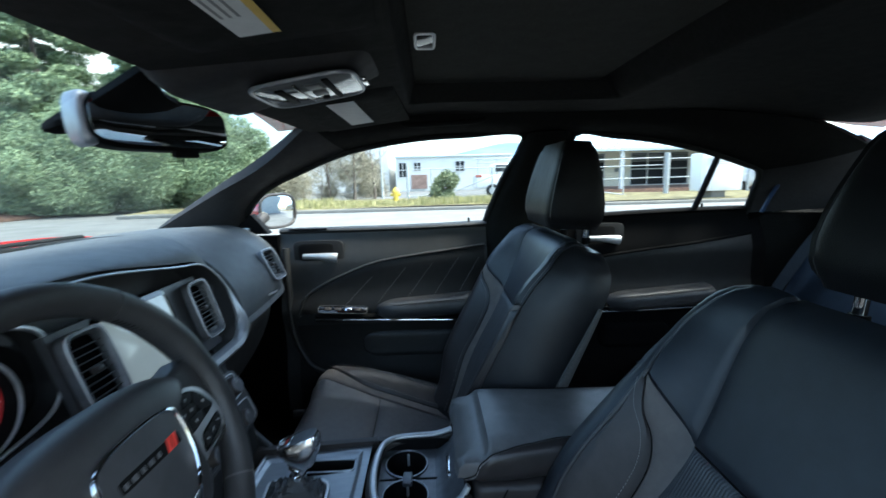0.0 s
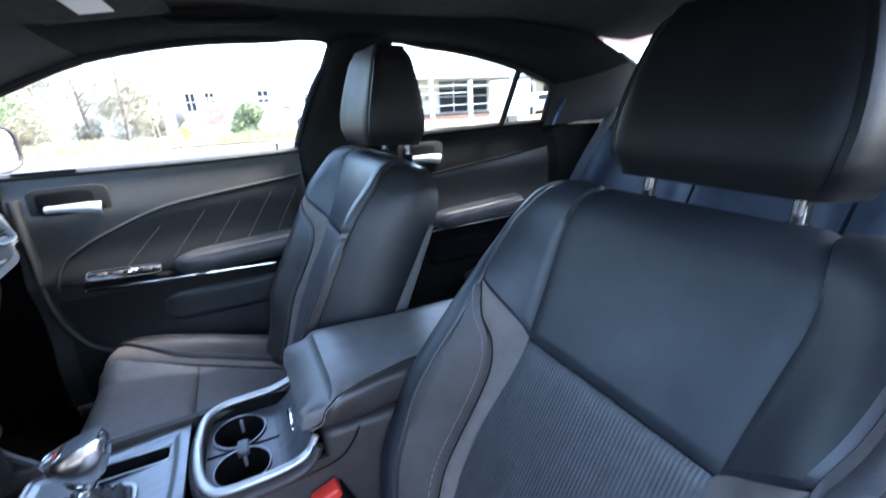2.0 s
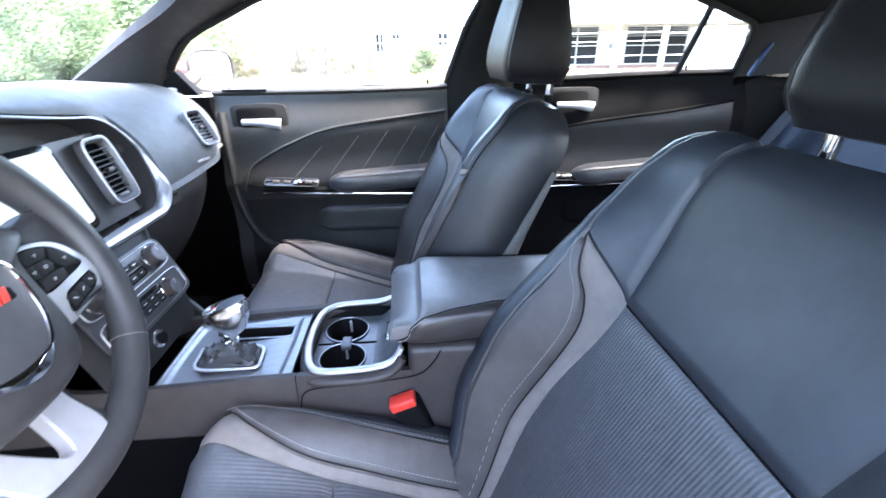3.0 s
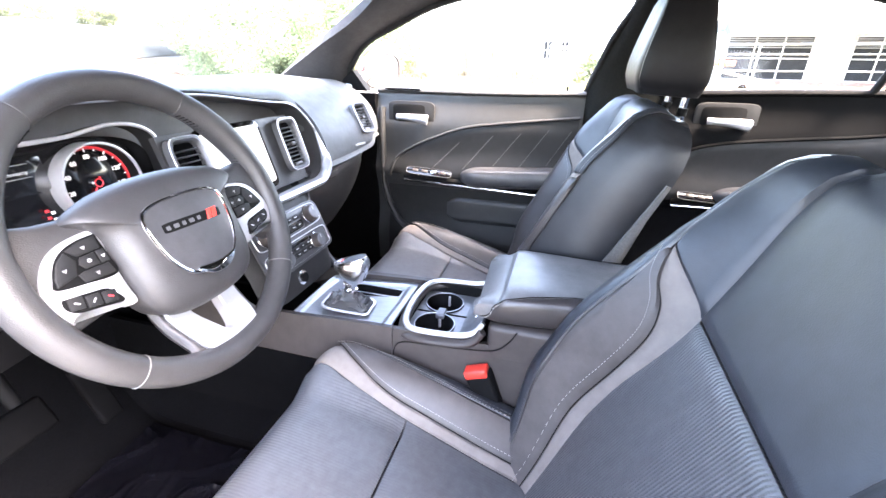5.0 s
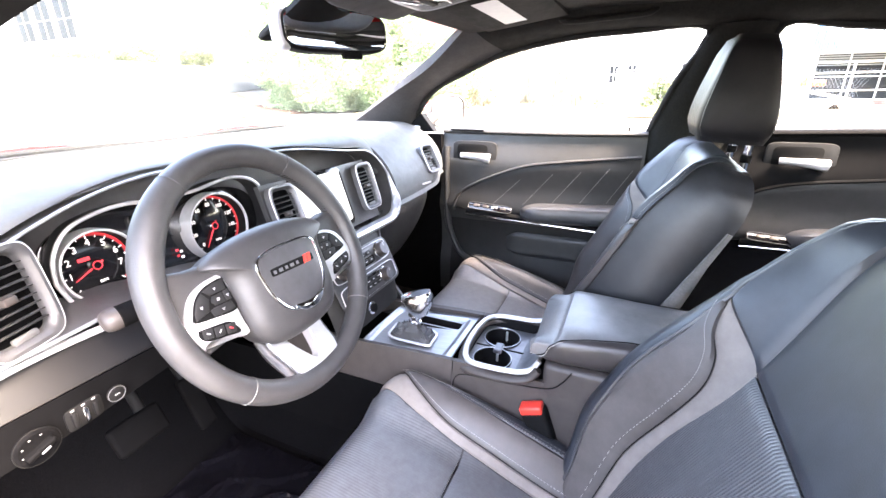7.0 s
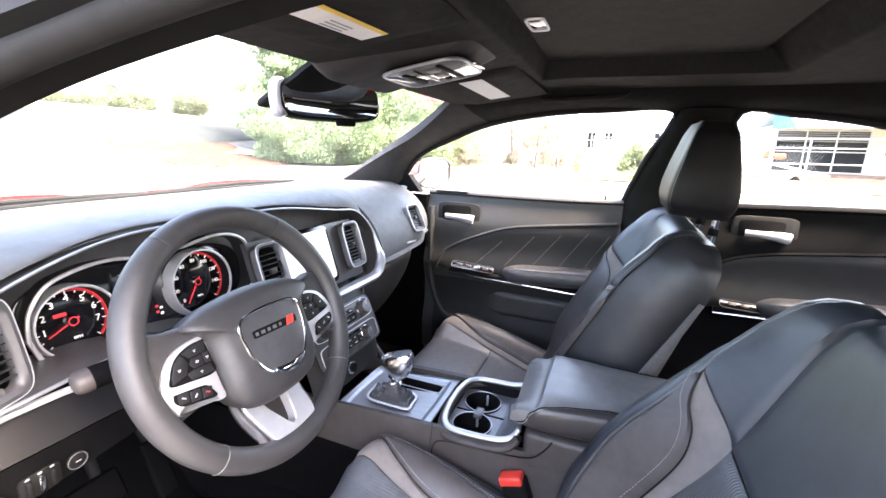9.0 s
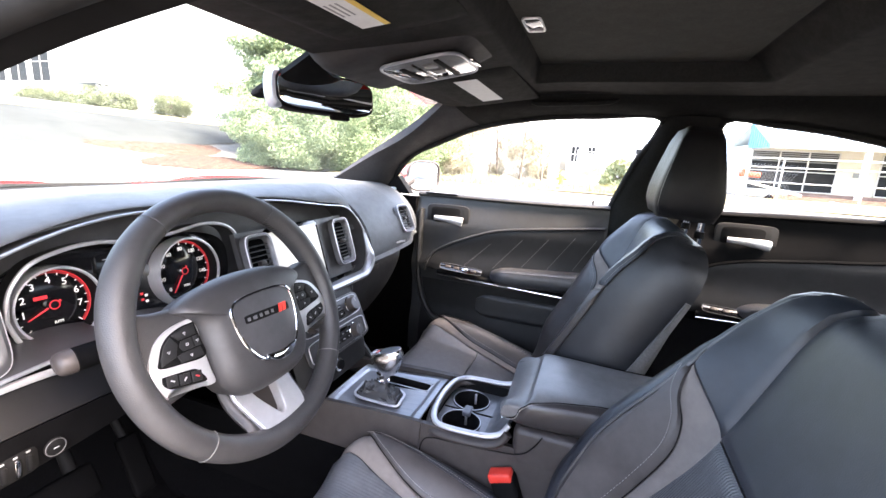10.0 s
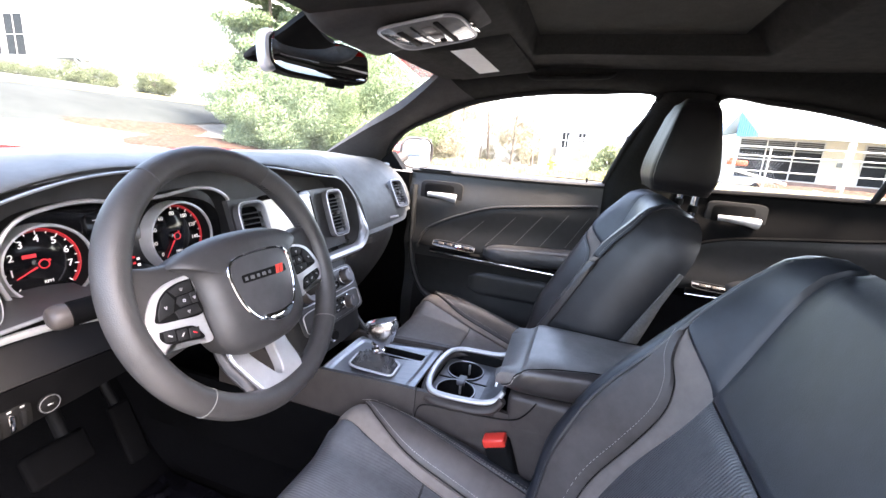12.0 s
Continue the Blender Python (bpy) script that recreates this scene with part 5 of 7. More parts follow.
cp = part("climate_panel", prism(oval(0.124, 0.060, 40, 9), 0.003, mst(0.004, 0.772), 0.001), POD_GREY, db)
for zf in (0.799, 0.745):
    part("panel_frame", tube([mst(0.004, zf) @ Vector((x, y, 0.0050)) for x, y in oval(0.114, 0.0245, 48, 7)], 0.0012, 6, closed=True, ref=(1, 0, 0)), SILVER, cp)
    part("panel_inlay", prism(oval(0.050, 0.019, 32, 8), 0.001, mst(0.004, zf) @ pose(0, 0, 0.003), 0.0003), GLOSS_BLACK, cp)
for y, z, r in ((0.084, 0.799, 0.0190), (-0.076, 0.799, 0.0190), (0.064, 0.744, 0.0165), (-0.058, 0.744, 0.0165)):
    kn = part("climate_knob", lathe([(r * 1.05, 0), (r, 0.003), (r, 0.015), (r * 0.88, 0.020)], 32, mst(y, z) @ pose(0, 0, 0.003)), PLASTIC, cp)
    part("knob_ring", tube([mst(y, z) @ Vector((r * 1.07 * math.cos(a), r * 1.07 * math.sin(a), 0.006)) for a in np.linspace(0, 2 * math.pi, 32, endpoint=False)], 0.0014, 6, closed=True, ref=(1, 0, 0)), CHROME, kn)
    part("knob_cap", lathe([(r * 0.86, 0), (r * 0.80, 0.002)], 32, mst(y, z) @ pose(0, 0, 0.0226)), GUNMETAL, kn)
    part("knob_mark", rbox((0, 0, 0), (0.0016, r * 0.5, 0.0010), 0.0004, 1, mst(y, z) @ pose(0, r * 0.5, 0.0250)), WHITE_MARK, kn)
for k in range(4):
    for j, zf in enumerate((0.806, 0.790, 0.750, 0.738)):
        b_ = part("climate_button", rbox((0, 0, 0), (0.0200, 0.0118, 0.0045), 0.0015, 2, mst(-0.029 + 0.022 * k, zf) @ pose(0, 0, 0.0045)), POD_DARK, cp)
        part("button_mark", rbox((0, 0, 0), (0.0090 if (k + j) % 2 else 0.0060, 0.0020, 0.0008), 0.0002, 1, mst(-0.029 + 0.022 * k, zf) @ pose(0, 0, 0.0070)), WHITE_MARK, b_)
wa = spline([(-0.466, 0.168, 0.840), (-0.446, 0.158, 0.760), (-0.412, 0.140, 0.690), (-0.352, 0.112, 0.650)])
wb = spline([(-0.55, 0.165, 0.815), (-0.54, 0.155, 0.70), (-0.50, 0.13, 0.62), (-0.42, 0.106, 0.59)])
part("fascia_wing", panel(lambda s, t: wa(t).lerp(wb(t), s), 6, 24, 0.0, 0.008, out=(0, 1, 0)), POD_DARK, db, "curved side of the centre fascia")
part("fascia_edge", tube([wa(k / 30) + Vector((0.004, 0, 0)) for k in range(31)], 0.0024, 6), GUNMETAL, db, "thin grey edge line of the fascia")
ps = mst(-0.02, 0.690)
so = part("power_socket", lathe([(0.016, 0), (0.016, 0.004), (0.012, 0.006)], 24, ps), CHROME, db)
part("socket_cap", lathe([(0.011, 0), (0.011, 0.008)], 24, ps @ pose(0, 0, 0.003)), PLASTIC_DARK, so)

# ---- steering wheel ----
WC, WT = Vector((-0.2858, -0.3823, 0.9523)), 22.5
wt_s, wt_c = math.sin(radians(WT)), math.cos(radians(WT))
WM = axes(WC, (0, 1, 0), (-wt_s, 0, wt_c))
W3 = WM.to_3x3()
WZ = W3 @ Vector((0, 0, 1))
sw = thing("steering_wheel", WC - Vector((0.12, 0, 0.02)), "black leather steering wheel with silver spokes and buttons", "steering wheel")
R = 0.1700
ring, rad = [], []
for k in range(120):
    a = k * 2 * math.pi / 120
    ring.append(WM @ Vector((R * math.cos(a), R * math.sin(a), 0)))
    grip = math.exp(-((math.degrees(a) - 32) / 18) ** 2) + math.exp(-((math.degrees(a) - 148) / 18) ** 2)
    rad.append(0.0166 + 0.0016 * grip)
part("rim", tube(ring, rad, 20, closed=True, flat=1.08, ref=WZ), WHEEL_LEATHER, sw, "dark leather rim")
for a, mt in ((57, WHEEL_LEATHER), (122, WHEEL_LEATHER), (226, SEAM_GREY), (320, SEAM_GREY)):
    ar = radians(a)
    c0 = WM @ Vector((R * math.cos(ar), R * math.sin(ar), 0))
    er = W3 @ Vector((math.cos(ar), math.sin(ar), 0))
    part("rim_seam", tube([c0 + er * (0.0168 * math.cos(b)) + WZ * (0.0181 * math.sin(b)) for b in np.linspace(0, 2 * math.pi, 24, endpoint=False)], 0.0007, 6, closed=True, ref=W3 @ Vector((-math.sin(ar), math.cos(ar), 0))), mt, sw)
# hand stitching along the inner side of the rim
for a0, a1 in ((-18, 56), (123, 198)):
    bms = []
    for k in range(40):
        aa, ab = radians(a0 + (a1 - a0) * k / 40), radians(a0 + (a1 - a0) * (k + 0.45) / 40)
        bms.append(tube([WM @ Vector((math.cos(aa) * (R - 0.0168), math.sin(aa) * (R - 0.0168), 0.004)), WM @ Vector((math.cos(ab) * (R - 0.0170), math.sin(ab) * (R - 0.0170), -0.003))], 0.0008, 5))
    part("rim_stitching", join(*bms), PLASTIC_DARK, sw)


def mirrored(pts, n):
    """A closed outline, symmetric about x = 0, from its right half read from the top to the bottom."""
    half_line = spline([(x, y) for x, y in pts])
    right = [half_line(k / n).to_tuple() for k in range(n + 1)]
    return right + [(-x, y) for x, y in reversed(right[1:-1])]


def dome(outline, h, rings=9, base=0.0, skirt=0.034, power=0.40):
    """A cushioned cover over an outline in the wheel's plane."""
    rows = [[WM @ Vector((x * 0.94, y * 0.94, base - skirt)) for x, y in outline]]
    for j in range(rings + 1):
        k = j / rings
        sc, z = math.cos(k * math.pi / 2) ** power if j < rings else 0.03, base + h * math.sin(k * math.pi / 2)
        rows.append([WM @ Vector((x * sc, -0.012 + (y + 0.012) * sc, z)) for x, y in outline])
    return quads(rows, close_u=True, caps=True)


cover = mirrored([(0, 0.0655), (0.035, 0.0640), (0.072, 0.0580), (0.099, 0.0480), (0.108, 0.0385), (0.096, 0.0310), (0.0865, 0.0180), (0.0835, -0.004), (0.0825, -0.030), (0.0790, -0.062), (0.0640, -0.087), (0.034, -0.0975), (0, -0.0995)], 36)
part("airbag_cover", dome(cover, 0.030, base=0.002), WHEEL_LEATHER, sw, "dark grained airbag cover")
shield = mirrored([(0, 0.0305), (0.030, 0.0290), (0.0485, 0.0235), (0.0550, 0.0115), (0.0540, -0.008), (0.0490, -0.030), (0.0385, -0.0485), (0.0250, -0.0590), (0, -0.0625)], 30)
plate = part("emblem_plate", prism(shield, 0.004, WM @ pose(0, 0, 0.0295), 0.0012), POD_GREY, sw, "dark grey shield plate")
part("emblem_ring", tube([WM @ Vector((x, y, 0.0338)) for x, y in shield], 0.0020, 8, closed=True, ref=WZ), CHROME, plate, "chrome shield outline")
tip_shape = [(0.004 + 0.029 * math.cos(a), -0.0590 + 0.0066 * math.sin(a) + 0.0042 * math.cos(2 * a)) for a in np.linspace(0, 2 * math.pi, 32, endpoint=False)]
part("emblem_tip", prism(tip_shape, 0.0030, WM @ pose(0, 0, 0.0335), 0.0012), CHROME, plate)
part("emblem_recess", prism(oval(0.0405, 0.0056, 36, 9, 0.0025, -0.0015), 0.0006, WM @ pose(0, 0, 0.0333, 0, 0, -2), 0.0002), PLASTIC_DARK, plate)
for k in range(5):
    part("emblem_bar", rbox((0, 0, 0), (0.0070 if k % 2 else 0.0050, 0.0046, 0.0010), 0.0004, 1, WM @ pose(-0.0315 + 0.0105 * k, -0.0008 - 0.0003 * k, 0.0341, 0, 0, -2)), BEZEL, plate)
for k in range(2):
    part("emblem_slash", prism([(-0.0050, -0.0060), (0.0010, -0.0060), (0.0050, 0.0060), (-0.0010, 0.0060)], 0.0016, WM @ pose(0.0265 + 0.0078 * k, -0.0018, 0.0333), 0.0004), RED_PLASTIC, plate, "red slash")


def outline_of(pts, sg, n=44):
    """A closed smooth outline; the other hand's side is its mirror image."""
    f = spline(list(pts) + [pts[0]])
    q = [f(k / n) for k in range(n)]
    q = [(sg * v.x, v.y) for v in q]
    return q if sg > 0 else q[::-1]


TRIM_H = 0.0065
for sg in (1, -1):
    arm = [(sg * x, y) for x, y in ((0.045, 0.040), (0.085, 0.044), (0.125, 0.0465), (0.150, 0.0520), (0.163, 0.030), (0.167, -0.010), (0.162, -0.046), (0.150, -0.070), (0.138, -0.058), (0.110, -0.054), (0.066, -0.060))]
    sp = part("spoke", prism(arm if sg > 0 else arm[::-1], 0.034, WM @ pose(0, 0, -0.030), 0.009, 4), WHEEL_LEATHER, sw, "leather covered spoke")
    part("button_trim", prism(outline_of([(0.082, 0.0265), (0.100, 0.0262), (0.120, 0.0225), (0.1355, 0.0145), (0.1465, 0.001), (0.1530, -0.0135), (0.1535, -0.029), (0.1470, -0.0445), (0.1440, -0.0500), (0.1385, -0.0445), (0.118, -0.0480), (0.0985, -0.0525), (0.0960, -0.0575), (0.0840, -0.0570), (0.0845, -0.0400), (0.0848, -0.0100)], sg, 80), 0.008, WM @ pose(0, 0, TRIM_H - 0.007), 0.0022, 3), SILVER, sp, "satin silver button surround")
    up_plate = part("button_plate", prism(outline_of([(0.0868, 0.0215), (0.104, 0.0210), (0.1205, 0.0165), (0.1320, 0.0080), (0.1400, -0.0050), (0.1425, -0.0150), (0.1190, -0.0200), (0.0870, -0.0225), (0.0855, -0.0020)], sg), 0.0020, WM @ pose(0, 0, TRIM_H), 0.0006), PLASTIC_DARK, sp)
    lo_plate = part("button_plate", prism(outline_of([(0.1435, -0.0250), (0.1450, -0.0330), (0.1375, -0.0415), (0.118, -0.0462), (0.0960, -0.0505), (0.0985, -0.0400), (0.1045, -0.0320), (0.1200, -0.0285)], sg), 0.0020, WM @ pose(0, 0, TRIM_H), 0.0006), PLASTIC_DARK, sp)
    keys = (
        [(0.0885, 0.0198), (0.1040, 0.0196), (0.1190, 0.0150), (0.1125, 0.0065), (0.0900, 0.0070)],
        [(0.0880, -0.0210), (0.1180, -0.0188), (0.1200, -0.0100), (0.1130, -0.0085), (0.0900, -0.0090)],
        [(0.1210, 0.0140), (0.1310, 0.0070), (0.1390, -0.0060), (0.1405, -0.0140), (0.1215, -0.0100), (0.1155, 0.0030)],
        [(0.0875, 0.0055), (0.0955, 0.0055), (0.0955, -0.0075), (0.0875, -0.0075)],
        [(0.0970, 0.0052), (0.1110, 0.0050), (0.1145, -0.0010), (0.1110, -0.0072), (0.0970, -0.0075)],
    )
    marks = ((0.1040, 0.0125), (0.1040, -0.0145), (0.1285, -0.0020), (0.0915, -0.0010), (0.1050, -0.0010))
    for key, (mx_, my_), tri_n in zip(keys, marks, (3, 3, 3, 3, 4)):
        pts = [(sg * x, y) for x, y in key]
        if sum(pts[i][0] * pts[(i + 1) % len(pts)][1] - pts[(i + 1) % len(pts)][0] * pts[i][1] for i in range(len(pts))) < 0:
            pts = pts[::-1]
        kb = part("wheel_button", prism(pts, 0.0020, WM @ pose(0, 0, TRIM_H + 0.0014), 0.0007), POD_DARK, up_plate)
        part("button_mark", tube([WM @ Vector((sg * mx_ + 0.0019 * math.cos(a), my_ + 0.0017 * math.sin(a), TRIM_H + 0.0036)) for a in np.linspace(0.5, 0.5 + 2 * math.pi, tri_n, endpoint=False)], 0.0005, 4, closed=True, ref=WZ), WHITE_MARK, up_plate)
    for k, (bx_, by_) in enumerate(((0.1060, -0.0400), (0.1205, -0.0370), (0.1350, -0.0330))):
        part("wheel_button", rbox((0, 0, 0), (0.0128, 0.0120, 0.0022), 0.0009, 2, WM @ pose(sg * bx_, by_, TRIM_H + 0.0022, 0, 0, sg * 10)), POD_DARK, lo_plate)
        part("button_mark", rbox((0, 0, 0), (0.0050, 0.0015, 0.0006), 0.0002, 1, WM @ pose(sg * bx_, by_, TRIM_H + 0.0034, 0, 0, 40 if k == 1 else -35)), RED_LIT if (sg < 0 and k == 0) else WHITE_MARK, lo_plate)


# lower spoke: one silver plate with a pointed opening, dished towards the hub
def dish(y):
    return -0.020 + 0.027 * sm(-0.088, -0.160, y)


out_l = mirrored([(0, -0.080), (0.030, -0.081), (0.0500, -0.090), (0.0475, -0.116), (0.0430, -0.142), (0.0350, -0.1580), (0.0200, -0.1655), (0, -0.1665)], 24)
in_l = mirrored([(0, -0.0960), (0.0120, -0.0965), (0.0215, -0.1000), (0.0175, -0.1150), (0.0105, -0.1320), (0.0065, -0.1400), (0.0030, -0.1435), (0, -0.1440)], 24)
rows = [[WM @ Vector((x * 1.01, y, dish(y) - 0.010)) for x, y in out_l], [WM @ Vector((x, y, dish(y) - 0.001)) for x, y in out_l], [WM @ Vector((x * 0.97, -0.12 + (y + 0.12) * 0.97, dish(y) + 0.0008)) for x, y in out_l],
        [WM @ Vector((x * 1.10, -0.12 + (y + 0.12) * 1.06, dish(y) + 0.0006)) for x, y in in_l], [WM @ Vector((x, y, dish(y) - 0.0016)) for x, y in in_l], [WM @ Vector((x * 0.96, y, dish(y) - 0.016)) for x, y in in_l]]
part("lower_spoke", quads(rows, close_u=True), SILVER, sw, "satin silver split lower spoke", angle=28)
for sg in (1, -1):
    side = spline([(sg * 0.062, -0.078), (sg * 0.059, -0.105), (sg * 0.055, -0.132), (sg * 0.060, -0.153)])
    inner_s = spline([(sg * 0.046, -0.080), (sg * 0.045, -0.112), (sg * 0.041, -0.140), (sg * 0.036, -0.160)])

    def leg(a, t):
        q = side(t).lerp(inner_s(t), a)
        return WM @ Vector((q.x, q.y, dish(q.y) - 0.010 + 0.006 * math.sin(math.pi * a)))
    part("spoke_leg", panel(leg, 6, 16, 0.0, 0.014, out=WZ), WHEEL_LEATHER, sw, "leather side of the lower spoke")
part("column_cover", tube([WM @ Vector((0, -0.01, -0.03)), WM @ Vector((0, -0.015, -0.10)), WM @ Vector((0, -0.03, -0.24))], [0.050, 0.056, 0.060], 20, flat=0.85), PLASTIC, sw)
# stalk
sk = thing("column_stalk", WM @ Vector((-0.06, 0.0, -0.06)), "black wiper and indicator stalk on the steering column", "stalk")
tip_s, root_s = Vector((-0.383, -0.560, 0.937)), Vector((-0.345, -0.400, 0.950))
arm_s = [root_s.lerp(tip_s, k / 12) for k in range(13)]
part("stalk_arm", tube(arm_s[:12], [0.010, 0.0105, 0.011, 0.0115, 0.012, 0.0130, 0.0140, 0.0150, 0.0156, 0.0160, 0.0162, 0.0162], 16, flat=0.85), SHADE_BLACK, sk)
part("stalk_cap", tube([root_s.lerp(tip_s, q) for q in (0.915, 0.95, 0.985, 1.01, 1.025)], [0.0164, 0.0166, 0.0160, 0.0140, 0.0090], 16, flat=0.85), PLASTIC, sk, "grey brown rounded end knob")
for k in range(3):
    part("stalk_mark", rbox((0, 0, 0), (0.004, 0.006, 0.0008), 0.0003, 1, Matrix.Translation(arm_s[5 + k] + Vector((0.002, 0, 0.0118 + 0.0008 * k))) @ pose(0, 0, 0, 8, 12, 0)), WHITE_MARK, sk)


# ---- centre console ----
cs = thing("centre_console", (0.0, 0, 0.30), "dark centre console with graphite trim, cup holders and padded armrest", "console")


def flank(sg, xa, xb, z0, z1=None):
    """Side of the console from the height z0 up to z1, or to its upper edge."""
    def fn(s, t):
        x = xa + (xb - xa) * s
        top = 0.652 + 0.012 * sm(-0.45, -0.1, x) + 0.13 * sm(-0.46, -0.66, x)
        z = z0 + ((z1 or top) - z0) * t
        k = (z - 0.40) / (top - 0.40)
        return Vector((x, sg * (0.128 - 0.018 * k ** 2 + 0.012 * sm(0.0, 0.2, 0.2 - k)), z))
    return fn


for sg in (1, -1):
    part("console_side", panel(flank(sg, -0.122, 0.46, 0.40), 24, 12, 0.0, 0.012, out=(0, sg, 0)), PLASTIC, cs)
    part("front_side", panel(flank(sg, -0.62, -0.1235, 0.560), 24, 8, 0.002, 0.012, out=(0, sg, 0), edge=0.04), PLASTIC, cs, "smooth dark side below the shifter plate")
    # the tunnel's fade into shade, put in as a near-black lower side
    part("tunnel_side", panel(flank(sg, -0.86, -0.1235, 0.40, 0.558), 24, 8, 0.0, 0.012, out=(0, sg, 0)), SHADE_BLACK, cs)


def deck_z(x):
    return 0.643 + 0.014 * sm(-0.35, -0.10, x) + 0.05 * sm(-0.38, -0.50, x)


# shifter plate with a slot pocket beside the lever
SLOT_X, SLOT_Y = -0.224, 0.042
def deck(s, t):
    x, y = -0.358 + 0.223 * s, -0.112 + 0.224 * t
    dip = 0.030 * sm(0.062, 0.058, abs(x - SLOT_X)) * sm(0.0185, 0.0155, abs(y - SLOT_Y))
    dip += 0.0045 * sm(0.104, 0.092, math.hypot(max(0, abs(x + 0.250) - 0.0), 0.30 * (y + 0.004))) * sm(0.088, 0.078, abs(y + 0.004))
    return Vector((x, y, deck_z(x) - 0.010 * (abs(y) / 0.112) ** 6 - dip))


part("front_tray", panel(lambda s, t: Vector((-0.50 + 0.145 * s, -0.108 + 0.216 * t, 0.606 + 0.030 * sm(0.75, 1.0, s))), 12, 8, 0.0, 0.01, out=(0, 0, 1)), SHADE_BLACK, cs)
part("plate_lip", tube([Vector((-0.358, y, deck_z(-0.358) - 0.004 - 0.010 * (abs(y) / 0.112) ** 6)) for y in np.linspace(-0.112, 0.112, 20)], 0.006, 8), CONSOLE_METAL, cs)
part("shifter_plate", panel(deck, 110, 90, 0.0, 0.006, out=(0, 0, 1)), CONSOLE_METAL, cs, "brushed graphite shifter plate")
zt = deck_z(-0.27) + 0.002
mdk = pose(-0.256, -0.034, zt + 0.001)
GATE = [(0.056 * math.copysign(abs(math.cos(a)) ** 0.36, math.cos(a)) - 0.010 * math.sin(a), 0.0335 * math.copysign(abs(math.sin(a)) ** 0.40, math.sin(a))) for a in np.linspace(0, 2 * math.pi, 48, endpoint=False)]
part("boot_ring", tube([mdk @ Vector((x, y, 0.003)) for x, y in GATE], 0.0030, 8, closed=True, flat=0.8), SILVER, cs, "bright gaiter frame")
part("gaiter_floor", prism([(x * 0.96, y * 0.95) for x, y in GATE], 0.003, mdk @ pose(0, 0, -0.001), 0.0005), PLASTIC_DARK, cs)
rows = []
for j, (k, h) in enumerate(((0.97, 0.002), (0.92, 0.010), (0.80, 0.009), (0.70, 0.017), (0.57, 0.015), (0.46, 0.023), (0.34, 0.022), (0.25, 0.032))):
    rows.append([mdk @ Vector((0.004 * (1 - k) + x * k * 0.95, 0.004 * (1 - k) + y * k * 0.92, h + 0.0032 * math.sin(q * 0.9 + j * 2.1) + 0.0016 * math.sin(q * 2.3 + j))) for q, (x, y) in enumerate(GATE)])
part("gaiter", quads(rows, close_u=True, caps=True), LEATHER, cs, "black folded leather gaiter")
bm = quads([[Vector((SLOT_X + x * k, SLOT_Y + y * k, zt + d)) for x, y in oval(0.060, 0.0165, 40, 7)] for k, d in ((1.03, 0.001), (1.0, 0.0), (0.97, -0.022), (0.5, -0.023), (0.05, -0.023))], close_u=True)
part("slot_pocket", bm, PLASTIC_DARK, cs)
part("slot_rim", tube([Vector((SLOT_X + x, SLOT_Y + y, zt + 0.0012)) for x, y in oval(0.0615, 0.018, 40, 7)], 0.0013, 6, closed=True), SATIN, cs)

# gear lever
gl = thing("gear_lever", (-0.252, -0.029, zt), "chrome gear lever with a grey pad and black insert on top", "gear lever")
LY = -0.029
part("lever_shaft", tube([(-0.252, LY, zt + 0.020), (-0.250, LY, zt + 0.080)], [0.0105, 0.0130], 20), CHROME, gl)
part("lever_collar", lathe([(0.0120, 0), (0.0148, 0.002), (0.0152, 0.008), (0.0128, 0.010), (0.0126, 0.013), (0.0155, 0.015), (0.0160, 0.022), (0.0138, 0.025), (0.0140, 0.032), (0.0170, 0.036), (0.0180, 0.044)], 32, pose(-0.2505, LY, zt + 0.032)), CHROME, gl, "stepped chrome collar")
gm = axes((-0.241, LY, zt + 0.092), (0.945, 0, 0.33), (0, 1, 0))
rows = []
for h, cxg, wx, wy in ((-0.036, -0.006, 0.0165, 0.0155), (-0.028, -0.005, 0.0225, 0.0180), (-0.018, -0.003, 0.0300, 0.0212), (-0.007, -0.001, 0.0355, 0.0232), (0.004, 0.000, 0.0385, 0.0240), (0.013, 0.000, 0.0378, 0.0232), (0.0185, 0.000, 0.0345, 0.0205)):
    rows.append([gm @ Vector((cxg + x, y * (1 - 0.22 * (x / 0.046) * (1 if x > 0 else 0)), h)) for x, y in oval(wx, wy, 44, 3.0)])
part("lever_grip", quads(rows, close_u=True, caps=True), SATIN_CHROME, gl, "polished chrome grip")
part("grip_pad", prism([(x, y * (1 - 5.0 * max(0, x - 0.012))) for x, y in oval(0.0240, 0.0190, 36, 2.8, 0.0120, 0)], 0.0040, gm @ pose(0, 0, 0.0150), 0.0016, 3), GUNMETAL, gl, "grey grip pad")
ins = part("grip_insert", prism(oval(0.0115, 0.0140, 32, 3.2, -0.0235, 0), 0.0022, gm @ pose(0, 0, 0.0163), 0.0008), GLOSS_BLACK, gl)
part("insert_ring", tube([gm @ Vector((x, y, 0.0177)) for x, y in oval(0.0125, 0.0150, 36, 3.2, -0.0235, 0)], 0.0014, 6, closed=True), CHROME, ins)
part("grip_emblem", rbox((0, 0, 0), (0.0030, 0.0130, 0.0008), 0.0002, 1, gm @ pose(-0.0195, 0, 0.0187)), RED_PLASTIC, ins)
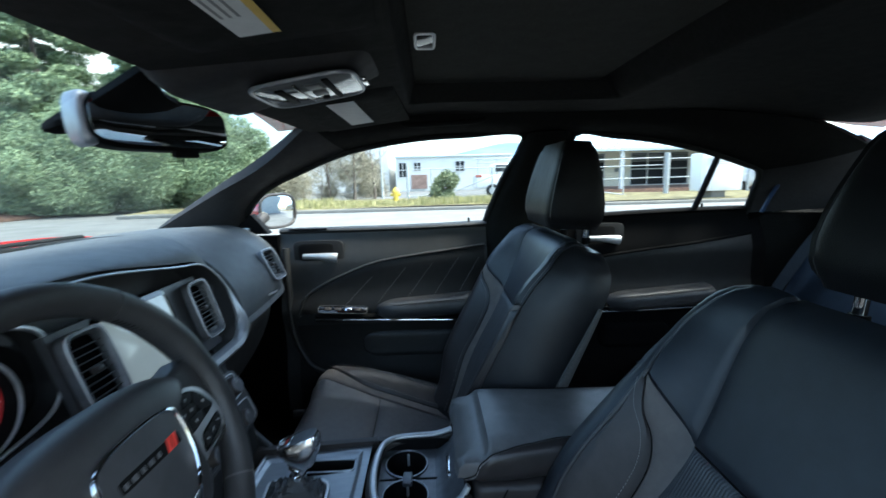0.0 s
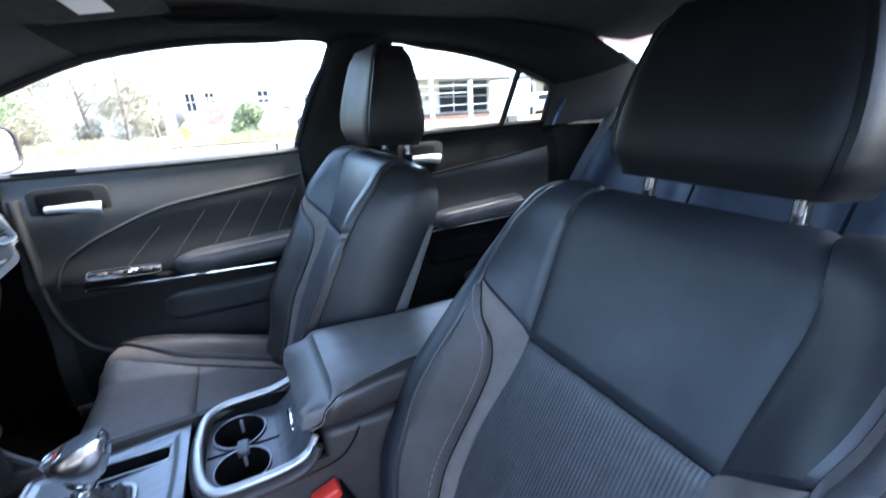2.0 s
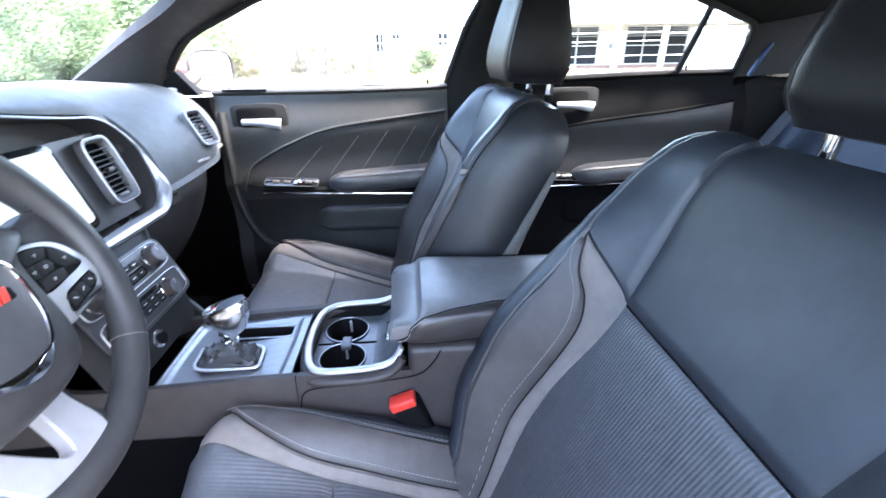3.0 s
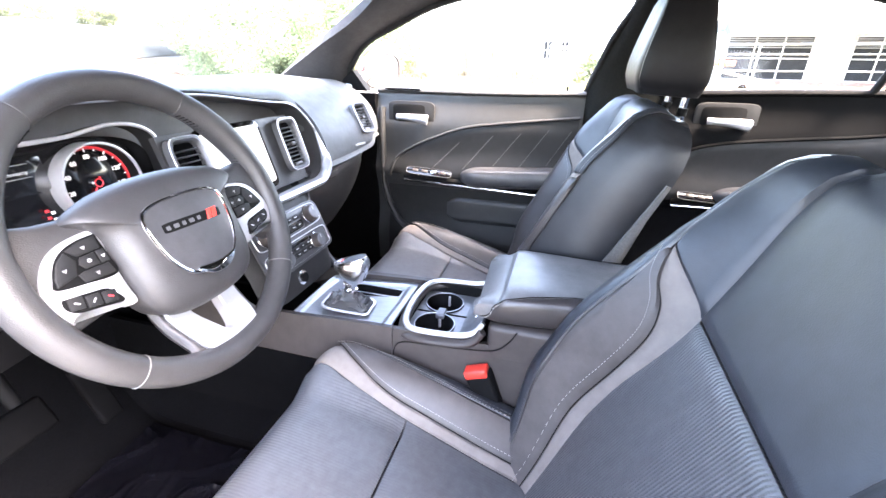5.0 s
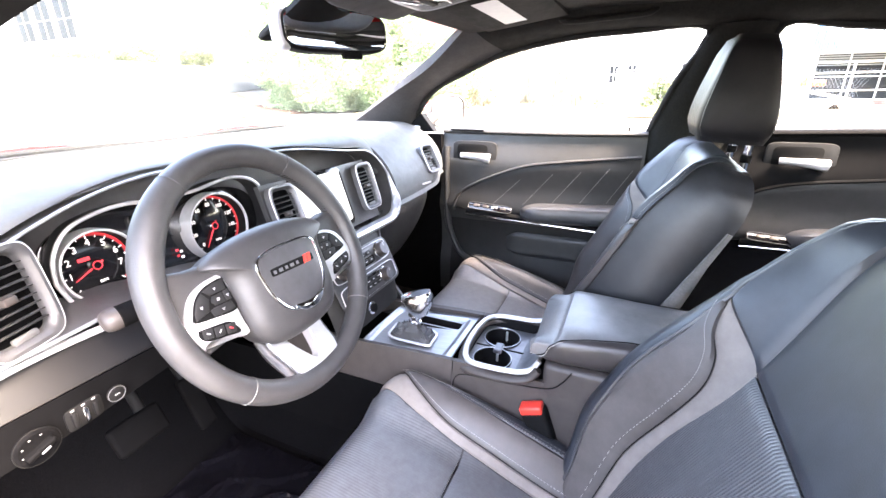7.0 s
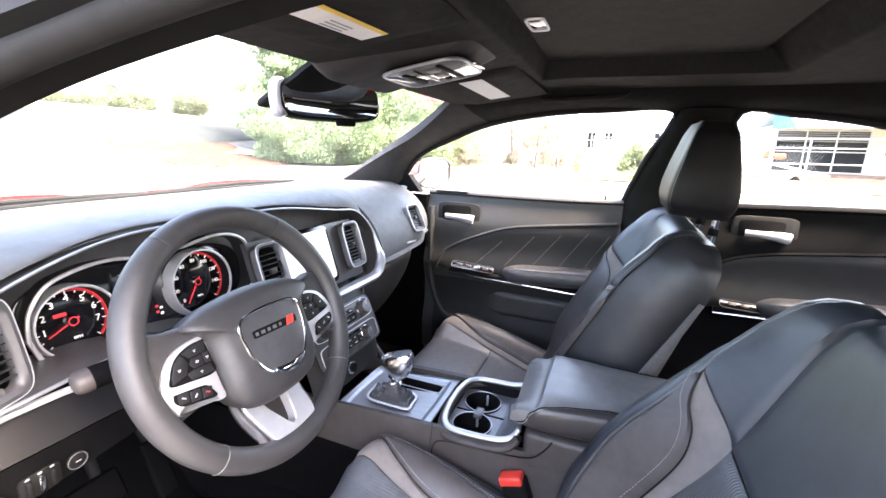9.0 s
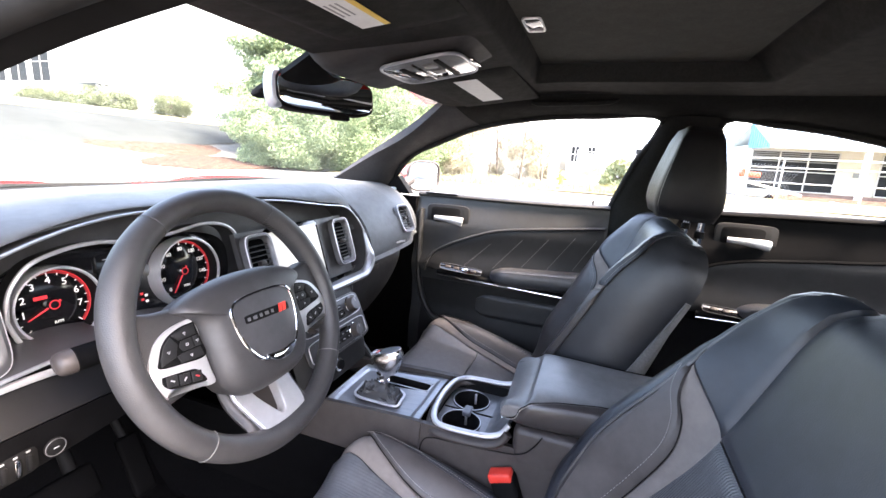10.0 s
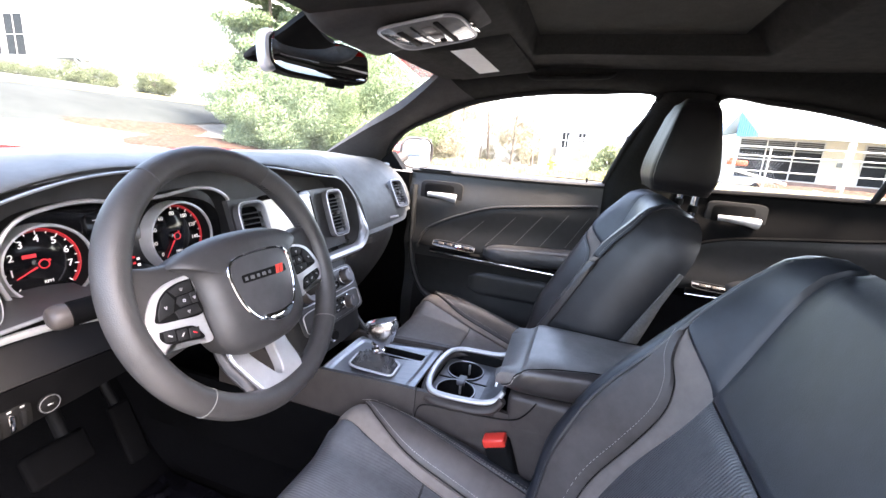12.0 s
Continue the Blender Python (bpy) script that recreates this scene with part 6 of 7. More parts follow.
for k in range(2):
    part("insert_mark", rbox((0, 0, 0), (0.0034, 0.0075, 0.0008), 0.0002, 1, gm @ pose(-0.0255 - 0.0045 * k, 0.0005, 0.0187)), WHITE_LABEL, ins)

# cup holder well
X0, X1 = -0.120, 0.040
well = pose((X0 + X1) / 2, 0.0, 0.664)
WELL = oval(0.079, 0.097, 52, 5.5)
bm = quads([[well @ Vector((x, y, 0)) for x, y in WELL], [well @ Vector((x * 0.98, y * 0.98, -0.07)) for x, y in WELL], [well @ Vector((x * 0.95, y * 0.95, -0.082)) for x, y in WELL]], close_u=True)
bm.faces.new(list(bm.verts)[-52:])
cw = part("cup_well", bm, PLASTIC_DARK, cs)
rim_path = samples([(0.034, 0.104, 0.678), (0.000, 0.103, 0.669), (-0.050, 0.102, 0.667), (-0.085, 0.098, 0.666), (-0.108, 0.078, 0.665), (-0.117, 0.035, 0.664), (-0.118, -0.015, 0.663), (-0.112, -0.060, 0.663), (-0.100, -0.090, 0.663), (-0.080, -0.104, 0.664), (-0.030, -0.107, 0.666), (0.015, -0.106, 0.670), (0.038, -0.103, 0.680), (0.052, -0.099, 0.700)], 110)
part("well_surround", tube([q + Vector((-0.004 * sm(0.0, -0.1, q.x), 0.006 * math.copysign(sm(0.05, 0.10, abs(q.y)), q.y), -0.012)) for q in rim_path], 0.0110, 14, flat=0.75), PLASTIC, cs, "dark shoulder round the cup well")
part("well_rim", tube([q + Vector((0, 0, 0.002)) for q in rim_path], 0.0066, 12, flat=0.75), SILVER, cs, "satin silver well surround")
CUPS = ((-0.060, 0.046), (-0.058, -0.042))
bm = quads([[Vector((x, y, 0.641)) for x in np.linspace(-0.112, 0.020, 66)] for y in np.linspace(-0.094, 0.094, 92)])
gone = [f for f in bm.faces if any((f.calc_center_median().x - a) ** 2 + (f.calc_center_median().y - b) ** 2 < 0.0405 ** 2 for a, b in CUPS)]
bmesh.ops.delete(bm, geom=gone, context='FACES')
part("well_plate", bm, GUNMETAL, cw, "graphite plate round the cup holders")
for cx_, cy_ in CUPS:
    rows = [[Vector((cx_ + r * math.cos(a), cy_ + r * math.sin(a), z)) for a in np.linspace(0, 2 * math.pi, 40, endpoint=False)] for r, z in ((0.0425, 0.6395), (0.0425, 0.6435), (0.0395, 0.6435), (0.0388, 0.640), (0.036, 0.590), (0.030, 0.588))]
    bm = quads(rows, close_u=True)
    bm.faces.new(list(bm.verts)[-40:])
    cup = part("cup_holder", bm, PLASTIC_DARK, cw)
    part("cup_ring", tube([Vector((cx_ + 0.0412 * math.cos(a), cy_ + 0.0412 * math.sin(a), 0.6442)) for a in np.linspace(0, 2 * math.pi, 44, endpoint=False)], 0.0011, 6, closed=True), SATIN, cup, "thin satin cup ring")
    part("cup_tab", rbox((cx_ + 0.002, cy_ + 0.033, 0.628), (0.0050, 0.0050, 0.026), 0.0015), SILVER, cup, "pale spring tab")
part("well_slit", rbox((-0.046, 0.003, 0.6405), (0.128, 0.0045, 0.004), 0.001), SHADE_BLACK, cw)
part("well_bridge", rbox((-0.056, 0.002, 0.642), (0.018, 0.030, 0.012), 0.003, 3), GUNMETAL, cw, "bridge between the cups")
part("well_ramp", panel(lambda s, t: Vector((-0.004 + 0.050 * s, -0.092 + 0.184 * t, 0.6405 + 0.048 * s ** 1.7)), 10, 8, 0.001, 0.006, out=(-0.5, 0, 1)), GUNMETAL, cw, "graphite ramp behind the cups")
part("ramp_latch", rbox((0, 0, 0), (0.009, 0.060, 0.006), 0.0029, 3, pose(0.023, 0.012, 0.659, 0, -38, 0)), CHROME, cw, "chrome push latch")
# armrest box and padded lid
part("armrest_box", rbox((0.262, 0, 0.608), (0.40, 0.226, 0.20), 0.012), PLASTIC, cs)


def lid(a, t):
    x = 0.042 + 0.40 * t
    h = 0.0345 * (1 - 0.5 * sm(0.94, 1, t)) * (0.90 + 0.10 * sm(0, 0.10, t))
    w = 0.114 * (0.96 + 0.04 * sm(0, 0.10, t)) - 0.014 * sm(0.1, 0.6, t)
    c, s = math.cos(a), math.sin(a)
    lead = -0.018 * (1 - abs(s)) if t < 0.001 else 0
    h *= (0.50 + 0.50 * math.sqrt(sm(0, 0.13, t))) if s > 0 else 1.0
    return Vector((x + lead + 0.034 * sm(-0.7, 1.0, s) * (1 - sm(0, 0.14, t)), w * math.copysign(abs(c) ** 0.42, c), 0.7415 + h * math.copysign(abs(s) ** 0.50, s)))


ts = [0.0, 0.006, 0.02, 0.05, 0.09, 0.14] + list(np.linspace(0.2, 0.97, 14)) + [1.0]
rows = [[lid(k * 2 * math.pi / 48, t) for k in range(48)] for t in ts]
c0 = sum(rows[0], Vector()) / 48
rows = [[c0 + (q - c0) * 0.80 - Vector((0.008, 0, 0)) for q in rows[0]]] + rows
# lid in the paler leather that carries the light from above
al = part("armrest_lid", quads(rows, close_u=True, caps=True), ARM_LIT_LEATHER, cs, "padded black leather armrest lid, top light put into a paler colour", angle=60)
for sg in (1, -1):
    st_pts = []
    for k in range(71):
        q = k / 70
        t = 0.010 + 0.94 * q ** 1.7
        ang = float(np.interp(t, (0.010, 0.05, 0.10, 0.23, 0.40), (-0.60, 0.12, 0.36, 0.72, 0.92)))
        p = lid(ang if sg > 0 else math.pi - ang, t)
        st_pts.append(p + Vector((-0.001, sg * 0.0012, 0.0012)))
    part("lid_seam", tube(st_pts, 0.0011, 5), PLASTIC_DARK, al)
    part("lid_stitching", join(*[tube([st_pts[k] + Vector((0, sg * 0.0008, -0.0030)), st_pts[k].lerp(st_pts[k + 1], 0.62) + Vector((0, sg * 0.0008, -0.0030))], 0.0008, 5) for k in range(70)]), STITCH, al)
def lid_side(s, t):
    tt = 0.012 + 0.94 * s
    hi = float(np.interp(tt, (0.010, 0.05, 0.10, 0.23, 0.40), (-0.60, 0.12, 0.36, 0.72, 0.92))) - 0.02
    q = lid(math.pi - (-1.25 + (hi + 1.25) * t), tt)
    return q + Vector((0, -0.0012, 0))


# the driver's side of the lid takes a darker leather than the top
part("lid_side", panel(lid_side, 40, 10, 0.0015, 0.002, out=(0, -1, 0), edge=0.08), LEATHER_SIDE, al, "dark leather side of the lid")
part("lid_latch", rbox((0.050, 0.050, 0.724), (0.014, 0.040, 0.042), 0.005), SILVER, al, "satin lid latch")

# joint lines of the side panels
joint = samples([(-0.119, -0.1235, 0.600), (-0.112, -0.1225, 0.634), (-0.092, -0.1205, 0.645), (-0.040, -0.1195, 0.648), (0.026, -0.1185, 0.652), (0.078, -0.1175, 0.660), (0.101, -0.1165, 0.680), (0.115, -0.1155, 0.704)], 60)
part("side_joint", tube(joint, 0.0012, 6), PLASTIC_DARK, cs)

# ---- pedals, mat ----
mt_ = thing("floor_mat", (-0.62, -0.36, 0.28), "dark floor mat under crumpled clear protective film", "floor mat")


def matf(s, t):
    x, y = -0.93 + 0.62 * s, -0.60 + 0.44 * t
    return Vector((x, y, floor_z(x, y) + 0.012))


part("mat_carpet", panel(matf, 24, 18, 0.004, 0.008, out=(0, 0, 1)), CARPET, mt_)


def film(s, t):
    q = matf(0.30 + 0.66 * s, 0.18 + 0.78 * t)
    n = noise.noise(Vector((q.x * 7, q.y * 11, 0.3))) * 0.006
    n += 0.007 * max(0.0, 1 - 9 * abs(noise.noise(Vector((q.x * 4 + q.y * 5, q.y * 9 - q.x * 6, 5.1))))) + 0.004 * max(0.0, 1 - 7 * abs(noise.noise(Vector((q.x * 13, q.y * 6, 8.4)))))
    return q + Vector((0, 0, 0.014 + n))


part("protective_film", panel(film, 80, 70, 0.0, 0.0006, out=(0, 0, 1)), PLASTIC_SHEET, mt_, "crumpled clear film")
# pedal pads take the near-black plastic that carries the footwell's shade
bp = thing("brake_pedal", (-0.64, -0.45, 0.56), "wide rubber brake pedal on a steel arm", "pedal")
part("pedal_pad", rbox((0, 0, 0), (0.020, 0.095, 0.060), 0.008, 3, Matrix.Translation((-0.62, -0.455, 0.597)) @ Euler((0, radians(-28), 0)).to_matrix().to_4x4()), SHADE_BLACK, bp)
part("pedal_arm", tube([(-0.635, -0.435, 0.61), (-0.70, -0.425, 0.70), (-0.78, -0.42, 0.80)], 0.011, 10), PLASTIC_DARK, bp)
ap = thing("accelerator_pedal", (-0.68, -0.315, 0.48), "long black rubber accelerator pedal", "pedal")
part("pedal_pad", rbox((0, 0, 0), (0.016, 0.042, 0.125), 0.007, 3, Matrix.Translation((-0.66, -0.315, 0.54)) @ Euler((0, radians(-24), 0)).to_matrix().to_4x4()), SHADE_BLACK, ap)
part("pedal_arm", tube([(-0.69, -0.315, 0.59), (-0.76, -0.315, 0.70)], 0.009, 10), PLASTIC_DARK, ap)

# ---- overhead: visors, console, mirror, handle ----
def visor(sg, x0, y0, y1, label):
    v = thing("sun_visor", (-0.22, sg * 0.3, 1.36), label, "sun visor", group="sun visors")

    def fn(s, t):
        x = x0 + 0.225 * s
        y = sg * (y0 + (y1 - y0) * t)
        return Vector((x + 0.02 * t, y, 1.352 + 0.13 * (x + 0.36) - 0.018 * t + 0.003))
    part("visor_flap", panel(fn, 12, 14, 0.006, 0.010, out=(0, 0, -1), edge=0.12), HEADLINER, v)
    part("visor_label", panel(lambda s, t: fn((0.355 + 0.255 * s) if sg > 0 else (0.350 + 0.160 * s), 0.11 + 0.66 * t if sg > 0 else 0.20 + 0.54 * t) - Vector((0, 0, 0.008)), 4, 6, 0.0005, 0.0005, out=(0, 0, -1), edge=0.02), WHITE_LABEL, v, "white warning label")
    if sg < 0:
        part("label_stripe", panel(lambda s, t: fn(0.510 + 0.040 * s, 0.20 + 0.54 * t) - Vector((0, 0, 0.008)), 3, 6, 0.0005, 0.0005, out=(0, 0, -1), edge=0.02), YELLOW_LABEL, v, "yellow label stripe")
    for k in range(3 if sg < 0 else 0):
        part("print_bar", panel(lambda s, t: fn(0.372 + 0.036 * k + 0.014 * s, 0.40 + 0.16 * t) - Vector((0, 0, 0.0090)), 2, 3, 0.0002, 0.0002, out=(0, 0, -1), edge=0.02), PRINT, v)
    return v


visor(-1, -0.282, 0.170, 0.49, "dark cloth sun visor with a white and yellow label")
visor(1, -0.290, 0.165, 0.52, "dark cloth sun visor with a white warning label")

oc = thing("overhead_console", (-0.25, 0.0, 1.37), "dark overhead console with clear map lamps and buttons", "console")


def ohc(s, t):
    x, u = -0.385 + 0.32 * s, 2 * t - 1
    w = 0.138 - 0.043 * sm(0.25, 0.9, s)
    drop = (0.030 + 0.018 * sm(0.5, 0.12, s)) * (1 - abs(u) ** 8) ** 0.6 * math.sqrt(min(1, s / 0.10)) * (1 - 0.6 * sm(0.8, 1, s))
    return Vector((x, u * w, 1.372 + 0.11 * (x + 0.40) - drop))


part("console_shell", panel(ohc, 24, 24, 0.0, 0.012, out=(0, 0, -1)), PILLAR, oc)
mo = axes((-0.185, 0.0, 1.357), (0, 1, 0), (0.985, 0, 0.17), (0.17, 0, -0.985))
lp = part("map_lamp", prism(oval(0.082, 0.078, 44, 5), 0.005, mo, 0.002), LAMP_LENS, oc, "clear map lamp lens")
part("lamp_frame", tube([mo @ Vector((x, y, 0.003)) for x, y in oval(0.084, 0.080, 72, 5)], 0.0030, 8, closed=True, ref=(1, 0, 0)), SATIN, lp)
for k, (x, y, w_, h_, mt) in enumerate(((0, 0.035, 0.13, 0.010, PLASTIC_DARK), (0.0, -0.012, 0.13, 0.004, GLOSS_BLACK), (-0.035, 0.012, 0.030, 0.022, BEZEL), (0.012, 0.012, 0.030, 0.022, BEZEL), (0.0, -0.040, 0.10, 0.012, PLASTIC_DARK), (0.052, 0.012, 0.012, 0.012, PLASTIC_DARK))):
    part("lamp_button", rbox((0, 0, 0), (w_, h_, 0.004), 0.0015, 2, mo @ pose(x, y, 0.006)), mt, lp)
part("glasses_pull", rbox((0, 0, 0), (0.06, 0.008, 0.006), 0.002, 2, mo @ pose(0.01, 0.088, 0.004)), CHROME, oc)

rm = thing("rear_view_mirror", (-0.50, 0.02, 1.34), "rear-view mirror in a black frame on a windscreen mount", "mirror")
mrot = axes((-0.438, 0.026, 1.3090), (0.36, 0.925, 0.012), (0.10, -0.052, 0.99)) @ Matrix.Rotation(radians(-11), 4, 'X')
part("mirror_body", prism(oval(0.128, 0.0430, 48, 4.2), 0.030, mrot @ pose(0, 0, -0.028), 0.006, 3), PLASTIC_DARK, rm)
part("mirror_back", lathe([(0.02, -0.06), (0.09, -0.05), (0.122, -0.035), (0.126, -0.026)], 40, mrot @ Matrix.Diagonal((1, 0.340, 1, 1))), PLASTIC, rm)
part("mirror_glass", prism(oval(0.121, 0.0372, 48, 4.2), 0.002, mrot @ pose(0, 0, 0.0015), 0.0004), MIRROR, rm)
part("mirror_buttons", rbox((0, 0, 0), (0.050, 0.014, 0.012), 0.004, 2, mrot @ pose(0.03, -0.047, -0.004)), PLASTIC_DARK, rm)
# highlight on the glossy black housing end, modelled as a pale satin piece
part("mirror_end_glint", prism(oval(0.017, 0.0395, 36, 2.6), 0.030, mrot @ pose(-0.119, 0, -0.029), 0.011, 4), SATIN, rm, "highlight on the end of the housing, put in as a pale cap")
tip_m = Vector((-0.553, -0.084, 1.292))
mca = spline([tip_m, Vector((-0.475, -0.082, 1.330)), Vector((-0.395, -0.085, 1.372))])
mcb = spline([tip_m + Vector((0.003, 0.006, -0.004)), Vector((-0.505, 0.0, 1.300)), Vector((-0.425, 0.055, 1.345))])
part("mount_cover", panel(lambda s, t: mca(t).lerp(mcb(t), s) - Vector((0, 0, 0.012 * math.sin(math.pi * s) * t)), 8, 14, 0.004, 0.012, out=(0.6, -0.2, -0.7)), PLASTIC_DARK, rm)
part("mount_arm", tube([(-0.54, 0.01, 1.345), (-0.50, 0.02, 1.325), (-0.465, 0.026, 1.302)], 0.012, 10), PLASTIC_DARK, rm)

gh = thing("grab_handle", (0.05, 0.56, 1.36), "dark folded grab handle above the passenger window", "grab handle")
part("handle_bar", tube(samples([(-0.07, 0.545, 1.376), (-0.05, 0.535, 1.362), (0.05, 0.533, 1.364), (0.15, 0.538, 1.370), (0.17, 0.548, 1.384)], 20), 0.011, 10, flat=0.7), HEADLINER, gh)
rsp = thing("sunroof_pull", (0.002, 0.04, 1.442), "recessed silver edged pull of the sunroof shade", "pull handle")
mrp = axes((0.002, 0.040, 1.4405), (0, 1, 0), (1, 0, 0), (0, 0, -1))
part("pull_cup", prism(oval(0.040, 0.0165, 28, 7), 0.002, mrp, 0.0005), GLOSS_BLACK, rsp)
part("pull_rim", tube([mrp @ Vector((x, y, 0.002)) for x, y in oval(0.040, 0.0165, 32, 7)], 0.0025, 6, closed=True), SILVER, rsp)


# ---- the car's bonnet and wipers ----
bon = thing("car_bonnet", (-1.5, 0, 0.6), "red painted bonnet of the car", "bonnet")
part("bonnet_skin", panel(lambda s, t: Vector((-1.10 - 1.05 * s, -0.80 + 1.6 * t, 1.064 - 0.10 * s - 0.07 * s ** 3 - 0.05 * (2 * t - 1) ** 4 + 0.015 * sm(0.15, 0.3, abs(2 * t - 1)) * (1 - s))), 20, 24, 0.0, 0.02, out=(0, 0, 1)), RED_PAINT, bon)
part("cowl", panel(lambda s, t: Vector((-1.12 + 0.09 * s, -0.74 + 1.48 * t, 1.012 + 0.014 * s)), 4, 20, 0.0, 0.02, out=(0, 0, 1)), PLASTIC_DARK, bon)
for a, b in ((-0.62, 0.0), (0.02, 0.60)):
    wp = thing("wiper", (-1.09, a, 1.03), "black wiper arm resting below the windscreen", "wiper")
    part("wiper_blade", tube(samples([(-1.06, a, 1.060), (-1.075, (a + b) / 2, 1.068), (-1.06, b, 1.062)], 12), 0.006, 8), RUBBER, wp)
    part("wiper_arm", tube([(-1.10, b - 0.05, 1.035), (-1.08, (a + b) / 2, 1.062)], 0.007, 8), PLASTIC_DARK, wp)

# ---- outside ----
ASPHALT = mat("worn_asphalt", (0.148, 0.146, 0.141), 0.9, var=0.25, scale=0.8, bump=0.3, bscale=60, spec=0.2)
VERGE = mat("dry_verge_grass", (0.17, 0.150, 0.085), 0.95, var=0.5, scale=1.6, bump=0.6, bscale=12, spec=0.1)
MULCH = mat("bark_mulch", (0.075, 0.048, 0.038), 0.95, var=0.5, scale=5, bump=0.8, bscale=20, spec=0.03)
KERB = mat("pale_concrete", (0.19, 0.18, 0.16), 0.9, var=0.15, scale=3, bump=0.3, bscale=40)
WALL_WHITE = mat("white_painted_wall", (0.62, 0.62, 0.60), 0.85, var=0.06, scale=0.7, bump=0.1, bscale=20)
WALL_CREAM = mat("cream_wall", (0.72, 0.67, 0.55), 0.85, var=0.08, scale=0.7, bump=0.1, bscale=20)
BRICKRED = mat("red_brick_base", (0.26, 0.175, 0.145), 0.9, var=0.3, scale=3, bump=0.4, bscale=14)
ROOF_BLUE = mat("pale_blue_metal_roof", (0.55, 0.66, 0.72), 0.5, var=0.08, scale=1, spec=0.3)
FASCIA = mat("sky_blue_gable", (0.07, 0.24, 0.42), 0.6, var=0.06, scale=1)
PANE = mat("dark_window_pane", (0.022, 0.024, 0.026), 0.4, var=0.25, scale=2, spec=0.05)
SLATW = mat("window_blind", (0.24, 0.25, 0.25), 0.7, var=0.1)
GALV = mat("galvanised_steel", (0.42, 0.44, 0.45), 0.5, metal=0.3, var=0.08, scale=6)
ORANGE = mat("orange_paint", (0.34, 0.055, 0.016), 0.6, var=0.08)
HYDRANT = mat("yellow_paint", (0.60, 0.44, 0.07), 0.5, var=0.08)
TRUCK = mat("white_vehicle_paint", (0.80, 0.80, 0.80), 0.3, var=0.03, coat=0.5)
BARK = mat("grey_bark", (0.13, 0.105, 0.085), 0.95, var=0.4, scale=8, bump=0.7, bscale=20)


def foliage(name, c1, c2):
    m = bpy.data.materials.new(name)
    m.use_nodes = True
    nt = m.node_tree
    b = nt.nodes["Principled BSDF"]
    g = nt.nodes.new("ShaderNodeNewGeometry")
    r = nt.nodes.new("ShaderNodeValToRGB")
    r.color_ramp.elements[0].color, r.color_ramp.elements[1].color = (*c1, 1), (*c2, 1)
    nt.links.new(g.outputs["Random Per Island"], r.inputs[0])
    nt.links.new(r.outputs[0], b.inputs["Base Color"])
    b.inputs["Roughness"].default_value = 0.7
    b.inputs["Specular IOR Level"].default_value = 0.2
    return m


CEDAR = foliage("cedar_green", (0.11, 0.165, 0.10), (0.27, 0.33, 0.19))
PALE_SHRUB = foliage("pale_shrub", (0.080, 0.105, 0.060), (0.170, 0.190, 0.115))
GATE_SHRUB = foliage("light_green_shrub", (0.17, 0.20, 0.11), (0.30, 0.33, 0.20))
TWIGS = foliage("bare_straw_twigs", (0.24, 0.22, 0.165), (0.40, 0.37, 0.29))

def rise(x):
    """The street climbs ahead of the car."""
    return 4.3 * (1 - math.exp(-max(0.0, -x - 22.0) / 10.0))


bm = bmesh.new()
bmesh.ops.create_grid(bm, x_segments=130, y_segments=130, size=260)
for v in bm.verts:
    v.co.z = rise(v.co.x)
tagged(part("ground", bm, ASPHALT), "worn pale grey asphalt yard and street", "ground", kind="structure")


def strip(name, x0, x1, y0, y1, z, material, label, cat):
    bm = quads([[Vector((x, y, z + 0.06 * noise.noise(Vector((x * 0.4, y * 0.4, 1))))) for y in np.linspace(y0, y1, 8)] for x in np.linspace(x0, x1, 60)])
    return tagged(part(name, bm, material), label, cat, kind="structure")


STREET = mat("pale_street_surface", (0.203, 0.200, 0.193), 0.9, var=0.2, scale=0.8, bump=0.3, bscale=60, spec=0.2)
bm = quads([[Vector((x, y, 0.012)) for y in (5.0, 10.0, 16.3)] for x in np.linspace(-8, 60, 30)])
tagged(part("road", bm, STREET), "pale worn street beside the yard", "road", kind="structure")
strip("verge", -12, 60, 16.4, 24.5, 0.16, VERGE, "dry yellow grass verge beyond the street", "verge")
bmk = rbox((24, 16.25, 0.03), (72, 0.3, 0.22), 0.04, 2)
tagged(part("kerb", bmk, KERB), "pale concrete kerb along the street", "kerb", kind="structure")


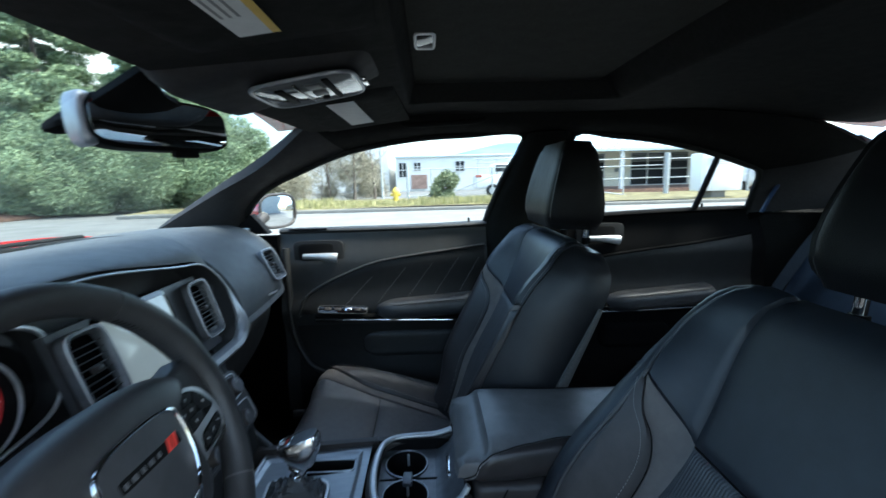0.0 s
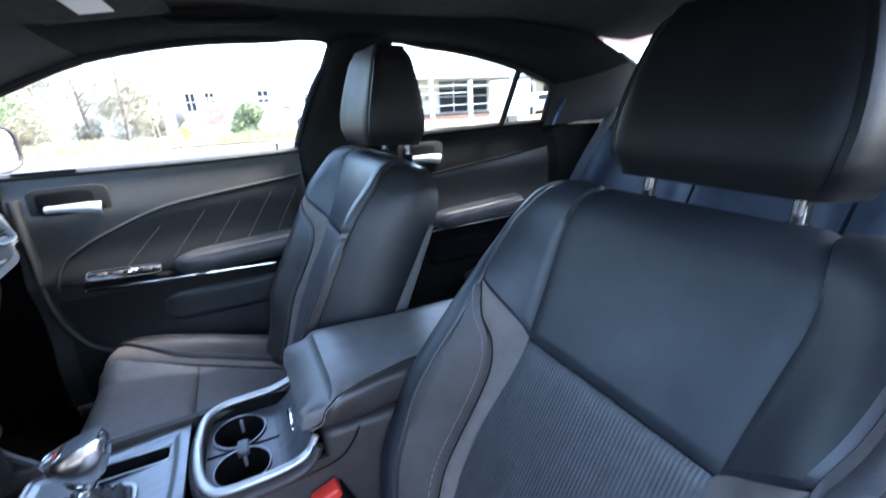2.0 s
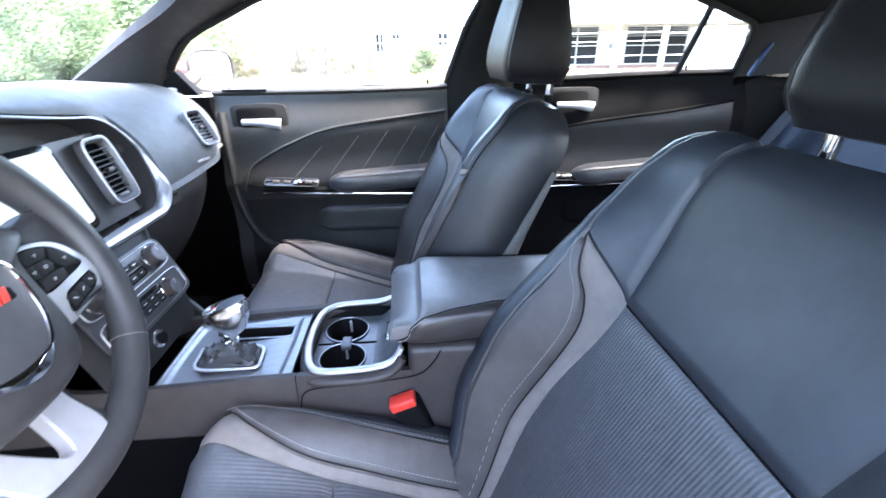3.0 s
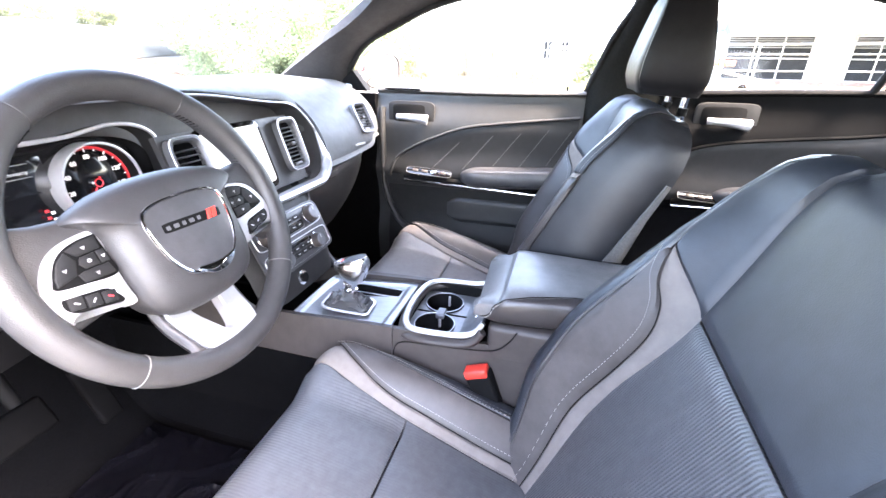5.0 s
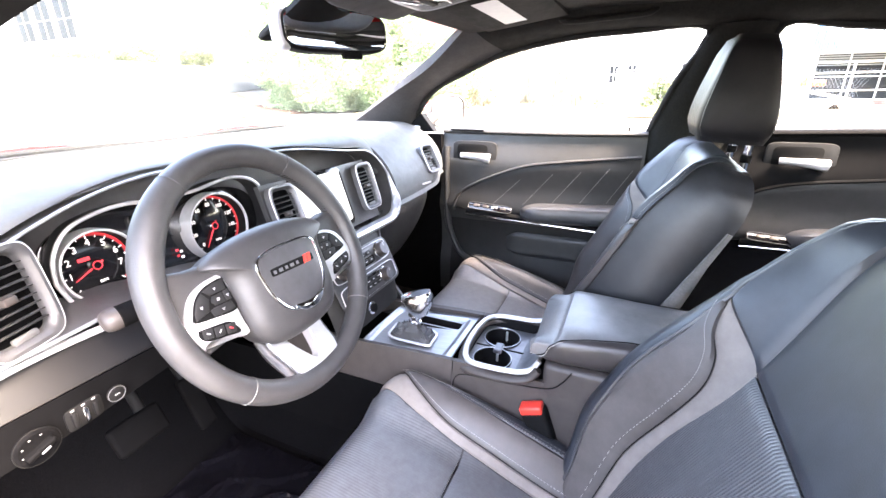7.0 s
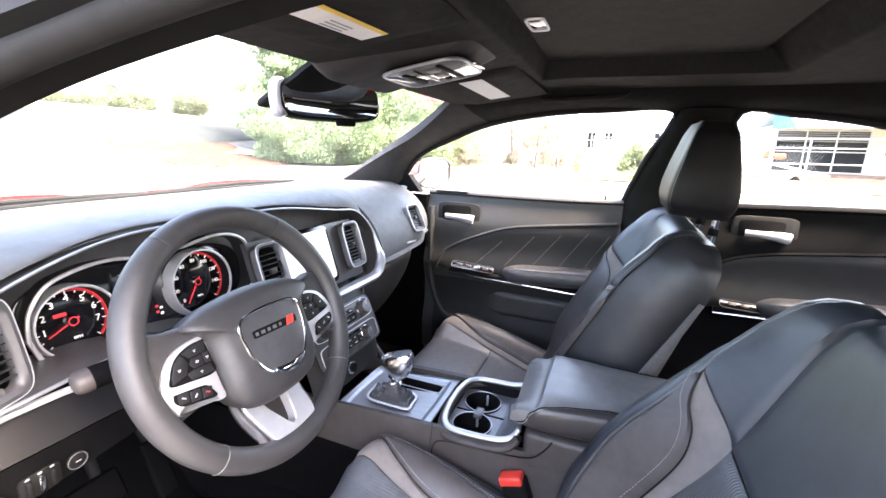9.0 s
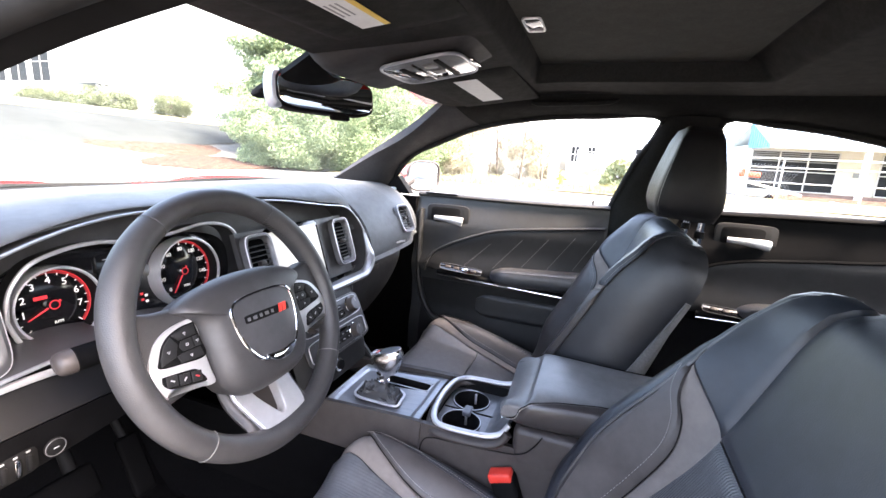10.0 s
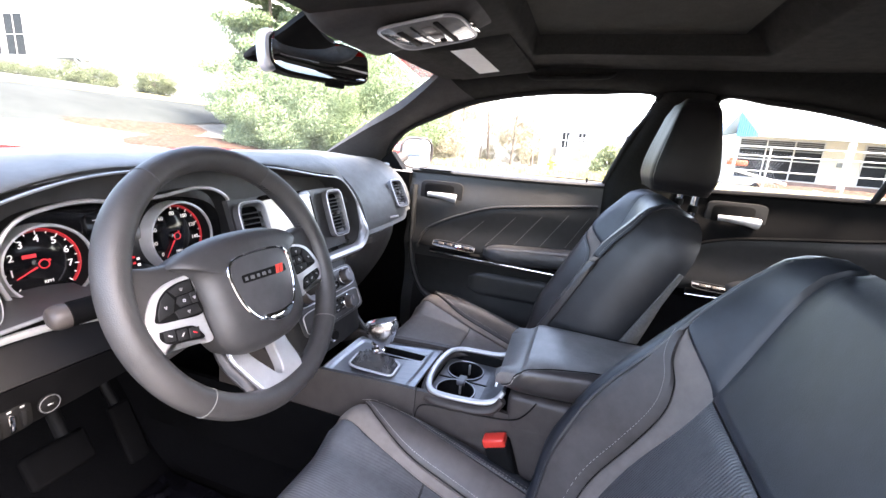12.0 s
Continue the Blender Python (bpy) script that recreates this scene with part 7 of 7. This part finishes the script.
def leaf_cloud(n, centre, radii, size, seed, lumps=26, hollow=0.55, droop=0.3, wide=0.16):
    """Many small sprays over a lumpy crown."""
    rng = np.random.default_rng(seed)
    d = rng.normal(size=(lumps, 3))
    d /= np.linalg.norm(d, axis=1)[:, None]
    lc = d * (0.55 + 0.4 * rng.random((lumps, 1)))
    lr = 0.22 + 0.22 * rng.random(lumps)
    which = rng.integers(0, lumps, n)
    q = rng.normal(size=(n, 3))
    q /= np.linalg.norm(q, axis=1)[:, None]
    q *= (hollow + (1 - hollow) * rng.random((n, 1)))
    p = lc[which] + q * lr[which][:, None]
    p = p * np.array(radii) + np.array(centre)
    a = rng.normal(size=(n, 3))
    a[:, 2] -= droop
    a /= np.linalg.norm(a, axis=1)[:, None]
    b = np.cross(a, rng.normal(size=(n, 3)))
    b /= np.linalg.norm(b, axis=1)[:, None]
    s = size * (0.6 + 0.8 * rng.random((n, 1)))
    v = np.stack([p - b * s * wide, p + a * s * 0.5 - b * s * wide, p + a * s, p + b * s * wide], 1).reshape(-1, 3)
    keep = v.reshape(-1, 4, 3)[:, :, 2].min(axis=1) > 0.05
    v = v.reshape(-1, 4, 3)[keep].reshape(-1, 3)
    me = bpy.data.meshes.new("leaves")
    f = np.arange(len(v)).reshape(-1, 4)
    me.from_pydata(v.tolist(), [], f.tolist())
    return me


def plant(name, me, material, parent, label=""):
    me.materials.append(material)
    ob = new(name, me)
    ob.parent = parent
    ob.matrix_parent_inverse = parent.matrix_basis.inverted()
    return tagged(ob, label) if label else ob


def tree(name, x, y, h, crown, n, size, material, seed, label, cat, group, trunk=0.14, base=0.0, wide=0.16):
    t = thing(name, (x, y, base), label, cat, group)
    part("trunk", tube([(x, y, base - 0.05), (x + 0.1, y, base + h * 0.4), (x, y + 0.1, base + h * 0.9)], [trunk, trunk * 0.7, trunk * 0.2], 8), BARK, t)
    rng = random.Random(seed)
    for k in range(5):
        a, z = rng.random() * 6.28, base + h * (0.25 + 0.1 * k)
        r = crown[0] * 0.6
        part("limb", tube([(x, y, z), (x + r * 0.5 * math.cos(a), y + r * 0.5 * math.sin(a), z + 0.2), (x + r * math.cos(a), y + r * math.sin(a), z + 0.5)], [trunk * 0.4, trunk * 0.25, trunk * 0.1], 6), BARK, t)
    plant("crown", leaf_cloud(n, (x, y, base + crown[2] * 0.86), crown, size, seed, lumps=44 if n > 9000 else 26, wide=wide), material, t)
    return t


HEDGE = [(-16.6, 19.4, 2.9, 2.5), (-15.4, 20.5, 3.2, 2.9), (-13.2, 21.5, 3.2, 3.0), (-10.6, 22.2, 2.8, 2.6)]
for k, (x, y, r, hh) in enumerate(HEDGE):
    tree("cedar_shrub", x, y, hh, (r, r * 0.8, hh), 110000, 0.105, CEDAR, 10 + k, "dense green cedar shrub reaching the ground", "shrub", "cedar hedge")
for k, (x, y, h) in enumerate(((-21.0, 24.5, 12.0), (-15.0, 26.0, 11.0))):
    t = thing("cedar_tree", (x, y, 0), "tall green cedar tree with drooping sprays", "tree", "tall cedars")
    part("trunk", tube([(x, y, 0), (x, y, h)], [0.28, 0.05], 8), BARK, t)
    for j in range(6):
        z = h * (0.22 + 0.13 * j)
        r = 4.6 * (1 - 0.11 * j)
        plant("crown", leaf_cloud(18000, (x, y, z), (r, r, h * 0.10), 0.20, 40 + 10 * k + j, lumps=16, droop=0.6), CEDAR, t)

# mulch bed at the hedge's foot
bm = quads([[Vector((-24.6 + 8.2 * s, 13.6 + 8.0 * q, rise(-24.6 + 8.2 * s) + 0.02 + 0.42 * max(0, math.sin(math.pi * s) * math.sin(math.pi * q)) ** 0.6 + 0.06 * noise.noise(Vector((s * 30, q * 18, 1))))) for q in np.linspace(0, 1, 26)] for s in np.linspace(0, 1, 46)])
tagged(part("mulch_bed", bm, MULCH), "reddish bark mulch mound below the cedars", "mulch bed", kind="structure")
# the cross street that climbs ahead of the car
CROSS = mat("blue_grey_street", (0.041, 0.046, 0.047), 0.95, var=0.2, scale=0.35, spec=0.02)
bm = quads([[Vector((x, y, rise(x) + 0.02)) for x in np.linspace(-31.2 - 0.03 * (y - 14), -23.2 - 0.22 * max(0.0, y - 14), 14)] for y in np.linspace(-40, 34, 30)])
tagged(part("road", bm, CROSS), "blue grey asphalt cross street climbing ahead", "road", kind="structure")
bm = quads([[Vector((x, y, rise(x) + 0.035 + 0.03 * noise.noise(Vector((x * 0.6, y * 0.6, 2))))) for x in np.linspace(-35.5 - 0.03 * (y - 14), -31.2 - 0.03 * (y - 14), 10)] for y in np.linspace(-40, 29.5, 60)])
tagged(part("verge", bm, VERGE), "dry grass bank beyond the cross street", "verge", kind="structure")
GRASS = foliage("yellow_green_grass", (0.24, 0.24, 0.09), (0.40, 0.36, 0.20))
rng = np.random.default_rng(5)
gv, gf = [], []
for k in range(9000):
    x, y = rng.uniform(-6.5, 3.5), rng.uniform(17.0, 21.6)
    h, a = rng.uniform(0.06, 0.22) * (1.6 if x > -0.5 or x < -4.5 else 1.0), rng.uniform(0, 6.28)
    z = 0.13 + 0.06 * noise.noise(Vector((x * 0.4, y * 0.4, 1)))
    dx, dy = 0.02 * math.cos(a), 0.02 * math.sin(a)
    gv += [(x - dx, y - dy, z), (x + dx, y + dy, z), (x + dy * 3, y - dx * 3, z + h)]
    gf.append((3 * k, 3 * k + 1, 3 * k + 2))
me = bpy.data.meshes.new("blades")
me.from_pydata(gv, [], gf)
me.materials.append(GRASS)
tagged(new("grass_tufts", me), "yellow green grass tufts round the hydrant", "grass", kind="stuff")


def facade(name, x0, x1, y, h, material, label, depth=8):
    b = thing(name, ((x0 + x1) / 2, y + depth / 2, 0), label, "building")
    part("wall", rbox(((x0 + x1) / 2, y + depth / 2, h / 2), (x1 - x0, depth, h), 0.03, 1), material, b)
    return b


def pane(b, x0, x1, z0, z1, y, bars_v=1, bars_h=0, slats=0):
    w = part("window", rbox(((x0 + x1) / 2, y - 0.02, (z0 + z1) / 2), (x1 - x0, 0.06, z1 - z0), 0.01, 1), PANE, b)
    for k in range(bars_v + 2):
        x = x0 + (x1 - x0) * k / (bars_v + 1)
        part("mullion", rbox((x, y - 0.06, (z0 + z1) / 2), (0.07, 0.06, z1 - z0 + 0.07), 0.01, 1), WALL_WHITE, w)
    for k in range(bars_h + 2):
        z = z0 + (z1 - z0) * k / (bars_h + 1)
        part("mullion", rbox(((x0 + x1) / 2, y - 0.055, z), (x1 - x0, 0.05, 0.06), 0.01, 1), WALL_WHITE, w)
    for k in range(slats):
        z = z1 - 0.12 - 0.11 * k
        part("slat", rbox(((x0 + x1) / 2, y - 0.052, z), (x1 - x0 - 0.08, 0.012, 0.06), 0.005, 1), SLATW, w)


# low office with the pale blue metal roof
BY = 30.0
off = facade("office_building", 8.3, 35.6, BY, 3.0, WALL_CREAM, "low cream office building with a pale blue metal roof", 4)
EY, EZ, RZ = BY - 3.5, 2.86, 4.28
roof = part("roof", quads([[Vector((8.2 + 28.0 * s, y, z)) for s in np.linspace(0, 1, 30)] for y, z in ((EY, EZ), (BY + 0.2, RZ), (BY + 4.3, 2.95))]), ROOF_BLUE, off)
for k in range(58):
    x = 8.25 + 0.46 * k
    part("roof_seam", tube([(x, EY - 0.02, EZ + 0.03), (x, BY + 0.2, RZ + 0.03)], 0.035, 6), ROOF_BLUE, roof)
part("gable", prism([(EY, EZ - 0.20), (BY + 0.2, EZ - 0.06), (BY + 0.2, RZ), (EY, EZ - 0.01)], 0.05, axes((8.17, 0, 0), (0, 1, 0), (0, 0, 1)), 0.004), FASCIA, off, "sky blue gable end")
for k in range(9):
    y = EY + 0.3 + 0.4 * k
    part("gable_rib", tube([(8.14, y, EZ - 0.14), (8.14, y, EZ + (RZ - EZ) * (y - EY) / 3.7 - 0.03)], 0.02, 6), FASCIA, off)
part("fascia", rbox((22.2, EY - 0.03, EZ - 0.09), (28.0, 0.06, 0.16), 0.01, 1), ROOF_BLUE, off)
for x in (12.4, 18.6, 22.6, 26.6):
    part("post", rbox((x, EY + 0.2, 1.38), (0.24, 0.24, 2.74), 0.02, 1), WALL_WHITE, off)
for x0, x1, bars in ((8.4, 12.6, 2), (14.5, 16.95, 1), (17.35, 18.7, 0), (20.6, 23.0, 1), (24.1, 27.6, 2)):
    pane(off, x0, x1, 0.45, 2.70, BY, bars, 1, 5)
part("door_notice", rbox((13.55, BY - 0.03, 1.55), (0.34, 0.03, 0.26), 0.01, 1), SLATW, off)
part("brick_base", rbox((23.1, BY - 0.08, 0.20), (25.0, 0.12, 0.40), 0.01, 1), BRICKRED, off)

# white warehouse and its taller neighbour behind, hazy hill beyond
wh = facade("warehouse", -3.4, 9.0, 46.0, 3.7, WALL_WHITE, "long low white warehouse with small dark windows", 14)
for x0, x1, z0, z1 in ((-3.05, -2.25, 1.5, 3.05), (-1.45, -0.70, 2.15, 3.05), (3.0, 4.0, 2.0, 3.1)):
    pane(wh, x0, x1, z0, z1, 46.0, 1, 1)
part("loading_door", rbox((-0.9, 45.95, 1.0), (1.7, 0.1, 1.5), 0.02, 1), BRICKRED, wh)
part("eaves_strip", rbox((2.8, 45.9, 3.66), (12.6, 0.3, 0.16), 0.03, 1), ROOF_BLUE, wh)
facade("white_hall", -15.0, -4.2, 47.0, 5.4, WALL_WHITE, "plain white hall beside the warehouse", 12)
# blue stands for the haze of distance over the woods
HILL = mat("haze_painted_hill", (0.16, 0.24, 0.33), 0.95, var=0.2, scale=0.05, spec=0.05)
bm = quads([[Vector((x, 185 + 60 * q, (6 + 13 * sm(-30, 45, x) + 2.2 * noise.noise(Vector((x * 0.05, 2, q * 3)))) * math.sin(0.15 + 1.42 * q))) for q in np.linspace(0, 1, 8)] for x in np.linspace(-60, 170, 90)])
tagged(part("backdrop", bm, HILL), "wooded hill on the horizon, haze put into its blue colour", "hill", kind="structure")
# white buildings seen through the windscreen
w2 = facade("white_building", -72.0, -30.0, 30.0, 14.0, WALL_WHITE, "bright white building with tall dark windows and shrubs", 14)
for x0, x1 in ((-66.5, -63.5), (-62.6, -59.6), (-58.7, -55.7)):
    pane(w2, x0, x1, 6.6, 10.5, 30.0, 1, 1)
part("entry_canopy", rbox((-48.8, 29.3, 6.30), (4.4, 1.4, 0.25), 0.05, 2), GALV, w2)
for k in range(9):
    part("stair_step", rbox((-46.4 + 0.44 * k, 29.2, 5.5 - 0.25 * k), (0.44, 1.2, 0.12), 0.02, 1), GALV, w2)
for k, z in enumerate((0.9, 0.45)):
    part("stair_rail", tube([(-46.6, 28.6, 5.6 + z), (-42.6, 28.6, 3.3 + z)], 0.05, 6), GALV, w2)
for k, (x, y, r) in enumerate(((-54.6, 28.0, 2.0), (-47.5, 28.0, 2.2), (-43.6, 28.0, 1.9), (-36.2, 28.0, 1.5))):
    tree("pale_shrub", x, y, r * 0.8, (r * 1.15, r, r * 0.62), 16000, 0.13, PALE_SHRUB, 70 + k, "rounded pale green shrub by the white building", "shrub", "building shrubs", 0.08, 3.3)

# fence and gate of galvanised pipe
FY = 22.0
fence = thing("pipe_fence", (6, FY, 0), "galvanised pipe and chain-link fence with a gate", "fence")
for x, r, h in ((-1.05, 0.06, 1.95), (0.2, 0.04, 1.75), (3.4, 0.04, 1.75), (6.2, 0.05, 2.0), (7.5, 0.035, 2.0), (10.4, 0.035, 2.0), (12.72, 0.13, 2.30), (17.2, 0.06, 2.0)):
    part("post", tube([(x, FY, 0), (x, FY, h)], r, 10), GALV, fence)
for x0, x1, zs in ((-1.05, 0.2, (0.35, 1.75)), (0.2, 3.4, (1.75,)), (3.4, 6.2, (1.75,)), (6.2, 12.6, (0.95, 1.60, 1.98)), (12.72, 17.2, (1.0, 1.98))):
    for z in zs:
        part("rail", tube([(x0, FY, z), (x1, FY, z + (0.07 if x1 > 12 else 0))], 0.024, 8), GALV, fence)
for a, b in (((1.3, FY, 0.52), (3.4, FY, 1.30)), ((-1.05, FY, 0.15), (0.2, FY, 0.45)), ((9.4, FY, 0.30), (12.0, FY, -0.1))):
    part("brace", tube([a, b], 0.03, 8), GALV, fence)
wire = []
for k in range(60):
    x = 0.2 + 0.12 * k
    wire.append(tube([(x, FY + 0.02, 0.05), (x + 1.0, FY + 0.02, 1.75)], 0.0025, 3))
    wire.append(tube([(x + 1.0, FY + 0.03, 0.05), (x, FY + 0.03, 1.75)], 0.0025, 3))
tagged(part("chain_link", join(*wire), GALV, fence), kind="stuff")

HX, HY_ = -1.6, 20.5
hy = thing("fire_hydrant", (HX, HY_, 0.14), "yellow fire hydrant on the verge", "hydrant")
part("barrel", lathe([(0.19, 0), (0.19, 0.05), (0.13, 0.06), (0.12, 0.46), (0.17, 0.48), (0.17, 0.54), (0.13, 0.64), (0.05, 0.71), (0.04, 0.77)], 16, pose(HX, HY_, 0.14)), HYDRANT, hy)
part("nozzle", tube([(HX - 0.25, HY_, 0.52), (HX + 0.25, HY_, 0.52)], 0.075, 10), HYDRANT, hy)
part("nozzle", tube([(HX, HY_, 0.50), (HX, HY_ - 0.24, 0.50)], 0.085, 10), HYDRANT, hy)

tk = thing("pickup_truck", (5.6, 27.6, 0), "white pickup truck with a ladder rack, parked inside the gate", "truck")
part("truck_body", rbox((4.85, 27.6, 0.98), (3.6, 1.9, 0.85), 0.12, 3), TRUCK, tk)
part("cab", rbox((5.3, 27.6, 1.72), (2.3, 1.7, 0.80), 0.22, 3), TRUCK, tk)
part("tail_lamp", rbox((3.22, 26.62, 1.34), (0.42, 0.06, 0.16), 0.02, 1), ORANGE, tk, "orange red tail lamp")
part("cab_window", rbox((4.75, 26.73, 1.80), (0.9, 0.04, 0.40), 0.02, 1), PANE, tk)
for x in (3.2, 4.4, 5.6):
    part("rack_post", tube([(x, 26.75, 1.4), (x, 26.75, 2.42)], 0.035, 6), GALV, tk)
for z in (2.15, 2.42):
    part("rack_rail", tube([(3.1, 26.75, z), (6.4, 26.75, z)], 0.035, 6), GALV, tk)
for x in (4.1, 5.9):
    wl = part("wheel", tube([(x, 26.55, 0.42), (x, 26.8, 0.42)], 0.41, 20), RUBBER, tk)
    part("rim", tube([(x, 26.52, 0.42), (x, 26.6, 0.42)], 0.22, 16), GALV, wl)
ba = thing("barrier_arm", (6.7, 24.6, 0), "orange boxed barrier with a lowered white arm", "barrier")
part("arm", tube([(6.7, 24.6, 0.95), (9.3, 24.6, 0.38)], 0.06, 8), WALL_WHITE, ba)
part("arm_post", tube([(6.7, 24.6, 0), (6.7, 24.6, 1.1)], 0.09, 8), GALV, ba)
part("orange_box", rbox((7.02, 24.6, 1.25), (0.90, 0.3, 0.26), 0.05, 2), ORANGE, ba)
part("orange_box", rbox((6.80, 24.58, 1.42), (0.30, 0.24, 0.18), 0.04, 2), ORANGE, ba)
pole = thing("utility_pole", (-2.6, 24.0, 0), "slim grey pole among bare shrubs", "pole")
part("pole_shaft", tube([(-2.6, 24.0, 0), (-2.6, 24.0, 3.6)], 0.07, 8), GALV, pole)
for k, (x, y, h, r) in enumerate(((-8.0, 23.4, 2.4, 1.5), (-9.0, 26, 3.0, 1.6), (-6.6, 26.2, 3.4, 1.6), (-4.6, 26, 3.2, 1.3), (-3.6, 27.4, 2.6, 1.0), (0.85, 21.0, 1.35, 0.75))):
    tree("bare_shrub", x, y, h, (r, r * 0.8, h * 0.62), 5200 if k < 5 else 9000, 0.34 if k < 5 else 0.15, TWIGS if k < 5 else GATE_SHRUB, 90 + k, "bare straw coloured shrub behind the verge" if k < 5 else "pale green shrub by the gate", "shrub", "verge shrubs", 0.05, 0.0, 0.035 if k < 5 else 0.14)
def bare_tree(x, y, h, seed):
    """A leafless tree: a leaning trunk, limbs and thin twigs."""
    t = thing("bare_tree", (x, y, 0), "slim leafless tree behind the dry verge", "tree", "bare trees")
    rng = random.Random(seed)
    lean = rng.uniform(-0.4, 0.4)
    part("trunk", tube([(x, y, -0.05), (x + lean * 0.4, y, h * 0.5), (x + lean, y, h)], [0.09, 0.06, 0.015], 8), BARK, t)
    for k in range(9):
        z = h * (0.22 + 0.08 * k)
        a, r = rng.uniform(0, 6.28), (0.5 + 0.6 * rng.random()) * (1.1 - 0.09 * k)
        p = Vector((x + lean * z / h, y, z))
        q = p + Vector((r * math.cos(a), r * math.sin(a), 0.7 * r + 0.3))
        limb = part("limb", tube([p, p.lerp(q, 0.5) + Vector((0, 0, -0.08)), q], [0.030, 0.020, 0.008], 6), BARK, t)
        twigs = [tube([p.lerp(q, f), p.lerp(q, f) + Vector((rng.uniform(-0.4, 0.4), rng.uniform(-0.3, 0.3), rng.uniform(0.2, 0.6)))], [0.010, 0.004], 4) for f in (0.35, 0.5, 0.65, 0.8, 0.95, 1.0)]
        part("twigs", join(*twigs), BARK, limb)
    return t


for k, (x, y, h) in enumerate(((-7.3, 25.0, 5.2), (-5.9, 25.6, 4.6), (-4.4, 25.2, 5.0), (-3.3, 26.5, 4.4))):
    bare_tree(x, y, h, 200 + k)
# white meter cabinet, planting bed and silver car by the office
MX, MY = 12.22, 17.3
bx_ = thing("meter_cabinet", (MX, MY, 0.16), "large white metal cabinet on a concrete pedestal", "cabinet")
part("cabinet_body", rbox((MX, MY, 1.22), (1.78, 0.8, 1.56), 0.05, 2), TRUCK, bx_)
part("cabinet_door", rbox((MX - 0.2, MY - 0.42, 1.2), (1.15, 0.04, 1.3), 0.02, 2), TRUCK, bx_)
for k in range(4):
    part("louvre", rbox((MX - 0.2, MY - 0.45, 1.55 + 0.08 * k), (0.95, 0.03, 0.03), 0.008, 1), GALV, bx_)
part("pedestal", rbox((MX - 0.02, MY, 0.30), (0.62, 0.55, 0.36), 0.04, 2), KERB, bx_)
sc = thing("parked_car", (19.6, 24.6, 0), "silver parked car beyond the white cabinet", "car")
prof = spline([(-2.2, 0.35), (-2.2, 0.85), (-1.5, 1.0), (-0.7, 1.45), (0.9, 1.48), (1.7, 1.05), (2.2, 0.95), (2.25, 0.4)])
part("body", prism([(prof(k / 40).x, prof(k / 40).y) for k in range(41)], 1.7, axes((19.6, 25.4, 0), (1, 0, 0), (0, 0, 1)), 0.08, 3), SATIN, sc)
part("side_window", rbox((19.7, 23.69, 1.22), (1.7, 0.04, 0.32), 0.06, 2), PANE, sc)
for x in (18.2, 21.0):
    part("wheel", tube([(x, 23.66, 0.33), (x, 23.9, 0.33)], 0.33, 20), RUBBER, sc)
bm = quads([[Vector((8.4 + 16.0 * s, 25.0 + 1.6 * q, 0.02 + 0.30 * math.sin(math.pi * q) ** 0.7 + 0.05 * noise.noise(Vector((s * 40, q * 5, 3))))) for q in np.linspace(0, 1, 8)] for s in np.linspace(0, 1, 60)])
tagged(part("planting_bed", bm, MULCH), "brown mulch planting bed before the office", "planting bed", kind="structure")
# building behind the car, seen through the rear window
rw = facade("corrugated_shed", 12.0, 30.0, -2.0, 7.0, WALL_WHITE, "pale corrugated metal shed behind the car", 10)
for k in range(60):
    part("rib", rbox((12.0 - 0.03, -2.0 + 0.17 * k, 3.5), (0.06, 0.06, 7.0), 0.01, 1), GALV, rw)
